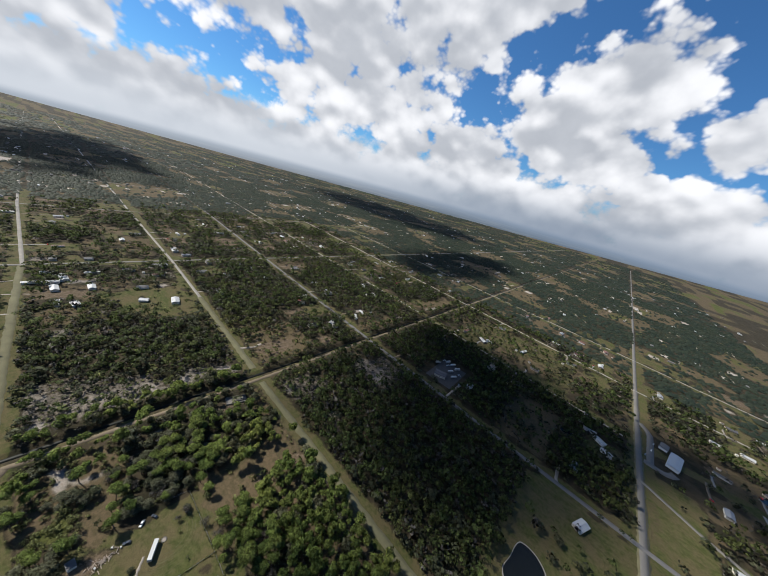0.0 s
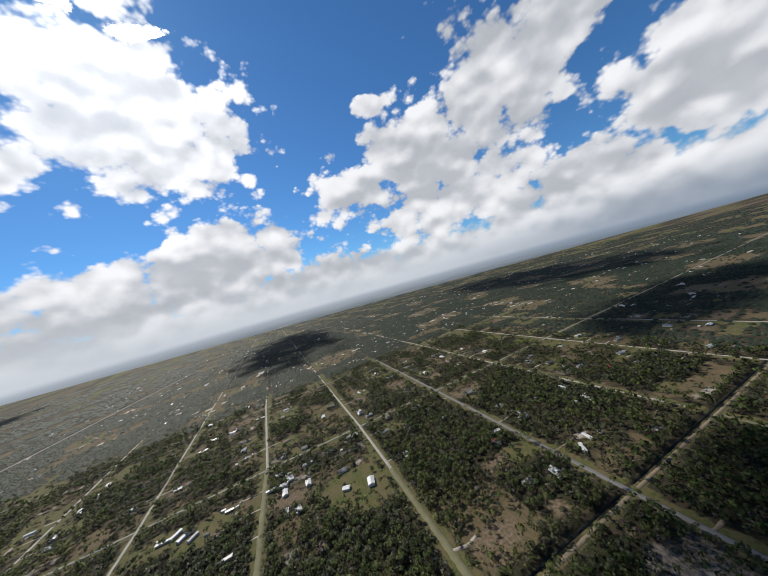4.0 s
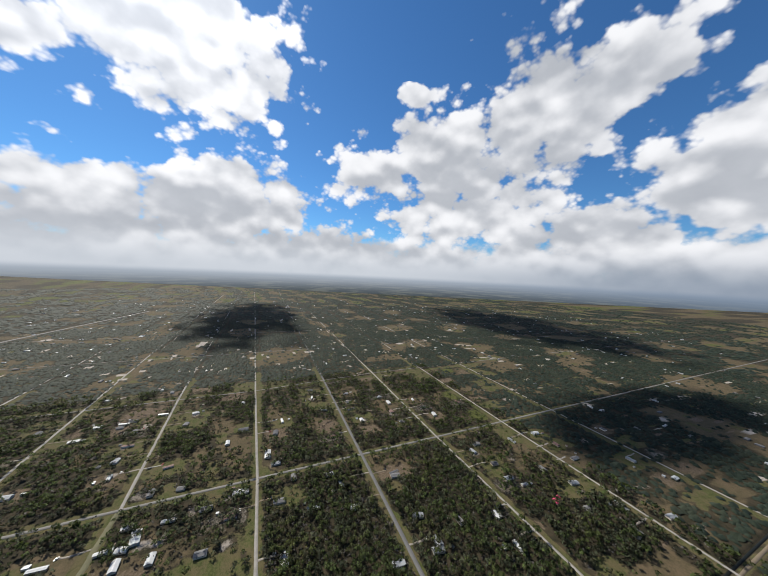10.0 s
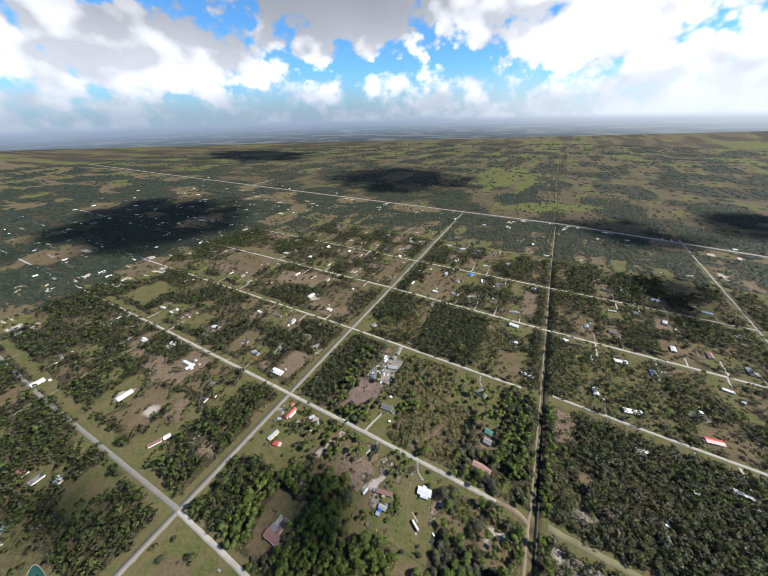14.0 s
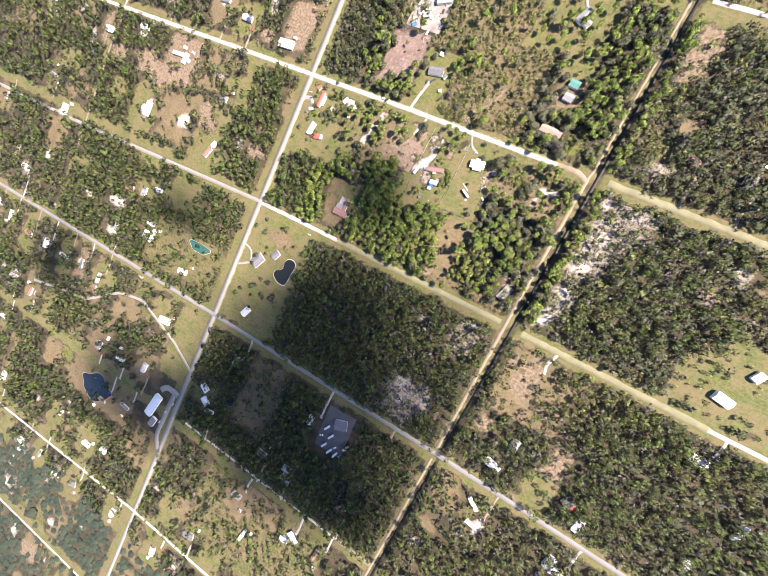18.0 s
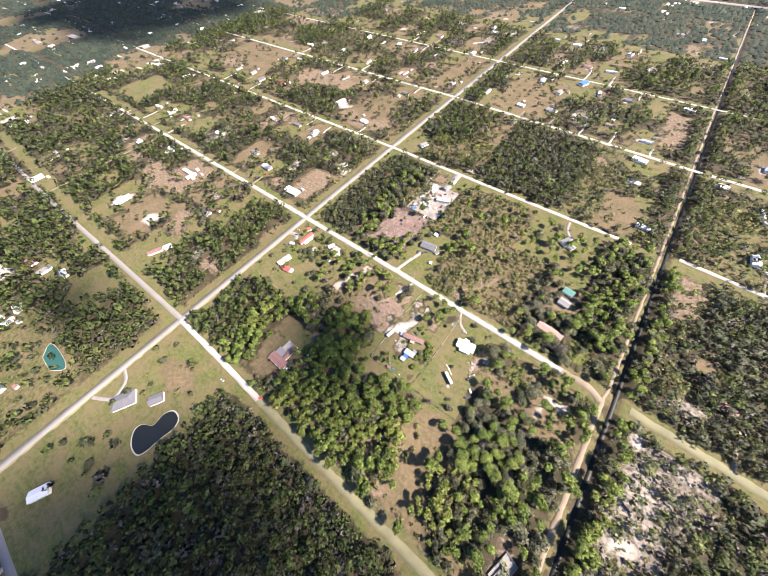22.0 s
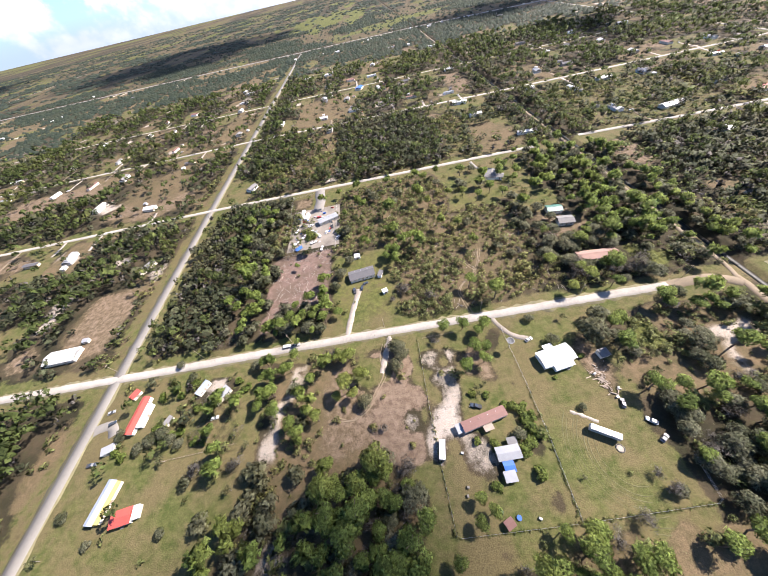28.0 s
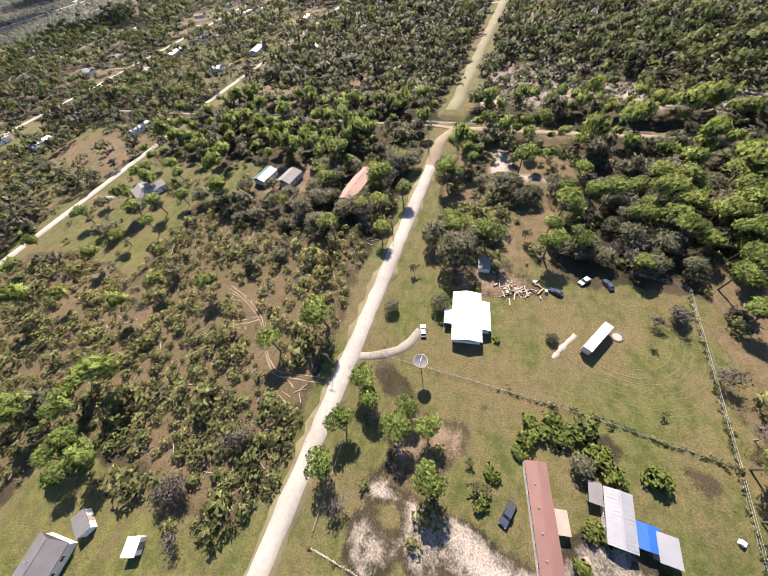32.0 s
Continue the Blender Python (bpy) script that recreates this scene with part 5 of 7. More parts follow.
def home(name, label, x, y, turn, ln, wd, roof, wall, high=2.7, rise=1.3, hip=0.0, over=0.45, windows=4, category="house", floor=0.35, ribs=0, vents=0, group=""):
    """A house: plinth, walls with gables, a pitched roof with eaves, doors and windows; ribs: seams of a metal roof."""
    ob = thing(name, label, category, pose(x, y, 0, 0, 0, turn), group)
    walls = Shape().box(0, 0, 0, ln, wd, high + floor)
    if not hip:
        walls.solid([(-ln / 2, -wd / 2, high + floor), (-ln / 2, wd / 2, high + floor), (-ln / 2, 0, high + floor + rise * 0.96), (ln / 2, -wd / 2, high + floor), (ln / 2, wd / 2, high + floor), (ln / 2, 0, high + floor + rise * 0.96)], [(0, 2, 1), (3, 4, 5)])
    part("wall", walls, wall, ob)
    part("roof", Shape().gable(ln, wd, high + floor, rise, over, hip=hip), roof, ob)
    top = high + floor + rise
    if not hip:
        part("ridge_cap", Shape().box(0, 0, top + 0.13, ln + over * 2, 0.36, 0.07), roof, ob)
    if ribs:
        seams = Shape()
        slope = math.hypot(wd / 2 + over, rise)
        for k in range(ribs):
            u = (k + 0.5) / ribs * (ln + over) - (ln + over) / 2
            for side in (-1, 1):
                seams.tube((u, 0, top + 0.18), (u, side * (wd / 2 + over), high + floor - over * rise / (wd / 2) + 0.18), 0.05, 0.05, 4)
        part("roof_seam", seams, roof, ob)
    for k in range(vents):
        u = (k + 0.5) / vents * ln * 0.8 - ln * 0.4
        part("roof_vent", Shape().tube((u, wd * 0.2, top - rise * 0.4), (u, wd * 0.2, top + 0.3), 0.18, 0.14, 8), STEEL, ob)
    if windows:
        openings(ob, ln, wd, windows, floor)
    return ob


def shed(name, label, x, y, turn, ln, wd, roof, wall, high=2.2, slope=0.35, category="shed", floor=0.0, posts=False):
    """A shed or open shelter under one sloping roof."""
    ob = thing(name, label, category, pose(x, y, 0, 0, 0, turn))
    if posts:
        for sx in (-1, 1):
            for sy in (-1, 1):
                part("post", Shape().box(sx * (ln / 2 - 0.2), sy * (wd / 2 - 0.2), 0, 0.14, 0.14, high + (slope if sy > 0 else 0)), OLD_WOOD, ob)
    else:
        w = Shape()
        w.solid([(-ln / 2, -wd / 2, 0), (ln / 2, -wd / 2, 0), (ln / 2, wd / 2, 0), (-ln / 2, wd / 2, 0), (-ln / 2, -wd / 2, high), (ln / 2, -wd / 2, high), (ln / 2, wd / 2, high + slope), (-ln / 2, wd / 2, high + slope)],
                [(3, 2, 1, 0), (0, 1, 5, 4), (1, 2, 6, 5), (2, 3, 7, 6), (3, 0, 4, 7), (4, 5, 6, 7)])
        part("wall", w, wall, ob)
        part("door", Shape().box(0, -wd / 2 - 0.03, 0.05, min(1.6, ln * 0.5), 0.07, high * 0.86), OLD_WOOD, ob)
    a, b = ln / 2 + 0.25, wd / 2 + 0.25
    z0, z1 = high + 0.02 - 0.25 * slope / wd, high + slope + 0.02 + 0.25 * slope / wd
    part("roof", Shape().solid([(-a, -b, z0), (a, -b, z0), (a, b, z1), (-a, b, z1), (-a, -b, z0 + 0.1), (a, -b, z0 + 0.1), (a, b, z1 + 0.1), (-a, b, z1 + 0.1)],
                               [(3, 2, 1, 0), (4, 5, 6, 7), (0, 1, 5, 4), (1, 2, 6, 5), (2, 3, 7, 6), (3, 0, 4, 7)]), roof, ob)
    return ob


# ---- vehicles ----
STOCK = {}


def wheels(ob, base, track, r=0.34):
    for sx in (-1, 1):
        for sy in (-1, 1):
            w = part("wheel", Shape().tube((0, -0.11, 0), (0, 0.11, 0), r, r, 12), RUBBER, ob, at=pose(sx * base / 2, sy * track / 2, r))
            part("rim", Shape().tube((0, -0.13, 0), (0, 0.13, 0), r * 0.6, r * 0.6, 8), STEEL, w)


def vehicle(kind, colour, label, x, y, turn, z=0.0):
    at = pose(x, y, z, 0, 0, turn)
    key = (kind, colour.name)
    if key in STOCK:
        ob = copy_thing(STOCK[key], at)
        return tagged(ob, label)
    ob = STOCK[key] = thing(kind, label, "truck" if kind == "pickup_truck" else "car", at, "parked vehicles")
    if kind == "pickup_truck":
        body = [(-2.8, 0.45), (-2.85, 1.02), (-0.75, 1.06), (1.0, 1.08), (2.55, 1.0), (2.82, 0.8), (2.82, 0.42)]
        cab = [(-0.85, 1.06), (-0.72, 1.72), (0.45, 1.76), (1.15, 1.08)]
        part("bed", Shape().box(-1.85, 0, 1.03, 1.7, 1.4, 0.05), RUBBER, ob)
        wheels(ob, 3.5, 1.62, 0.4)
        w = 1.95
    else:
        body = [(-2.2, 0.38), (-2.25, 0.85), (-1.9, 0.98), (1.0, 0.98), (2.1, 0.82), (2.25, 0.6), (2.22, 0.36)]
        cab = [(-1.95, 0.98), (-1.35, 1.42), (0.2, 1.46), (1.05, 0.98)]
        wheels(ob, 2.7, 1.5)
        w = 1.78
    part("body", Shape().profile(body, w, 0.06, 0.9), colour, ob)
    part("cabin_glass", Shape().profile(cab, w - 0.16, 0.14, 1.2), GLASS, ob)
    z = cab[1][1]
    part("roof", Shape().box((cab[1][0] + cab[2][0]) / 2, 0, z - 0.02, cab[2][0] - cab[1][0] + 0.1, w - 0.4, 0.09), colour, ob)
    part("bonnet", Shape().box(1.62, 0, 0.94 if kind == "car" else 1.03, 1.2, w - 0.3, 0.05), colour, ob)
    for s in (-1, 1):
        part("headlight", Shape().box(body[-2][0] - 0.03, s * (w / 2 - 0.25), body[-2][1] - 0.12, 0.1, 0.35, 0.16), WHITE_METAL, ob)
    return ob


def box_trailer(label, x, y, turn, ln=11.8, wd=2.5, high=2.7):
    ob = thing("box_trailer", label, "trailer", pose(x, y, 0, 0, 0, turn))
    part("body", Shape().box(0, 0, 0.95, ln, wd, high), WHITE_METAL, ob)
    ribs = Shape()
    for k in range(int(ln / 1.2)):
        for s in (-1, 1):
            ribs.box(-ln / 2 + 0.6 + k * 1.2, s * (wd / 2 + 0.02), 1.0, 0.08, 0.05, high - 0.1)
    part("side_rib", ribs, STEEL, ob)
    part("chassis", Shape().box(0, 0, 0.7, ln * 0.95, wd * 0.5, 0.26), RUBBER, ob)
    part("rear_door", Shape().box(-ln / 2 - 0.03, 0, 1.0, 0.07, wd - 0.15, high - 0.15), GREY_METAL, ob)
    for u in (-ln * 0.36, -ln * 0.26):
        for s in (-1, 1):
            part("wheel", Shape().tube((u, s * wd * 0.36 - 0.14, 0.48), (u, s * wd * 0.36 + 0.14, 0.48), 0.48, 0.48, 12), RUBBER, ob)
    part("landing_leg", Shape().box(ln * 0.3, 0.6, 0, 0.12, 0.12, 0.8).box(ln * 0.3, -0.6, 0, 0.12, 0.12, 0.8), STEEL, ob)
    return ob


def boat(label, x, y, turn, ln=6.5):
    ob = thing("boat", label, "boat", pose(x, y, 0, 0, 0, turn), "boats on dry land")
    w = ln * 0.17
    hull = Shape().solid([(-ln / 2, -w, 1.3), (ln * 0.2, -w, 1.35), (ln / 2, 0, 1.5), (ln * 0.2, w, 1.35), (-ln / 2, w, 1.3), (-ln / 2, -w * 0.6, 0.6), (ln * 0.25, -w * 0.3, 0.6), (ln * 0.25, w * 0.3, 0.6), (-ln / 2, w * 0.6, 0.6)],
                         [(0, 5, 6, 1), (1, 6, 2), (2, 6, 7), (2, 7, 3), (3, 7, 8, 4), (4, 8, 5, 0), (5, 8, 7, 6), (0, 1, 2, 3, 4)])
    part("hull", hull, CAR_WHITE, ob)
    part("console", Shape().box(-0.3, 0, 1.3, 1.1, w, 0.6, taper=0.8), GLASS, ob)
    part("outboard_motor", Shape().box(-ln / 2 - 0.2, 0, 0.9, 0.4, 0.35, 0.9), CAR_DARK, ob)
    part("cradle", Shape().box(0, 0, 0.3, ln * 0.7, 0.12, 0.35).box(-ln * 0.2, 0, 0, 0.1, w * 1.8, 0.6), STEEL, ob)
    return ob


# ---- homes and gardens round the white street ----
home("mobile_home", "long brown-roofed mobile home with a pale porch", -172, 147.5, 13, 22.5, 4.6, BROWN_ROOF, CREAM, 2.4, 0.55, over=0.2, windows=6, floor=0.6, vents=4, category="mobile home")
shed("porch_roof", "small brown porch roof beside the mobile home", -171, 143.6, 13, 4.2, 2.4, OLD_WOOD, OLD_WOOD, 2.2, 0.2, "porch", posts=True)
shed("carport", "flat grey slab and porch at the mobile home's end", -184.5, 145.0, 13, 3.0, 4.0, GREY_METAL, CREAM, 2.2, 0.15, "porch", posts=True)
home("shack", "grey metal-roofed shack patched with a blue tarpaulin", -166.1, 132.3, 2, 10.2, 5.2, GREY_METAL, TAN_WALL, 2.3, 0.7, over=0.3, windows=3, ribs=14)
alone("tarpaulin", Shape().gable(4.2, 4.6, 2.5, 0.4, 0.3, 0.05), BLUE_TARP, "bright blue tarpaulin over a lean-to", "tarpaulin", pose(-167.6, 127.4, 0, 0, 0, 2))
shed("lean_to", "weathered grey lean-to shed beside the shack", -168.4, 123.6, 2, 4.8, 3.8, GREY_METAL, OLD_WOOD, 2.2, 0.4)
shed("awning", "small blue-grey awning at the shack's wall", -162.8, 136.8, 2, 4.0, 2.6, LIGHT_SHINGLE, OLD_WOOD, 2.1, 0.3, "awning", posts=True)
home("white_roof_house", "house with a glaring white metal roof", -125.0, 173.2, 10, 17.4, 8.6, WHITE_METAL, WHITE_WALL, 2.7, 1.0, over=0.5, windows=5, ribs=22)
home("house_wing", "white metal-roofed wing of the same white house", -123.6, 168.0, 10, 10.0, 3.6, WHITE_METAL, WHITE_WALL, 2.4, 0.6, over=0.4, windows=2, ribs=8)
shed("porch_roof", "pale blue-white porch roof beside the white house", -126.5, 178.8, 10, 5.0, 2.8, WHITE_METAL, WHITE_WALL, 2.3, 0.25, "porch", posts=True)
shed("shed", "small pale shed under a big oak", -101.0, 171.0, 8, 5.0, 4.0, LIGHT_SHINGLE, CREAM)
box_trailer("old white box trailer parked on a worn lawn", -122.0, 135.0, 149)
home("grey_house", "grey-shingled house with a gabled roof and white trim", -228, 261, 8, 19.0, 9.4, SHINGLE, CREAM, 2.7, 1.7, windows=5, vents=3)
shed("shed", "narrow dark-roofed garden shed on the lawn", -213.8, 258.5, 68, 5.8, 2.8, SHINGLE, WHITE_WALL)
shed("shed", "small white shed with a bright metal roof", -212.0, 240.5, 20, 3.6, 3.0, WHITE_METAL, WHITE_WALL)
shed("shed", "round-topped white shed behind the grey house", -231.0, 283.0, 0, 4.6, 4.0, WHITE_METAL, WHITE_WALL)
home("clay_roof_house", "long house with a faded clay-red roof among oaks", -65, 239, -5, 25, 8.0, CLAY_ROOF, CREAM, 2.8, 1.3, windows=6)
home("green_roof_house", "small house with a green metal roof", -66, 296, -8, 11, 8.0, GREEN_ROOF, CREAM, 2.8, 1.3, windows=3, ribs=12)
home("grey_roof_house", "pale grey roofed house beside the green roof", -65, 280, -8, 11, 8.5, LIGHT_SHINGLE, CREAM, 2.8, 1.3, windows=3)
home("lawn_house", "pale roofed house on a bright green lawn", -92, 368, 62, 17, 10.0, LIGHT_SHINGLE, WHITE_WALL, 2.8, 1.7, hip=3.5, windows=4)
home("house_wing", "cross wing of the pale house on the lawn", -87, 362, -28, 9, 7.5, LIGHT_SHINGLE, WHITE_WALL, 2.6, 1.2, windows=2)
home("red_roof_home", "long mobile home with a red metal roof", -367.7, 177, 86, 21.0, 4.8, RED_METAL, WHITE_WALL, 2.5, 0.8, over=0.4, windows=5, ribs=20, category="mobile home")
shed("red_porch", "white-roofed addition beside the red roof", -363.4, 176.4, 86, 13, 3.4, WHITE_METAL, WHITE_WALL, 2.2, 0.3)
shed("shed", "small red shed by the street corner", -377, 191, 60, 5.5, 3.8, RED_METAL, CREAM)
shed("shed", "grey open shed behind the red-roofed home", -377.0, 160.0, 20, 6.5, 4.0, GREY_METAL, CREAM)
home("long_barn", "long narrow barn with a pale blue metal roof", -365.5, 135.5, 82, 18.0, 4.4, PALE_BLUE, YELLOW, 2.2, 0.6, over=0.25, windows=0, ribs=18, category="barn")
shed("yellow_lean_to", "yellow sheet roof along the long barn", -362.2, 135.2, 82, 17.0, 2.4, YELLOW, CREAM, 1.9, 0.35)
home("red_shed", "small shed with an orange-red roof", -350.5, 128, 10, 9.0, 6.2, RED_METAL, CREAM, 2.2, 0.8, windows=1, category="shed")
shed("lean_to", "white lean-to at the red shed's end", -344.5, 129.5, 10, 3.2, 5.4, WHITE_METAL, CREAM, 1.9, 0.3)
home("trailer_home", "narrow pale-blue-roofed trailer home", -331, 188, 62, 9.0, 3.6, PALE_BLUE, CREAM, 2.3, 0.4, over=0.15, windows=3, category="mobile home")
home("trailer_home", "grey-roofed trailer home with a cluttered yard", -317, 181.5, 52, 10.5, 5.2, GREY_METAL, CREAM, 2.3, 0.5, over=0.3, windows=3, category="mobile home")
shed("shed", "small pale shed in the gardens", -346, 171, 60, 5.0, 2.8, LIGHT_SHINGLE, CREAM)
l_house = home("l_house", "low brown-roofed house with white fascia boards", -269, 44.5, 0, 21.0, 8.4, BROWN_ROOF, TAN_WALL, 2.6, 0.9, windows=4)
part("fascia", Shape().box(0, -4.72, 2.62, 21.9, 0.06, 0.3), WHITE_WALL, l_house, "white fascia board")
wing = home("house_wing", "narrow brown-roofed wing of the low house", -265.6, 57.6, 90, 17.0, 4.8, BROWN_ROOF, TAN_WALL, 2.5, 0.6, windows=3)
part("fascia", Shape().box(0, -2.92, 2.5, 17.9, 0.06, 0.28), WHITE_WALL, wing, "white fascia board")
shed("flat_roof", "flat grey metal roof over the house's yard side", -273.4, 52.2, 0, 9.6, 6.6, LIGHT_SHINGLE, TAN_WALL, 2.5, 0.25, "porch", posts=True)
alone("terrace", Shape().box(0, 0, -0.2, 8.8, 10.4, 0.45), LIMEROCK, "pale concrete terrace behind the brown house", "terrace", pose(-272.8, 61.0, 0), kind="structure")
home("hip_house", "grey house with a hipped shingle roof", -361, -76, 62, 21.0, 14.0, SHINGLE, CREAM, 2.8, 2.5, hip=5.0, windows=5)
home("garage", "dark-roofed garage beside the hipped house", -336, -55, 62, 12.5, 9.0, SHINGLE, CREAM, 2.6, 1.4, windows=1, category="garage")
home("corner_house", "white-roofed house near a crossing", -345, -157, 66, 15.0, 9.0, WHITE_METAL, CREAM, 2.7, 1.2, windows=4, ribs=14)
home("white_barn", "white metal barn beyond the canal", 229, 41, -12, 18.0, 10.0, WHITE_METAL, WHITE_WALL, 3.4, 1.3, windows=2, category="barn", ribs=16)
home("farm_house", "white-roofed farmhouse at a green yard", 244, 78, 66, 11.0, 8.0, WHITE_METAL, WHITE_WALL, windows=3)
home("street_house", "white house with a metal roof by the grey street", 67, -161, -14, 20.0, 9.0, WHITE_METAL, WHITE_WALL, 2.7, 1.2, windows=4, ribs=16)
home("trailer_home", "long white trailer home under trees", 72, -222, -36, 18.5, 4.6, WHITE_METAL, CREAM, 2.4, 0.5, windows=4, category="mobile home")
home("two_tone_house", "dark and red roofed house on the grey street", 161, -152, 60, 13.0, 9.0, SHINGLE, CREAM, windows=4)
shed("red_lean_to", "red roofed lean-to of the dark house", 168, -156, 60, 12.0, 4.0, RED_METAL, CREAM)
home("barn", "white barn at the street beside the canal", -64, 586, -10, 20, 9, WHITE_METAL, WHITE_WALL, 3.2, 1.2, windows=2, category="barn", ribs=14)
home("barn", "pale barn among pines", -58, 528, 0, 16, 7, WHITE_METAL, CREAM, 2.8, 1.0, windows=2, category="barn", ribs=12)
home("mobile_home", "long white mobile home beside the canal", -23, 445, -4, 22, 5.5, WHITE_METAL, WHITE_WALL, 2.5, 0.6, windows=5, category="mobile home")
home("mobile_home", "mobile home on a sandy plot west of the road", -435, 321, 62, 18, 6.5, LIGHT_SHINGLE, CREAM, 2.5, 0.9, windows=4, category="mobile home")
home("mobile_home", "white mobile home with a brown roof", -520, 40, 66, 18, 6.5, BROWN_ROOF, WHITE_WALL, 2.5, 0.9, windows=4, category="mobile home")
home("garage", "white garage behind the brown-roofed home", -513, 55, 66, 9, 6, WHITE_METAL, WHITE_WALL, windows=1, category="garage")
home("mobile_home", "pale mobile home on a bare brown plot", -624, 160, -20, 17, 5.5, WHITE_METAL, CREAM, 2.5, 0.6, windows=4, category="mobile home")
home("white_house", "rambling white-roofed house on a green plot", -665, 62, 88, 24, 9, WHITE_METAL, WHITE_WALL, windows=5)
home("corner_home", "white-gabled house on a corner lawn", -357, 441, 66, 13, 8, LIGHT_SHINGLE, WHITE_WALL, windows=3)
home("blue_roof_home", "house under a bright blue roof", -211, 784, 70, 18, 12, BLUE_TARP, CREAM, windows=3)
home("big_barn", "large white roofed farm shed in a yard", 331, 318, -40, 19, 6.5, WHITE_METAL, WHITE_WALL, 3.0, 0.9, windows=2, category="barn", ribs=18)
home("big_barn", "second white roofed farm shed in the yard", 346, 332, -40, 18, 5.5, WHITE_METAL, WHITE_WALL, 3.0, 0.8, windows=2, category="barn", ribs=18)
home("big_barn", "narrow grey farm shed in the yard", 318, 302, -40, 16, 5, GREY_METAL, CREAM, 3.0, 0.8, windows=2, category="barn", ribs=14)
for x, y, ln in ((534, 576, 22), (600, 574, 22), (641, 566, 26), (686, 567, 26), (135, 564, 22), (136, 441, 26), (136, 368, 18)):
    home("white_house", "white-roofed house on a plot east of the canal", x, y, 12, ln, 9, WHITE_METAL, CREAM, windows=3)
home("red_roof_house", "red-roofed house among dense oaks", 233, 436, 10, 22, 9, RED_METAL, CREAM, windows=3)
home("pink_roof_house", "house with a vivid pink roof on a lawn", 177, -483, -78, 22, 10, PINK_ROOF, CREAM, windows=4)
for x, y, turn in ((331, -238, 80), (248, -444, 84), (83, -637, 80), (239, -234, 70), (370, 78, 85), (372, 174, 90), (377, -122, 88), (443, -29, 90), (183, -171, 85), (179, -232, 80), (358, -462, 75), (194, -556, 75)):
    home("white_house", "pale-roofed house on a plot by a gravel street", x, y, turn, 17, 9, (WHITE_METAL, LIGHT_SHINGLE, GREY_METAL)[int(abs(x)) % 3], CREAM, windows=3)
home("woods_house", "grey-roofed house at the lane south of the woods", -171, -358, -18, 16, 9, GREY_METAL, CREAM, windows=3)
home("lane_house", "white-roofed house at the lane's end", -119, -432, -30, 18, 9, WHITE_METAL, SHINGLE, windows=3)
for x, y in ((-359, -308), (-349, -328)):
    home("hall", "white-roofed hall near the school road", x, y, -30, 15, 9, WHITE_METAL, WHITE_WALL, windows=2, category="hall")

# The school and its forecourt.
strip("school_forecourt", [(-409, -345), (-413, -440), (-400, -462)], 9.0, CONCRETE, "pale paved forecourt in front of the school", z=0.15, wob=0.2, step=6, category="pavement")
strip("school_forecourt", [(-402, -352), (-430, -348), (-437, -362)], 10.0, CONCRETE, "pale paved drive of the school", z=0.19, wob=0.2, step=6, category="pavement")
home("school", "long white flat-roofed school with a paved forecourt", -438, -392, 78, 42, 14, WHITE_METAL, WHITE_WALL, 3.6, 0.8, windows=9, category="school", vents=6)
home("school_wing", "white wing of the school building", -428, -420, 78, 16, 10, LIGHT_SHINGLE, WHITE_WALL, 3.2, 0.8, windows=3, category="school")

# The fenced yard of boats and lorries behind the pink clearing.
alone("yard_paving", Shape().box(0, 0, -0.3, 48, 64, 0.42), GRAVEL, "stained pale gravel yard full of boats", "pavement", pose(-271, 337.5, 0), kind="structure")
home("workshop", "long grey-roofed workshop in the boat yard", -258, 344, 20, 19, 7, GREY_METAL, CREAM, 3.0, 0.9, windows=3, category="workshop", ribs=14)
home("store", "white container store in the boat yard", -285, 361, 80, 11, 3, WHITE_METAL, WHITE_WALL, 2.5, 0.2, over=0.05, windows=0, category="container")
home("store", "white container store near the yard's gate", -280, 355, 78, 10, 3, WHITE_METAL, WHITE_WALL, 2.5, 0.2, over=0.05, windows=0, category="container")
for x, y, t in ((-286, 316, 40), (-280, 324, 60), (-270, 313, 15), (-262, 303, 80), (-288, 334, 70), (-274, 330, 30), (-266, 322, 120)):
    boat("white motor boat on a cradle in the yard", x, y, t)
for x, y, t, c, kind in ((-275, 340, 30, CAR_WHITE, "pickup_truck"), (-269, 328, 70, CAR_GREY, "car"), (-259, 325, 60, CAR_WHITE, "car"), (-248, 314, 55, CAR_WHITE, "pickup_truck"), (-283, 343, 80, CAR_DARK, "car"), (-268, 352, 10, CAR_RED, "car"), (-254, 333, 100, CAR_DARK, "pickup_truck")):
    vehicle(kind, c, "parked vehicle in the gravel boat yard", x, y, t, 0.14)
alone("tarpaulin", Shape().gable(6, 4, 0.9, 0.8, 0.2, 0.06), BLUE_TARP, "blue tarpaulin over stored goods in the yard", "tarpaulin", pose(-284, 308, 0, 0, 0, 40))
shed("shelter", "pale metal shelter in the boat yard", -272, 322, 25, 9, 6, GREY_METAL, CREAM, 3.0, 0.4, "shelter", posts=True)

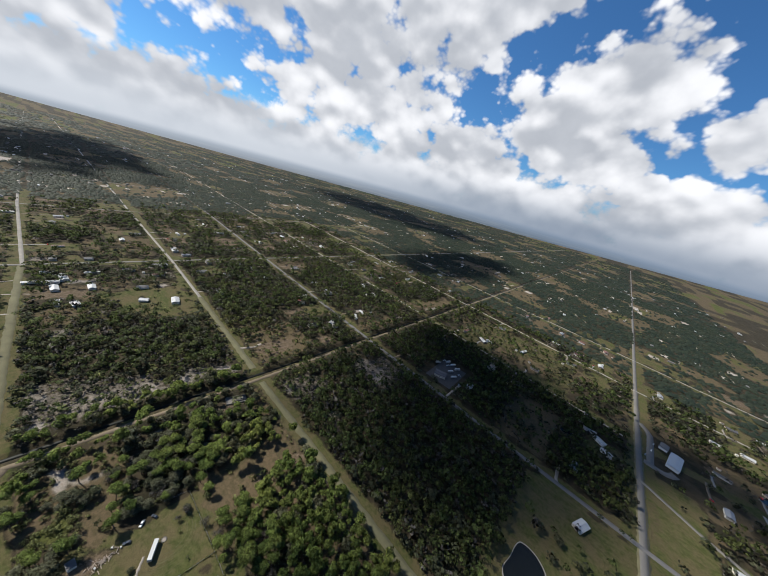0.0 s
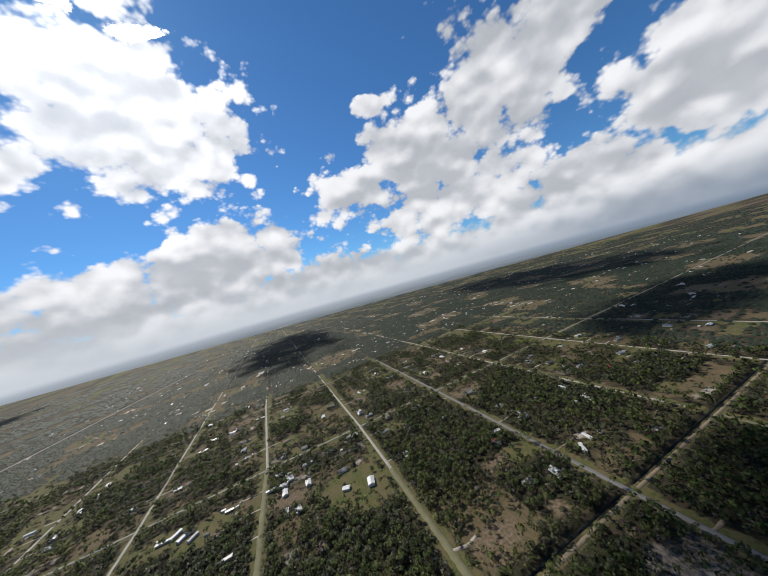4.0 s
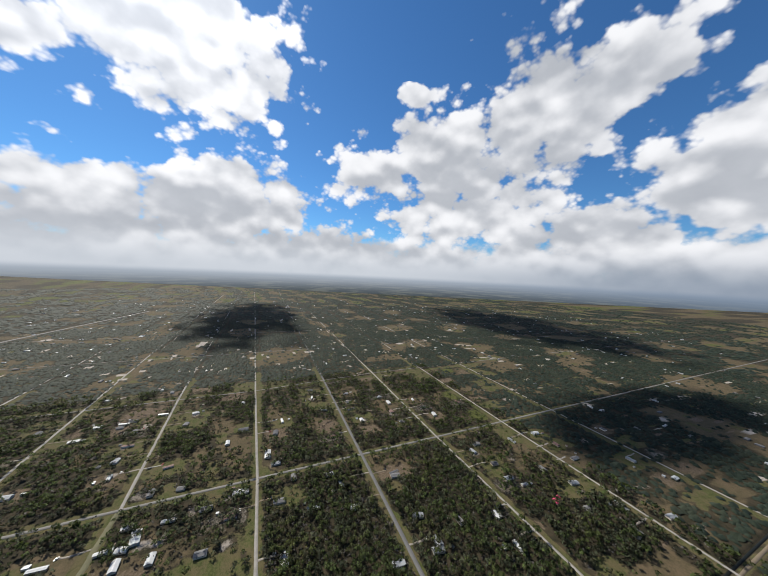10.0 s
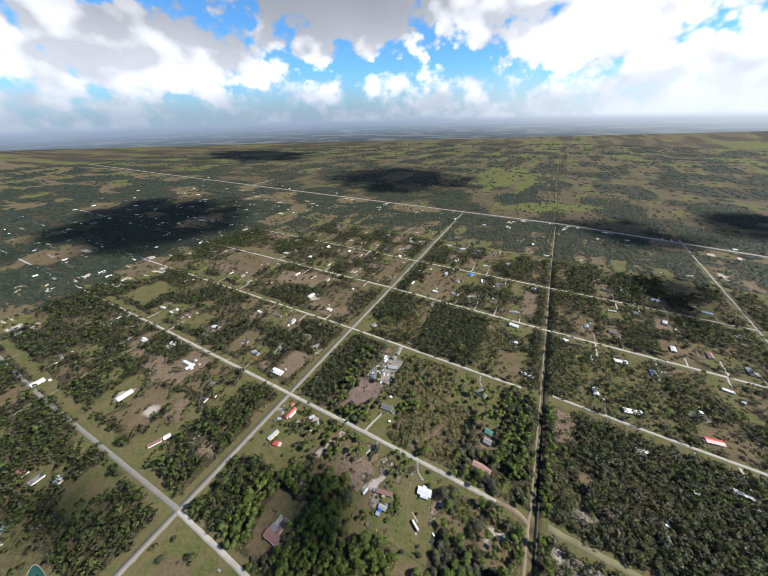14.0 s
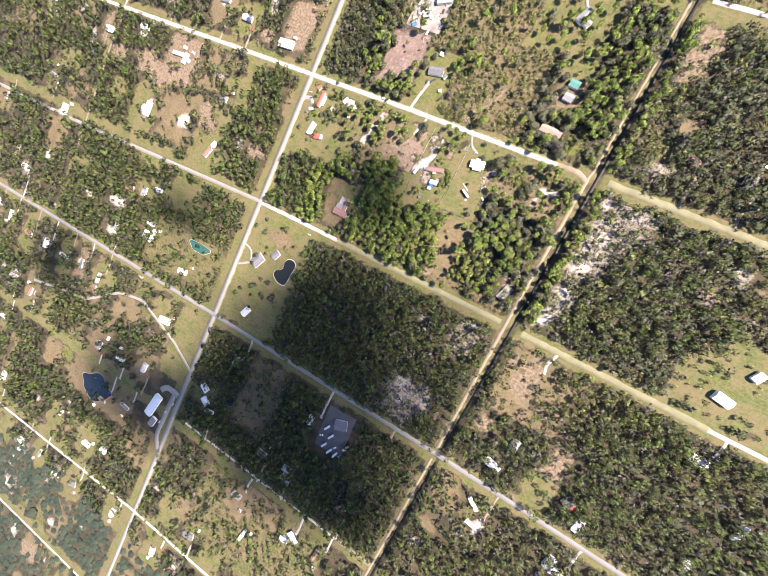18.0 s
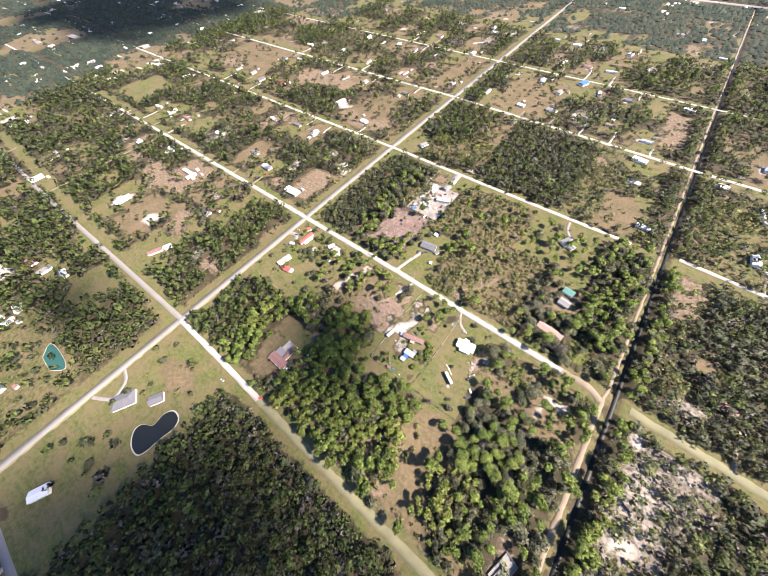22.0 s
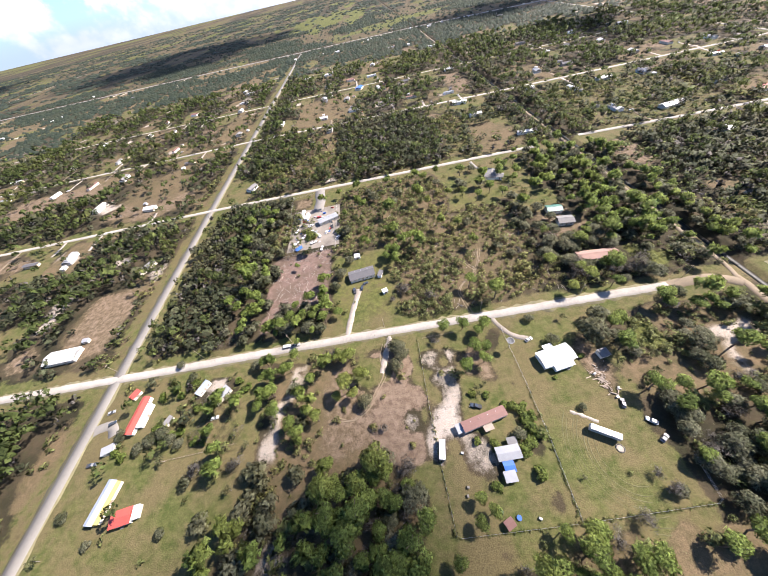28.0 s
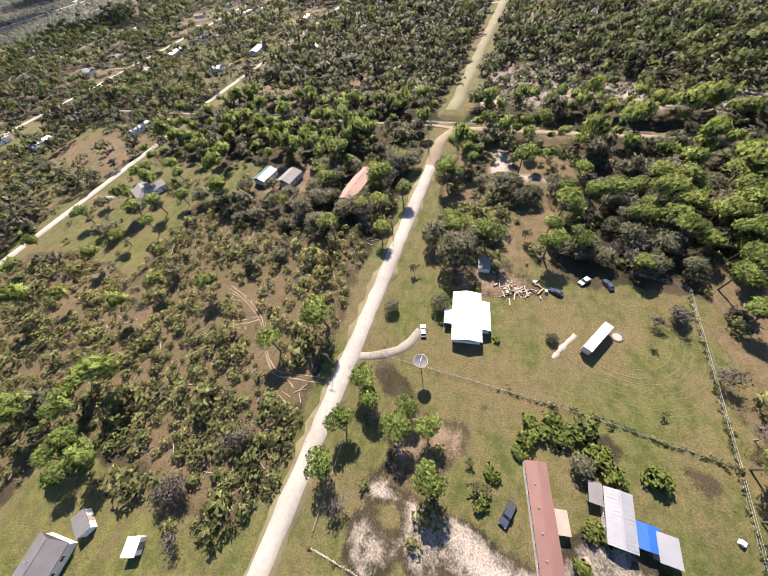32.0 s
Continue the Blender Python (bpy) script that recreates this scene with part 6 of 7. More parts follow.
clutter_rng = np.random.default_rng(44)
for k in range(46):
    x, y = clutter_rng.uniform(-293, -249), clutter_rng.uniform(308, 366)
    sx, sy, sz = clutter_rng.uniform(0.8, 3.6), clutter_rng.uniform(0.7, 2.0), clutter_rng.uniform(0.4, 1.6)
    mat, word = ((WHITE_METAL, "white"), (OLD_WOOD, "weathered"), (CAR_DARK, "dark"), (BLUE_TARP, "blue"), (RED_METAL, "rusty red"), (CAR_GREY, "grey"))[clutter_rng.integers(6)]
    ob = thing("yard_crate", f"{word} crate of boat parts on gravel", "crate", pose(x, y, 0.12, 0, 0, clutter_rng.uniform(0, 180)), "crates in the boat yard")
    part("crate_body", Shape().box(0, 0, 0, sx, sy, sz, taper=0.95), mat, ob)
    part("crate_lid", Shape().box(0, 0, sz, sx * 0.98, sy * 0.98, 0.07), OLD_WOOD if k % 2 else mat, ob)

boat("white motor boat on the grass behind the brown house", -248.2, 69.3, 70)

# The dark yard with lorries in the shaded woods.
alone("lorry_yard", Shape().box(0, 0, -0.3, 44, 66, 0.4), ASPHALT_DARK, "dark yard for lorries in the woods", "pavement", pose(-134, -246, 0, 0, 0, 3), kind="structure")
home("lorry_shed", "dark-roofed shed in the lorry yard", -130, -231, 20, 18, 14, SHINGLE, CREAM, 3.4, 1.2, windows=3, category="shed")
for x, y, t in ((-140, -272, 60), (-129, -276, 65), (-119, -276, 70), (-136, -255, 60), (-109, -258, 62), (-147, -246, 60)):
    box_trailer("white box trailer in the lorry yard", x, y, t, 9.5)
for x, y, t in ((-112, -275, 60), (-124, -268, 50), (-150, -262, 30)):
    vehicle("pickup_truck", CAR_WHITE, "white pickup in the lorry yard", x, y, t, 0.1)

# The ruin by the canal.
ruin = thing("foundation", "roofless block foundation on bare white sand", "ruin", pose(-21, 43, 0, 0, 0, 74))
for u, v, a, b in ((0, -5, 20, 0.3), (0, 5, 20, 0.3), (-10, 0, 0.3, 10), (10, 0, 0.3, 10), (2, 0, 0.3, 9.6), (-4, 2, 12, 0.3)):
    part("wall", Shape().box(u, v, 0, a, b, 1.3), CONCRETE, ruin)
part("slab", Shape().box(0, 0, 0, 20.6, 10.6, 0.16), CONCRETE, ruin)

# Homes along the streets round about: place and sort.
SORT = {"w": (15, 8.5, WHITE_METAL, "white metal"), "W": (23, 11, WHITE_METAL, "broad white metal"), "g": (14, 9, LIGHT_SHINGLE, "pale shingle"), "n": (19, 4.8, WHITE_METAL, "narrow white"), "D": (22, 11, SHINGLE, "dark shingle"), "r": (16, 8, RED_METAL, "red metal"), "b": (15, 8.5, BROWN_ROOF, "brown")}
plot_rng = np.random.default_rng(61)
SEEN = []
SEEN += [(349, 159, "W"), (311, 168, "w"), (306, 130, "w"), (365, 125, "n"), (431, 124, "g"), (262, 167, "n"), (388, 30, "W"), (342, 346, "n"), (219, 480, "g"), (-356, 735, "w"), (-352, 659, "n"), (-477, 942, "W"), (-473, 865, "n"), (546, 65, "w"), (592, 36, "D"), (736, 44, "w"), (689, 297, "g"), (707, 342, "w"), (903, 272, "n"), (870, 241, "g"), (478, -15, "W"), (-465, 805, "w"), (-430, 654, "g"), (363, 759, "g"), (292, -836, "g"), (224, -464, "n")]
SEEN += [(542, -244, "w"), (206, -292, "g"), (436, 167, "g"), (393, -58, "g"), (705, 295, "n"), (861, 384, "w"), (714, 280, "g"), (730, 226, "n"), (243, -534, "g"), (146, -520, "g"), (127, -580, "n"), (625, -162, "n"), (127, -771, "w"), (-983, 364, "n"), (-746, 460, "r"), (-578, 472, "W"), (-671, 472, "g"), (-649, 762, "w"), (-495, 970, "w"), (-237, 726, "g"), (-265, 583, "g"), (-32, 779, "w"), (38, 584, "w"), (-585, -53, "w"), (-614, -67, "g"), (-645, -74, "b")]
SEEN += [(-527, 124, "g"), (-642, 162, "n"), (-726, 182, "w"), (-456, 231, "W"), (-580, -132, "w"), (-482, -155, "w"), (-61, 1109, "w"), (-12, 1027, "n"), (-109, 1124, "g"), (-576, -109, "w"), (-480, -247, "W"), (-565, -129, "n"), (-544, -548, "w"), (-503, -535, "w"), (-625, -526, "n"), (-193, -487, "n"), (-625, 159, "n"), (-852, -3, "W"), (78, -124, "g"), (334, 169, "w"), (338, 189, "n"), (312, -81, "n"), (291, 72, "g"), (254, 150, "w")]
for x, y, sort in SEEN:
    ln, wd, roof, word = SORT[sort]
    turn = plot_rng.choice([4, 86]) + plot_rng.uniform(-8, 8)
    home("mobile_home" if sort == "n" else "house", f"{'mobile home' if sort == 'n' else 'house'} with a {word} roof on a wooded plot", x, y, turn, ln * plot_rng.uniform(0.85, 1.15), wd, roof, CREAM,
         2.6, 0.6 if sort == "n" else 1.4, windows=2, category="mobile home" if sort == "n" else "house", ribs=10 if sort == "W" else 0, group="homes on wooded plots")
    if plot_rng.random() < 0.6:
        shed("shed", "small shed behind a home", x + plot_rng.uniform(9, 15), y + plot_rng.uniform(9, 15), turn, plot_rng.uniform(3, 6), plot_rng.uniform(3, 5), (WHITE_METAL, GREY_METAL, BROWN_ROOF)[plot_rng.integers(3)], CREAM)

# ---- homes by chance on the scattered plots ----
ROOFS = ((WHITE_METAL, "white metal"), (GREY_METAL, "grey metal"), (LIGHT_SHINGLE, "pale shingle"), (SHINGLE, "dark shingle"), (BROWN_ROOF, "brown"), (WHITE_METAL, "bright white"))
WALLS = ((CREAM, "cream"), (WHITE_WALL, "white"), (TAN_WALL, "tan"))
yard_rng = np.random.default_rng(5)
CARS = (CAR_WHITE, CAR_DARK, CAR_GREY, CAR_RED)
YARDS = [p for p in YARDS if min(math.hypot(p[0] - q[0], p[1] - q[1]) for q in SEEN) > 48]
yard_order = sorted(YARDS, key=lambda p: math.hypot(p[0] + 120, p[1] - 100))[:165]     # the nearest first
for count, (x, y, side) in enumerate(yard_order):
    roof, word = ROOFS[yard_rng.integers(len(ROOFS))]
    wall, hue = WALLS[yard_rng.integers(3)]
    narrow = yard_rng.random() < 0.4
    turn = yard_rng.choice([0, 90]) + yard_rng.uniform(-12, 12)
    home("mobile_home" if narrow else "house", f"{hue} {'mobile home' if narrow else 'house'} with a {word} roof on its own plot", x, y, turn, yard_rng.uniform(15, 21) if narrow else yard_rng.uniform(13, 19), 4.8 if narrow else yard_rng.uniform(8, 10.5),
         roof, wall, 2.6, 0.6 if narrow else 1.5, windows=2 if count < 120 else 0, category="mobile home" if narrow else "house", group="homes on wooded plots")
    if yard_rng.random() < (0.6 if count < 150 else 0.25):
        shed("shed", "small shed behind a home", x + yard_rng.uniform(-16, 16), y + side * yard_rng.uniform(14, 22), turn, yard_rng.uniform(3, 7), yard_rng.uniform(3, 5), ROOFS[yard_rng.integers(len(ROOFS))][0], CREAM)
    if yard_rng.random() < (0.7 if count < 110 else 0.0):
        vehicle("car" if yard_rng.random() < 0.5 else "pickup_truck", CARS[yard_rng.integers(4)], "vehicle parked beside a home", x + yard_rng.uniform(10, 15), y - side * 12, yard_rng.uniform(0, 360))
    near_y = min(STREETS, key=lambda s: abs(s - y))
    strip("driveway", [(x + 12, y - side * 12), (x + 12 + yard_rng.uniform(-3, 3), (y + near_y) / 2), (x + 12, near_y)], 3.4, (SAND, LIMEROCK, DIRT)[yard_rng.integers(3)], "unpaved driveway to a home", z=0.1, wob=0.5, step=4, category="driveway")

# Homes too far off to tell apart, along the streets beyond the plan.
far_rng = np.random.default_rng(17)
for roof, word, share in ((WHITE_METAL, "white", 900), (LIGHT_SHINGLE, "pale grey", 700)):
    town = Shape()
    for _ in range(share * 3):
        x, y = far_rng.uniform(-2600, 3400), far_rng.uniform(-3000, 1380)
        y = 206.0 + 200.0 * round((y - 206.0) / 200.0) + far_rng.choice([-1, 1]) * far_rng.uniform(22, 70)
        if (-1080 < x < 960 and -860 < y < 1240) or (x < -900 and y < -300) or math.hypot(x, y) > 3600 or far_rng.random() > 0.26:
            continue
        ln, wd = far_rng.uniform(10, 20), far_rng.uniform(4.5, 9)
        if far_rng.random() < 0.5:
            ln, wd = wd, ln
        town.box(x, y, 0, ln, wd, 2.8).box(x, y, 2.8, ln * 1.06, wd * 1.06, 1.2, taper=0.45)
    alone("far_homes", town, roof, f"far homes with {word} roofs among the woods", "houses", kind="stuff")

# ---- drives, sand tracks and ponds ----
strip("driveway", [(-241, S1), (-239, 214), (-236.5, 228), (-232.5, 241), (-231, 248)], 4.2, SAND, "white sandy drive across the lawn", z=0.1, wob=0.35, step=2.5, category="driveway")
strip("driveway", [(-148, S1 - 2), (-145.5, 197), (-141, 190), (-133, 187)], 3.0, GRAVEL, "short gravel drive to the white-roofed house", z=0.1, wob=0.25, step=2.5, category="driveway")
for line in TRAILS:
    for side in (-0.75, 0.75):
        strip("sand_track", [(x + side, y + 0.4 * side) for x, y in line], 0.6, DIRT, "pale wheel track winding through palmetto scrub", z=0.07, wob=0.22, step=1.5, category="track")
for k in range(7):          # the mower's rounds on the lawn beside the box trailer
    r = 11.0 + 2.1 * k + 0.5 * (k % 2)
    arc = [(-118 + 0.95 * r * math.cos(a), 127 + 1.15 * r * math.sin(a)) for a in np.linspace(2.3 + 0.06 * (k % 3), 4.9 - 0.1 * (k % 4), 14)]
    strip("mowing_line", [p for p in arc if p[0] > -146], 0.4, MOWN, "faint curved mowing line on the lawn", z=0.05, wob=0.12, step=1.5, category="track")
for off in (0, 1.7):
    strip("sand_track", [(-218 + off, 199), (-220.5 + off, 190), (-219 + off, 178), (-223 + off, 172), (-230.5 + off, 160.5), (-239 + off, 155.7), (-248, 158 + off)], 0.6, DIRT, "pale wheel tracks curving over bare soil", z=0.08, wob=0.15, step=1.5, category="track")
strip("sand_streak", [(-131, 146), (-126, 143), (-121, 140)], 1.5, SAND, "streak of white sand on the lawn", z=0.07, wob=0.4, step=1.5, category="track")
strip("driveway", [(-213, S1 - 2), (-214, 198), (-217, 190), (-220, 180)], 3.2, SAND, "short sandy entry to the bare plot", z=0.09, wob=0.5, step=2, category="driveway")
strip("driveway", [(-270, 408), (-270, 398), (-268, 384), (-270, 366)], 11.0, CONCRETE, "paved entrance to the boat yard", z=0.17, wob=0.2, step=3, category="driveway")
strip("driveway", [(-102, 404), (-100, 388), (-94, 380)], 3.4, CONCRETE, "drive to the pale house", z=0.12, wob=0.2, step=3, category="driveway")
strip("driveway", [(MAIN_X + 3, -62), (-380, -66), (-372, -84), (-392, -96)], 3.6, CONCRETE, "curved drive of the hipped house", z=0.12, wob=0.2, step=3, category="driveway")
strip("driveway", [(MAIN_X + 3, 172), (-384, 176), (-380, 168)], 6.0, CONCRETE, "grey drive of the red-roofed home", z=0.12, wob=0.3, step=3, category="driveway")
strip("driveway", [(68, S2 - 4), (62, -14), (66, -26)], 4.0, SAND, "white sand drive off the grassy track", z=0.1, wob=0.5, step=3, category="driveway")


def pond(x, y, outline, water, label, bank=LIMEROCK):
    n = 40
    ring = [outline(6.2832 * k / n) for k in range(n)]
    if sum(ring[k - 1][0] * ring[k][1] - ring[k][0] * ring[k - 1][1] for k in range(n)) < 0:
        ring.reverse()
    ob = thing("pond", label, "pond", pose(x, y, 0))
    part("bank", Shape().solid([(u * 1.08, v * 1.08, -0.2) for u, v in ring] + [(u * 1.045, v * 1.045, 0.24) for u, v in ring] + [(u, v, 0.02) for u, v in ring],
                               [(k, (k + 1) % n, n + (k + 1) % n, n + k) for k in range(n)] + [(n + k, n + (k + 1) % n, 2 * n + (k + 1) % n, 2 * n + k) for k in range(n)]), bank, ob)
    part("water_surface", Shape().solid([(u, v, 0.14) for u, v in ring], [tuple(range(n))]), water, ob)


HEART = [(-18, -8), (-11, -11), (-1, -5.5), (8, -11), (17, -10), (21, -1), (16, 6), (4, 9.5), (-7, 14), (-15, 14), (-20, 4)]


def heart(a):
    """A two-lobed outline, eased from corner to corner, with its length lying north-east."""
    t = a / 6.2832 * len(HEART)
    k, f = int(t) % len(HEART), t - int(t)
    p0, p1, p2, p3 = (Vector((*HEART[(k + d) % len(HEART)], 0)) for d in (-1, 0, 1, 2))
    p = 0.5 * (2 * p1 + (p2 - p0) * f + (2 * p0 - 5 * p1 + 4 * p2 - p3) * f * f + (3 * p1 - p0 - 3 * p2 + p3) * f**3)
    return 0.43 * p.x + 0.9 * p.y, 0.9 * p.x - 0.43 * p.y


pond(-312, -71, heart, WATER, "dark heart-shaped garden pond with a pale rim")
pond(-470, -106, lambda a: (20 * math.cos(a) * (1 + 0.2 * math.sin(3 * a)), 9 * math.sin(a) * (1 + 0.2 * math.cos(2 * a))), TEAL_WATER, "teal pond with a sandy rim", SAND)
pond(-309, -303, lambda a: (8 * math.cos(a), 9 * math.sin(a)), WATER, "small round dark pond", CONCRETE)
pond(-570, -438, lambda a: (36 * math.cos(a) * (1 + 0.12 * math.sin(5 * a)), 24 * math.sin(a) * (1 + 0.15 * math.cos(4 * a))), WATER, "dark wetland pool among reeds", DIRT)

# ---- vehicles that can be told apart ----
for kind, colour, label, x, y, t in (
        ("pickup_truck", CAR_DARK, "dark pickup on the sandy drive", -173.6, 154.6, 160),
        ("car", CAR_GREY, "grey car beside the white-roofed house", -133.4, 186.0, 20),
        ("pickup_truck", CAR_GREY, "grey pickup towing along the white street", -274.8, 208.3, 2),
        ("pickup_truck", CAR_DARK, "dark truck before the grey house", -234.3, 246.6, 95),
        ("car", CAR_DARK, "dark car before the grey house", -228.8, 248.0, 85),
        ("car", CAR_DARK, "black car on the lawn near the house", -226.0, 252.0, 30),
        ("car", CAR_WHITE, "white van-like car on the grass", -318, 169, 10),
        ("car", CAR_GREY, "silver car at the red-roofed home", -389, 182, 20),
        ("car", CAR_DARK, "dark car at the red-roofed home", -384.5, 175, 30),
        ("pickup_truck", CAR_DARK, "dark pickup behind the garden", -383.8, 153.6, 5),
        ("car", CAR_DARK, "wrecked dark car by the scrap heap", -106.4, 146.0, 70),
        ("car", CAR_WHITE, "old white car among scrap", -99.4, 137.2, 140),
        ("car", CAR_DARK, "dark car under the oaks", -99.2, 130.0, 30),
        ("car", CAR_RED, "red car at the end of the gravel street", -255, 9.5, 30),
        ("car", CAR_RED, "red car by the low brown house", -263.1, 33.4, 55),
        ("car", CAR_WHITE, "white car near the brown house", -255.5, 45.0, 60),
        ("car", CAR_GREY, "car parked on the lawn's edge", -300, -4, 10),
        ("pickup_truck", CAR_WHITE, "white pickup on the forecourt", -412, -392, 80),
        ("car", CAR_WHITE, "white car on the forecourt", -416, -414, 80),
        ("car", CAR_GREY, "grey car on the forecourt", -404, -370, 75)):
    vehicle(kind, colour, label, x, y, t)
box_trailer("flat white travel trailer at the fence", -194.8, 137.2, 78, 8.4, 2.8, 2.4)
box_trailer("small white trailer behind the grey pickup", -280.5, 208.2, 2, 4.6, 2.0, 0.8)

# ---- fences, poles and wires ----
def fence(label, points, gap=3.0, high=1.25, material=STEEL):
    pts = np.array(points, float)
    d = np.concatenate([[0], np.cumsum(np.hypot(*np.diff(pts, axis=0).T))])
    ob = thing("fence", label, "fence", pose(pts[0, 0], pts[0, 1], 0))
    s = np.arange(0, d[-1] + 0.1, gap)
    px, py = np.interp(s, d, pts[:, 0]) - pts[0, 0], np.interp(s, d, pts[:, 1]) - pts[0, 1]
    me = Shape().tube((0, 0, -0.1), (0, 0, high + 0.05), 0.05, 0.05, 6).mesh("post", material)
    for a, b in zip(px, py):
        part("post", me, None, ob, at=pose(a, b, 0))
    tx, ty = np.gradient(px), np.gradient(py)
    ln = np.hypot(tx, ty) + 1e-9
    nx, ny = -ty / ln * 0.025, tx / ln * 0.025
    for z in (0.15, high * 0.55, high):
        ring = [(a + u * c, b + v * c, z + d) for a, b, u, v in zip(px, py, nx, ny) for c, d in ((1, 0), (0, 0.025), (-1, 0), (0, -0.025))]
        n = len(px) - 1
        part("rail", Shape().solid(ring, [(4 * k + m, 4 * k + (m + 1) % 4, 4 * k + 4 + (m + 1) % 4, 4 * k + 4 + m) for k in range(n) for m in range(4)] + [(3, 2, 1, 0), (4 * n, 4 * n + 1, 4 * n + 2, 4 * n + 3)]), material, ob)
    return ob


fence("wire fence with steel posts along a grassy line", [(-145.5, 196), (-145, 165), (-145.2, 140), (-147, 106)])
fence("wire fence with a pale rail round the sandy yard", [(-196, 197), (-197, 150), (-196, 106), (-147, 106)])
fence("wire fence at the edge of the worn lawn", [(-147, 106), (-94, 107), (-92, 123)])
fence("wire fence round the boat yard", [(-299, 300), (-299, 398), (-274, 400)], 4.0, 1.8)
fence("wire fence round the boat yard's back", [(-299, 300), (-250, 300), (-250, 372)], 4.0, 1.8)
fence("wooden fence between two gardens", [(-345, 150), (-318, 152), (-300, 154)], 2.6, 1.2, OLD_WOOD)
fence("garden fence behind the long barn", [(-392, 104), (-340, 102), (-300, 102)], 4.0, 1.1, OLD_WOOD)
fence("fence along the street before the pines", [(-193, 198), (-170, 199)], 3.0, 1.0, OLD_WOOD)

weed_rng = np.random.default_rng(23)
line = np.concatenate([np.stack([np.linspace(a, c, n), np.linspace(b, d, n)], -1) for a, b, c, d, n in ((-145.5, 160, -145, 140, 22), (-145, 140, -147, 106, 60), (-147, 106, -94, 107, 80), (-196, 197, -197, 150, 50), (-197, 150, -196, 106, 60), (-196, 106, -147, 106, 40))])
line = line + weed_rng.normal(0, 0.35, line.shape)
weed_size = 0.7 * np.exp(weed_rng.normal(0, 0.4, len(line)))
woodland("fence_weeds", "clump", SCRUB, line, 0.8 * weed_size, 1.6 * weed_size, "uncut weeds along the wire fences", 6, 24, 62, "weeds")

POLE_X = [-153 + 62.5 * k for k in range(-4, 3)]
for x in POLE_X:
    ob = thing("utility_pole", "weathered wooden utility pole with a crossarm", "utility pole", pose(x, 211.4, 0), "utility poles along the white street")
    part("pole", Shape().tube((0, 0, -0.3), (0, 0, 9.4), 0.16, 0.11, 8), OLD_WOOD, ob)
    part("crossarm", Shape().box(0, 0, 8.7, 0.12, 2.2, 0.14), OLD_WOOD, ob)
    for v in (-0.95, 0.95):
        part("insulator", Shape().tube((0, v, 8.84), (0, v, 9.05), 0.05, 0.04, 6), CONCRETE, ob)
for v in (-0.95, 0.95):
    for a, b in zip(POLE_X[:-1], POLE_X[1:]):
        ring = [(a + (b - a) * k / 10, 211.4 + v + dy, 9.07 - 3.0 * k / 10 * (1 - k / 10) + dz) for k in range(11) for dy, dz in ((0.02, 0), (0, 0.02), (-0.02, 0), (0, -0.02))]
        wire = Shape().solid(ring, [(4 * k + m, 4 * k + (m + 1) % 4, 4 * k + 4 + (m + 1) % 4, 4 * k + 4 + m) for k in range(10) for m in range(4)] + [(0, 1, 2, 3), (43, 42, 41, 40)])
        alone("power_line", wire, RUBBER, "thin sagging power line between two poles", "cable", group="power lines along the white street")

dish = thing("satellite_dish", "large dark mesh satellite dish on a tall pole", "satellite dish", pose(-146.2, 183.2, 0))
part("pole", Shape().tube((0, 0, -0.2), (0, 0, 7.6), 0.14, 0.1, 8), OLD_WOOD, dish)
bowl, rim = Shape(), Shape()
for k in range(20):
    a0, a1 = 6.2832 * k / 20, 6.2832 * (k + 1) / 20
    for r0, r1 in ((0.0, 0.9), (0.9, 1.95)):
        bowl.solid([(r * math.cos(a), r * math.sin(a), 7.6 + 0.15 * r * r + up) for up in (0, 0.05) for r, a in ((r0, a0), (r1, a0), (r1, a1), (r0, a1))], [(3, 2, 1, 0), (4, 5, 6, 7), (1, 2, 6, 5)])
    rim.tube((2.0 * math.cos(a0), 2.0 * math.sin(a0), 8.2), (2.0 * math.cos(a1), 2.0 * math.sin(a1), 8.2), 0.08, 0.08, 5)
part("bowl", bowl, DARK_MESH, dish)
part("rim", rim, GREY_METAL, dish, "dull metal rim")
part("feed_horn", Shape().tube((0, 0, 7.6), (0, 0, 8.7), 0.04).tube((0, 0, 8.6), (0, 0, 8.9), 0.15), STEEL, dish)
part("support_arm", Shape().tube((-1.9, 0, 8.15), (0, 0, 8.7), 0.03).tube((1.9, 0, 8.15), (0, 0, 8.7), 0.03), STEEL, dish)

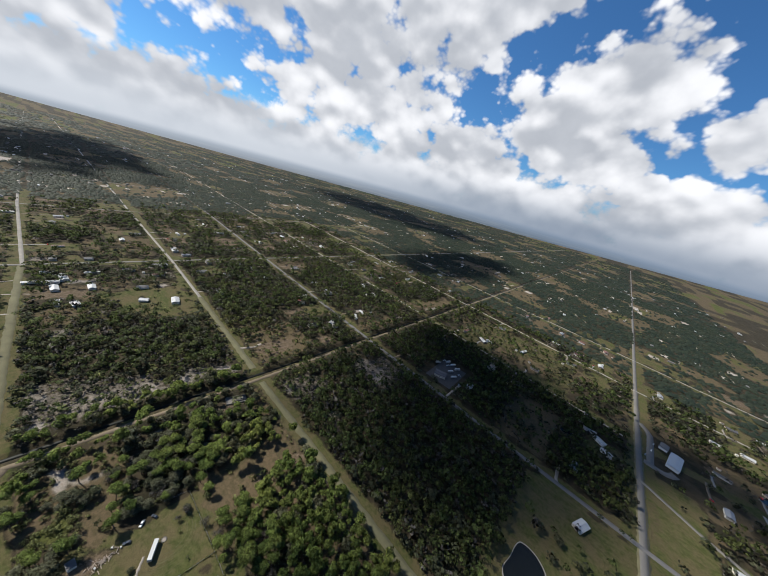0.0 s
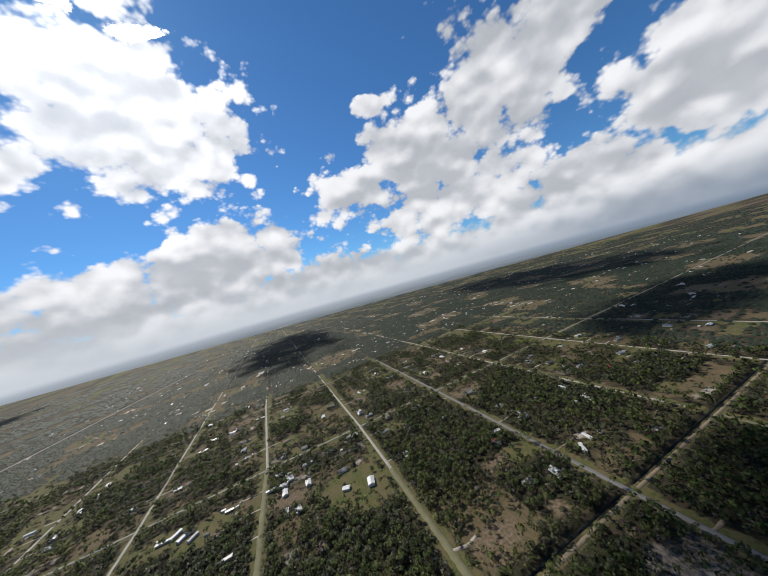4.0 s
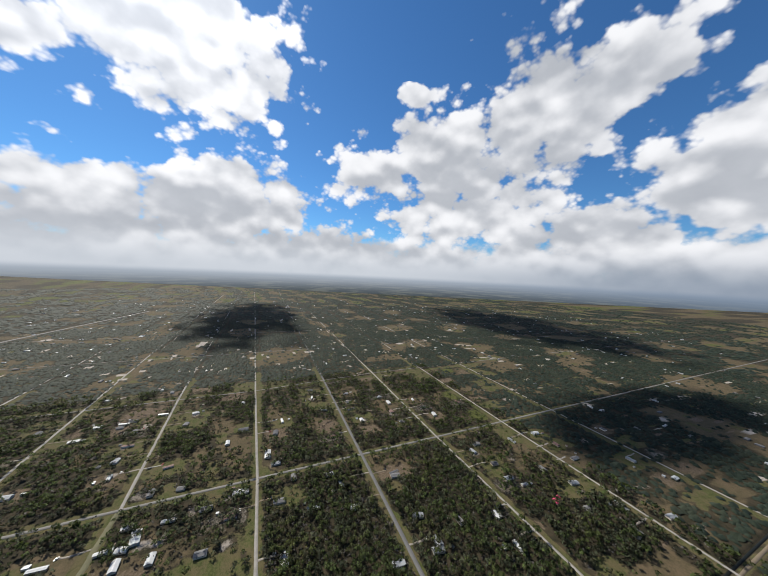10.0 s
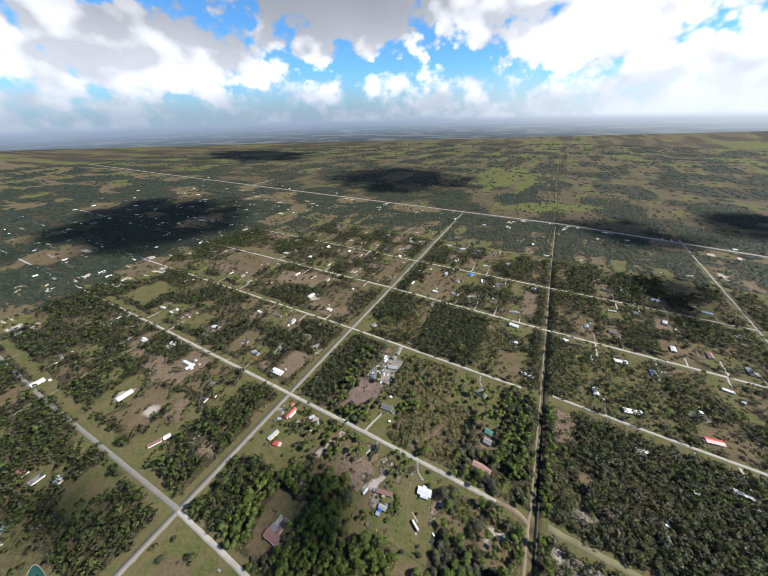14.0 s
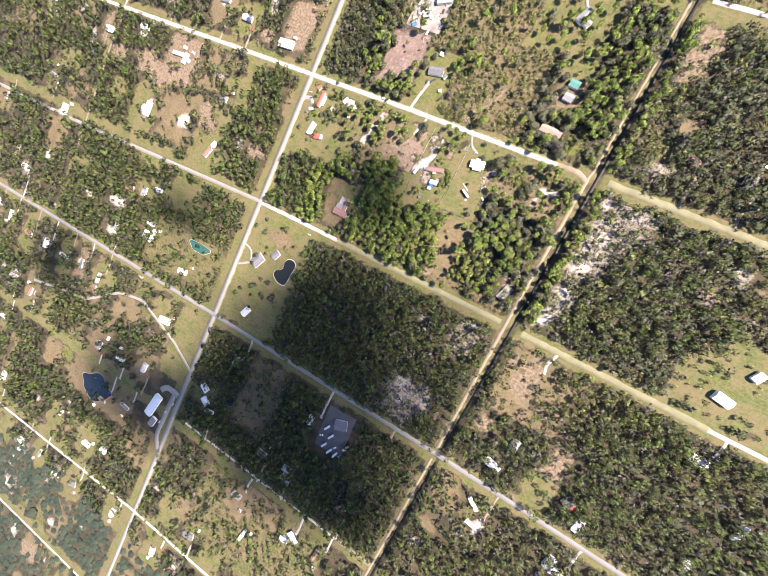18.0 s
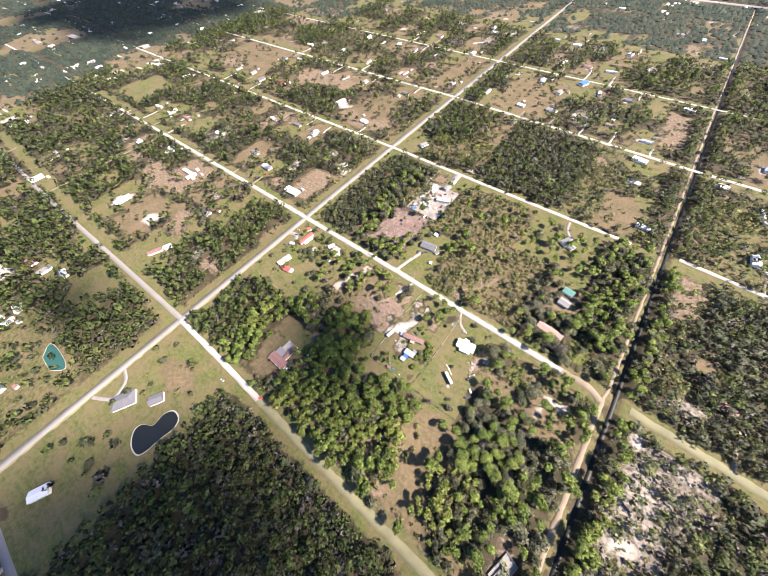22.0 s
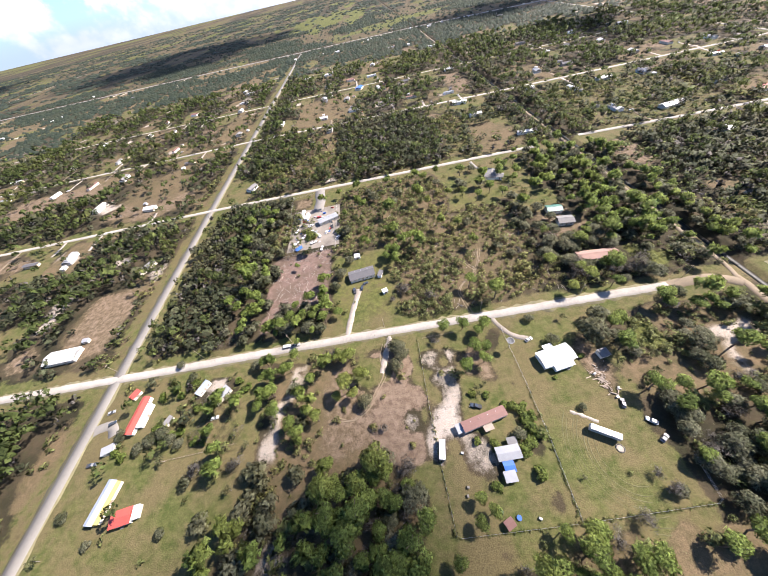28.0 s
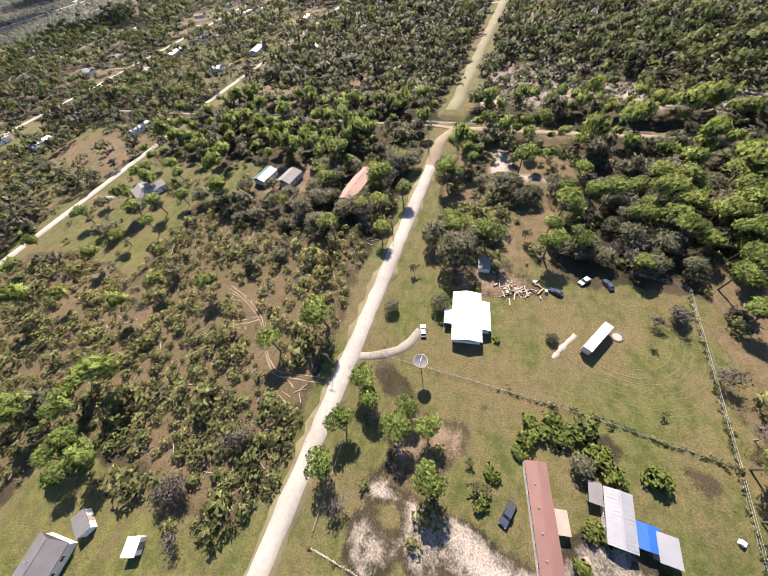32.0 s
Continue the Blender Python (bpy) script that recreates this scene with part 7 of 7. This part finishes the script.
# ---- scrap, logs and small things ----
scrap_rng = np.random.default_rng(12)
heap = Shape()
for k in range(70):
    a, d = scrap_rng.uniform(0, 6.28), abs(scrap_rng.normal(0, 3.4))
    heap.box(math.cos(a) * d * 0.7, math.sin(a) * d * 1.5, scrap_rng.uniform(0, 0.3), scrap_rng.uniform(0.4, 3.4), scrap_rng.uniform(0.1, 0.5), scrap_rng.uniform(0.08, 0.5), scrap_rng.uniform(0, 3.14))
alone("scrap_heap", heap, OLD_WOOD, "heap of grey planks and scrap on bare soil", "scrap", pose(-108.5, 158, 0), kind="stuff")
for x, y, m, label in ((-110.5, 161.5, WHITE_METAL, "white household appliance on the lawn"), (-107, 149, CAR_GREY, "grey drum on bare soil"), (-104, 153, WHITE_METAL, "pale box among scrap"), (-162, 109, WHITE_METAL, "white crate on the grass"), (-186, 135, WHITE_METAL, "white cart on the sandy yard"), (-188, 119, CONCRETE, "grey blocks on the worn grass"),
                       (-170, 110, BLUE_TARP, "blue plastic pool in the garden"), (-176.5, 112.5, GREEN_ROOF, "green paddling pool near the fence"), (-187, 122, CONCRETE, "concrete blocks in the yard"), (-176, 138, OLD_WOOD, "old wooden cabinet by the shack"), (-160.5, 131, CAR_GREY, "grey engine hoist by the shack")):
    s = Shape().tube((0, 0, 0), (0, 0, 0.7), 0.9, 1.0, 12) if "pool" in label else Shape().box(0, 0, 0, 1.2, 0.9, 0.9, taper=0.94).box(0, 0, 0.9, 1.0, 0.7, 0.08)
    alone("paddling_pool" if "pool" in label else "yard_box", s, m, label, "pool" if "pool" in label else "box", pose(x, y, 0, 0, 0, scrap_rng.uniform(0, 180)))
table = thing("picnic_shelter", "small brown roofed shelter near the fence", "shelter", pose(-174.5, 108.6, 0, 0, 0, 24))
part("roof", Shape().gable(3.4, 2.8, 1.9, 0.6, 0.3), BROWN_ROOF, table)
for u in (-1.4, 1.4):
    for v in (-1.1, 1.1):
        part("post", Shape().box(u, v, 0, 0.12, 0.12, 1.9), OLD_WOOD, table)
part("table_top", Shape().box(0, 0, 0.7, 2.0, 0.9, 0.06), OLD_WOOD, table)
part("table_leg", Shape().box(0, 0, 0, 0.2, 0.6, 0.7), OLD_WOOD, table)
pit = thing("fire_pit", "ash ring with rubble beside the box trailer", "fire pit", pose(-118.5, 128.5, 0))
for k in range(18):
    a = k * 0.35
    part("stone", Shape().box(math.cos(a) * 1.6, math.sin(a) * 1.6, 0, 0.5, 0.4, 0.35, a, 0.7), CONCRETE, pit)
part("ash", Shape().tube((0, 0, 0.0), (0, 0, 0.14), 1.5, 1.3, 14), SAND, pit)

logs = Shape()
log_rng = np.random.default_rng(19)
for k in range(950):
    x, y = (log_rng.uniform(-302, -250), log_rng.uniform(222, 302)) if k < 200 else (log_rng.uniform(-300, -96), log_rng.uniform(214, 400))
    here = cover_at(np.array([x]), np.array([y]))
    if here["mulch"][0] < 0.3 and here["shrub"][0] < 0.6:
        continue
    a, ln = log_rng.uniform(0, 3.14), log_rng.uniform(1.2, 5.5)
    logs.tube((x, y, 0.12), (x + math.cos(a) * ln, y + math.sin(a) * ln, 0.2), 0.13, 0.07, 5)
alone("fallen_trunks", logs, PALE_WOOD, "bleached fallen trunks scattered over scrub and clearing", "logs", kind="stuff")

# ---- trees that stand singly in gardens ----
def grove(kind, rows):
    for x, y, s in rows:
        tree(kind, x, y, s)


grove(0, ((-156, 197, 0.95), (-168, 200, 0.9), (-179, 201, 0.85), (-165, 185, 0.9), (-162, 177, 0.8), (-173, 173, 1.0), (-160, 194, 0.8), (-159, 184, 0.7), (-200, 276, 1.05), (-205, 278, 0.9), (-208, 272, 0.8)))
grove(0, ((-184, 118, 0.62), (-185, 109.5, 0.66), (-179, 113, 0.6)))
grove(0, ((-255, 235, 1.0), (-255, 223, 0.9), (-257, 242, 0.8), (-262, 226, 0.9), (-279, 229, 0.9), (-245, 226, 0.7), (-238, 192, 0.9), (-245, 193, 0.8), (-232, 180, 0.8), (-284, 176, 1.0), (-290, 195, 0.9), (-272, 198, 0.8), (-273, 209, 0.5)))
grove(1, ((-209, 193.5, 1.2), (-211, 182, 0.9), (-237, 278, 0.9), (-265, 218, 1.3), (-280, 220, 1.2)))
grove(0, ((-283, 176, 1.0), (-279, 167, 1.05), (-270, 158, 0.95), (-256, 159, 0.8), (-241, 190, 0.8), (-230, 179, 0.85), (-236, 169, 0.7), (-260, 180, 0.8), (-275, 190, 0.9), (-288, 186, 0.9), (-290, 170, 0.8)))
grove(0, ((-120, 380, 1.0), (-110, 350, 1.0), (-128, 340, 0.9), (-104, 338, 1.1), (-95, 330, 0.9), (-80, 345, 1.0), (-72, 362, 0.9), (-66, 380, 1.0), (-118, 330, 1.0)))
grove(1, ((-122, 183, 0.75), (-128, 199, 0.6), (-102, 182, 2.1), (-93, 192, 1.5), (-92, 176, 1.3), (-125, 147, 0.35), (-107, 112, 0.6), (-158, 139.5, 0.6)))
grove(3, ((-153, 147, 1.2), (-152, 142, 1.2), (-156, 152, 1.0), (-154, 136, 1.1), (-150, 146, 1.0), (-151.5, 151, 0.9), (-160, 153, 0.7), (-156.3, 123, 1.4), (-149, 137, 1.3), (-157, 134, 1.1), (-158, 139, 1.0), (-170.5, 136.4, 0.9), (-173.8, 160.5, 0.7), (-167, 159, 0.7), (-158, 131, 0.8), (-175, 121, 0.8), (-112, 172, 0.6), (-130, 163, 0.5), (-178, 139, 0.7)))
grove(3, ((-352, 168, 1.1), (-348, 163, 1.2), (-342, 162, 1.2), (-336, 164, 1.0), (-330, 176, 1.0), (-356, 186, 1.2), (-350, 190, 1.3), (-344, 186, 1.1), (-338, 192, 1.2), (-372, 158, 1.0), (-366, 155, 1.2), (-359, 157, 1.1), (-308, 190, 1.2), (-302, 184, 1.1), (-326, 158, 0.9), (-320, 157, 0.9)))
grove(4, ((-340, 150, 1.0), (-298, 133, 1.0), (-288, 128, 1.1), (-284, 133, 0.9), (-294, 152, 0.8), (-386, 116, 0.9), (-352, 104, 1.0), (-171, 163, 0.6), (-170.5, 160, 0.5), (-166, 165, 0.45), (-206, 262, 0.6), (-204, 226, 0.5), (-139, 120, 0.4), (-110, 196, 0.8), (-84, 158, 0.9), (-80, 166, 1.0), (-89, 148, 0.9)))
grove(1, ((-353, 207, 0.6), (-298, 197, 0.8), (-340, 196, 0.7), (-352, 161, 0.8), (-346, 164, 0.9), (-340, 160, 0.8), (-358, 158, 0.7), (-328, 120, 0.5), (-364, 119, 0.45), (-384, 131, 0.55), (-372, 166, 0.7), (-334, 158, 0.6), (-207, 188, 1.0), (-244, 264, 1.1), (-248, 252, 0.9)))
grove(1, ((-78, 230, 1.2), (-84, 236, 1.1), (-76, 250, 1.2), (-62, 252, 1.1), (-52, 246, 1.2), (-56, 230, 0.9), (-74, 286, 1.0), (-78, 300, 1.1), (-56, 304, 0.9), (-80, 270, 1.1), (-366, -30, 1.0), (-372, -12, 0.7), (-330, -120, 1.0)))
grove(2, ((-125, 105, 0.9), (-108.7, 113.5, 0.8), (-197, 237, 0.9), (-201, 241, 0.8), (-317, 143, 1.1), (-297, 144, 1.1), (-111, 118, 0.6), (-214, 196, 0.8), (-186, 194, 0.7), (-208, 232, 0.6), (-222, 150, 0.6)))

# ---- cloud sheets out of view overhead, added to shade the land ----
def cloud_stuff():
    m = bpy.data.materials.new("cloud")
    m.use_nodes = True
    n = Nodes(m.node_tree)
    out, thin, clear, both = (n.add("ShaderNode" + k) for k in ("OutputMaterial", "BsdfTranslucent", "BsdfTransparent", "MixShader"))
    white, body = n.add("ShaderNodeBsdfDiffuse"), n.add("ShaderNodeMixShader")
    where = n.add("ShaderNodeTexCoord").outputs["Object"]
    out_from = n.vmath("LENGTH", n.vmath("MULTIPLY", where, (1, 1, 0)))
    world_at = n.add("ShaderNodeNewGeometry").outputs["Position"]
    rough = n.math("MULTIPLY", n.math("SUBTRACT", n.noise(world_at, 0.007, 7.0, 0.6), 0.5), 1.5)
    n.put(both, 0, n.math("MULTIPLY", n.step(n.math("ADD", n.math("SUBTRACT", 0.82, out_from), rough), 0.0, 0.26), 0.93))
    n.put(thin, "Color", (0.93, 0.94, 0.96, 1))
    n.put(white, "Color", (0.93, 0.94, 0.96, 1))
    n.put(body, 0, 0.12)
    n.tree.links.new(thin.outputs[0], body.inputs[1])
    n.tree.links.new(white.outputs[0], body.inputs[2])
    n.tree.links.new(clear.outputs[0], both.inputs[1])
    n.tree.links.new(body.outputs[0], both.inputs[2])
    n.tree.links.new(both.outputs[0], out.inputs[0])
    return m


CLOUD = cloud_stuff()
# Past the camera's clip distance: the sheets stay unseen and only cast shade.
CLOUD_HEIGHT = 5600.0
for x, y, rx, ry in ((-185, -165, 239, 233), (-205, -330, 270, 151), (-470, -400, 175, 115), (-525, -58, 85, 46), (-745, -250, 100, 113), (-230, 92, 95, 82), (280, -1060, 277, 592), (1600, -2000, 1323, 705),
                     (2200, 80, 1197, 504), (-1780, 660, 655, 567), (-1060, 2050, 756, 604), (280, 1400, 350, 220), (830, 1700, 428, 327), (290, 910, 119, 176), (-3400, 2700, 1260, 630), (2900, 2600, 1134, 504)):
    g = 28
    u, v = np.meshgrid(np.linspace(-1.2, 1.2, g), np.linspace(-1.2, 1.2, g))
    u, v = u.ravel(), v.ravel()
    lump = 0.10 * (waves(u * 300, v * 300, 180, int(rx)) - 0.5) + 0.12 * np.clip(1 - u * u - v * v, 0, 1)
    idx = np.arange(g * g).reshape(g, g)
    me = mesh_of("cloud", np.stack([u, v, lump], -1), np.stack([idx[:-1, :-1], idx[:-1, 1:], idx[1:, 1:], idx[1:, :-1]], -1).reshape(-1, 4), smooth=True)
    me.materials.append(CLOUD)
    off = TO_SUN * (CLOUD_HEIGHT / TO_SUN.z)
    ob = tagged(new("cloud", me), "unseen cloud sheet that shades the land below", "cloud", kind="structure")
    ob.matrix_basis = Matrix.Translation((x + off.x, y + off.y, CLOUD_HEIGHT)) @ Matrix.Diagonal((rx, ry, 220, 1))
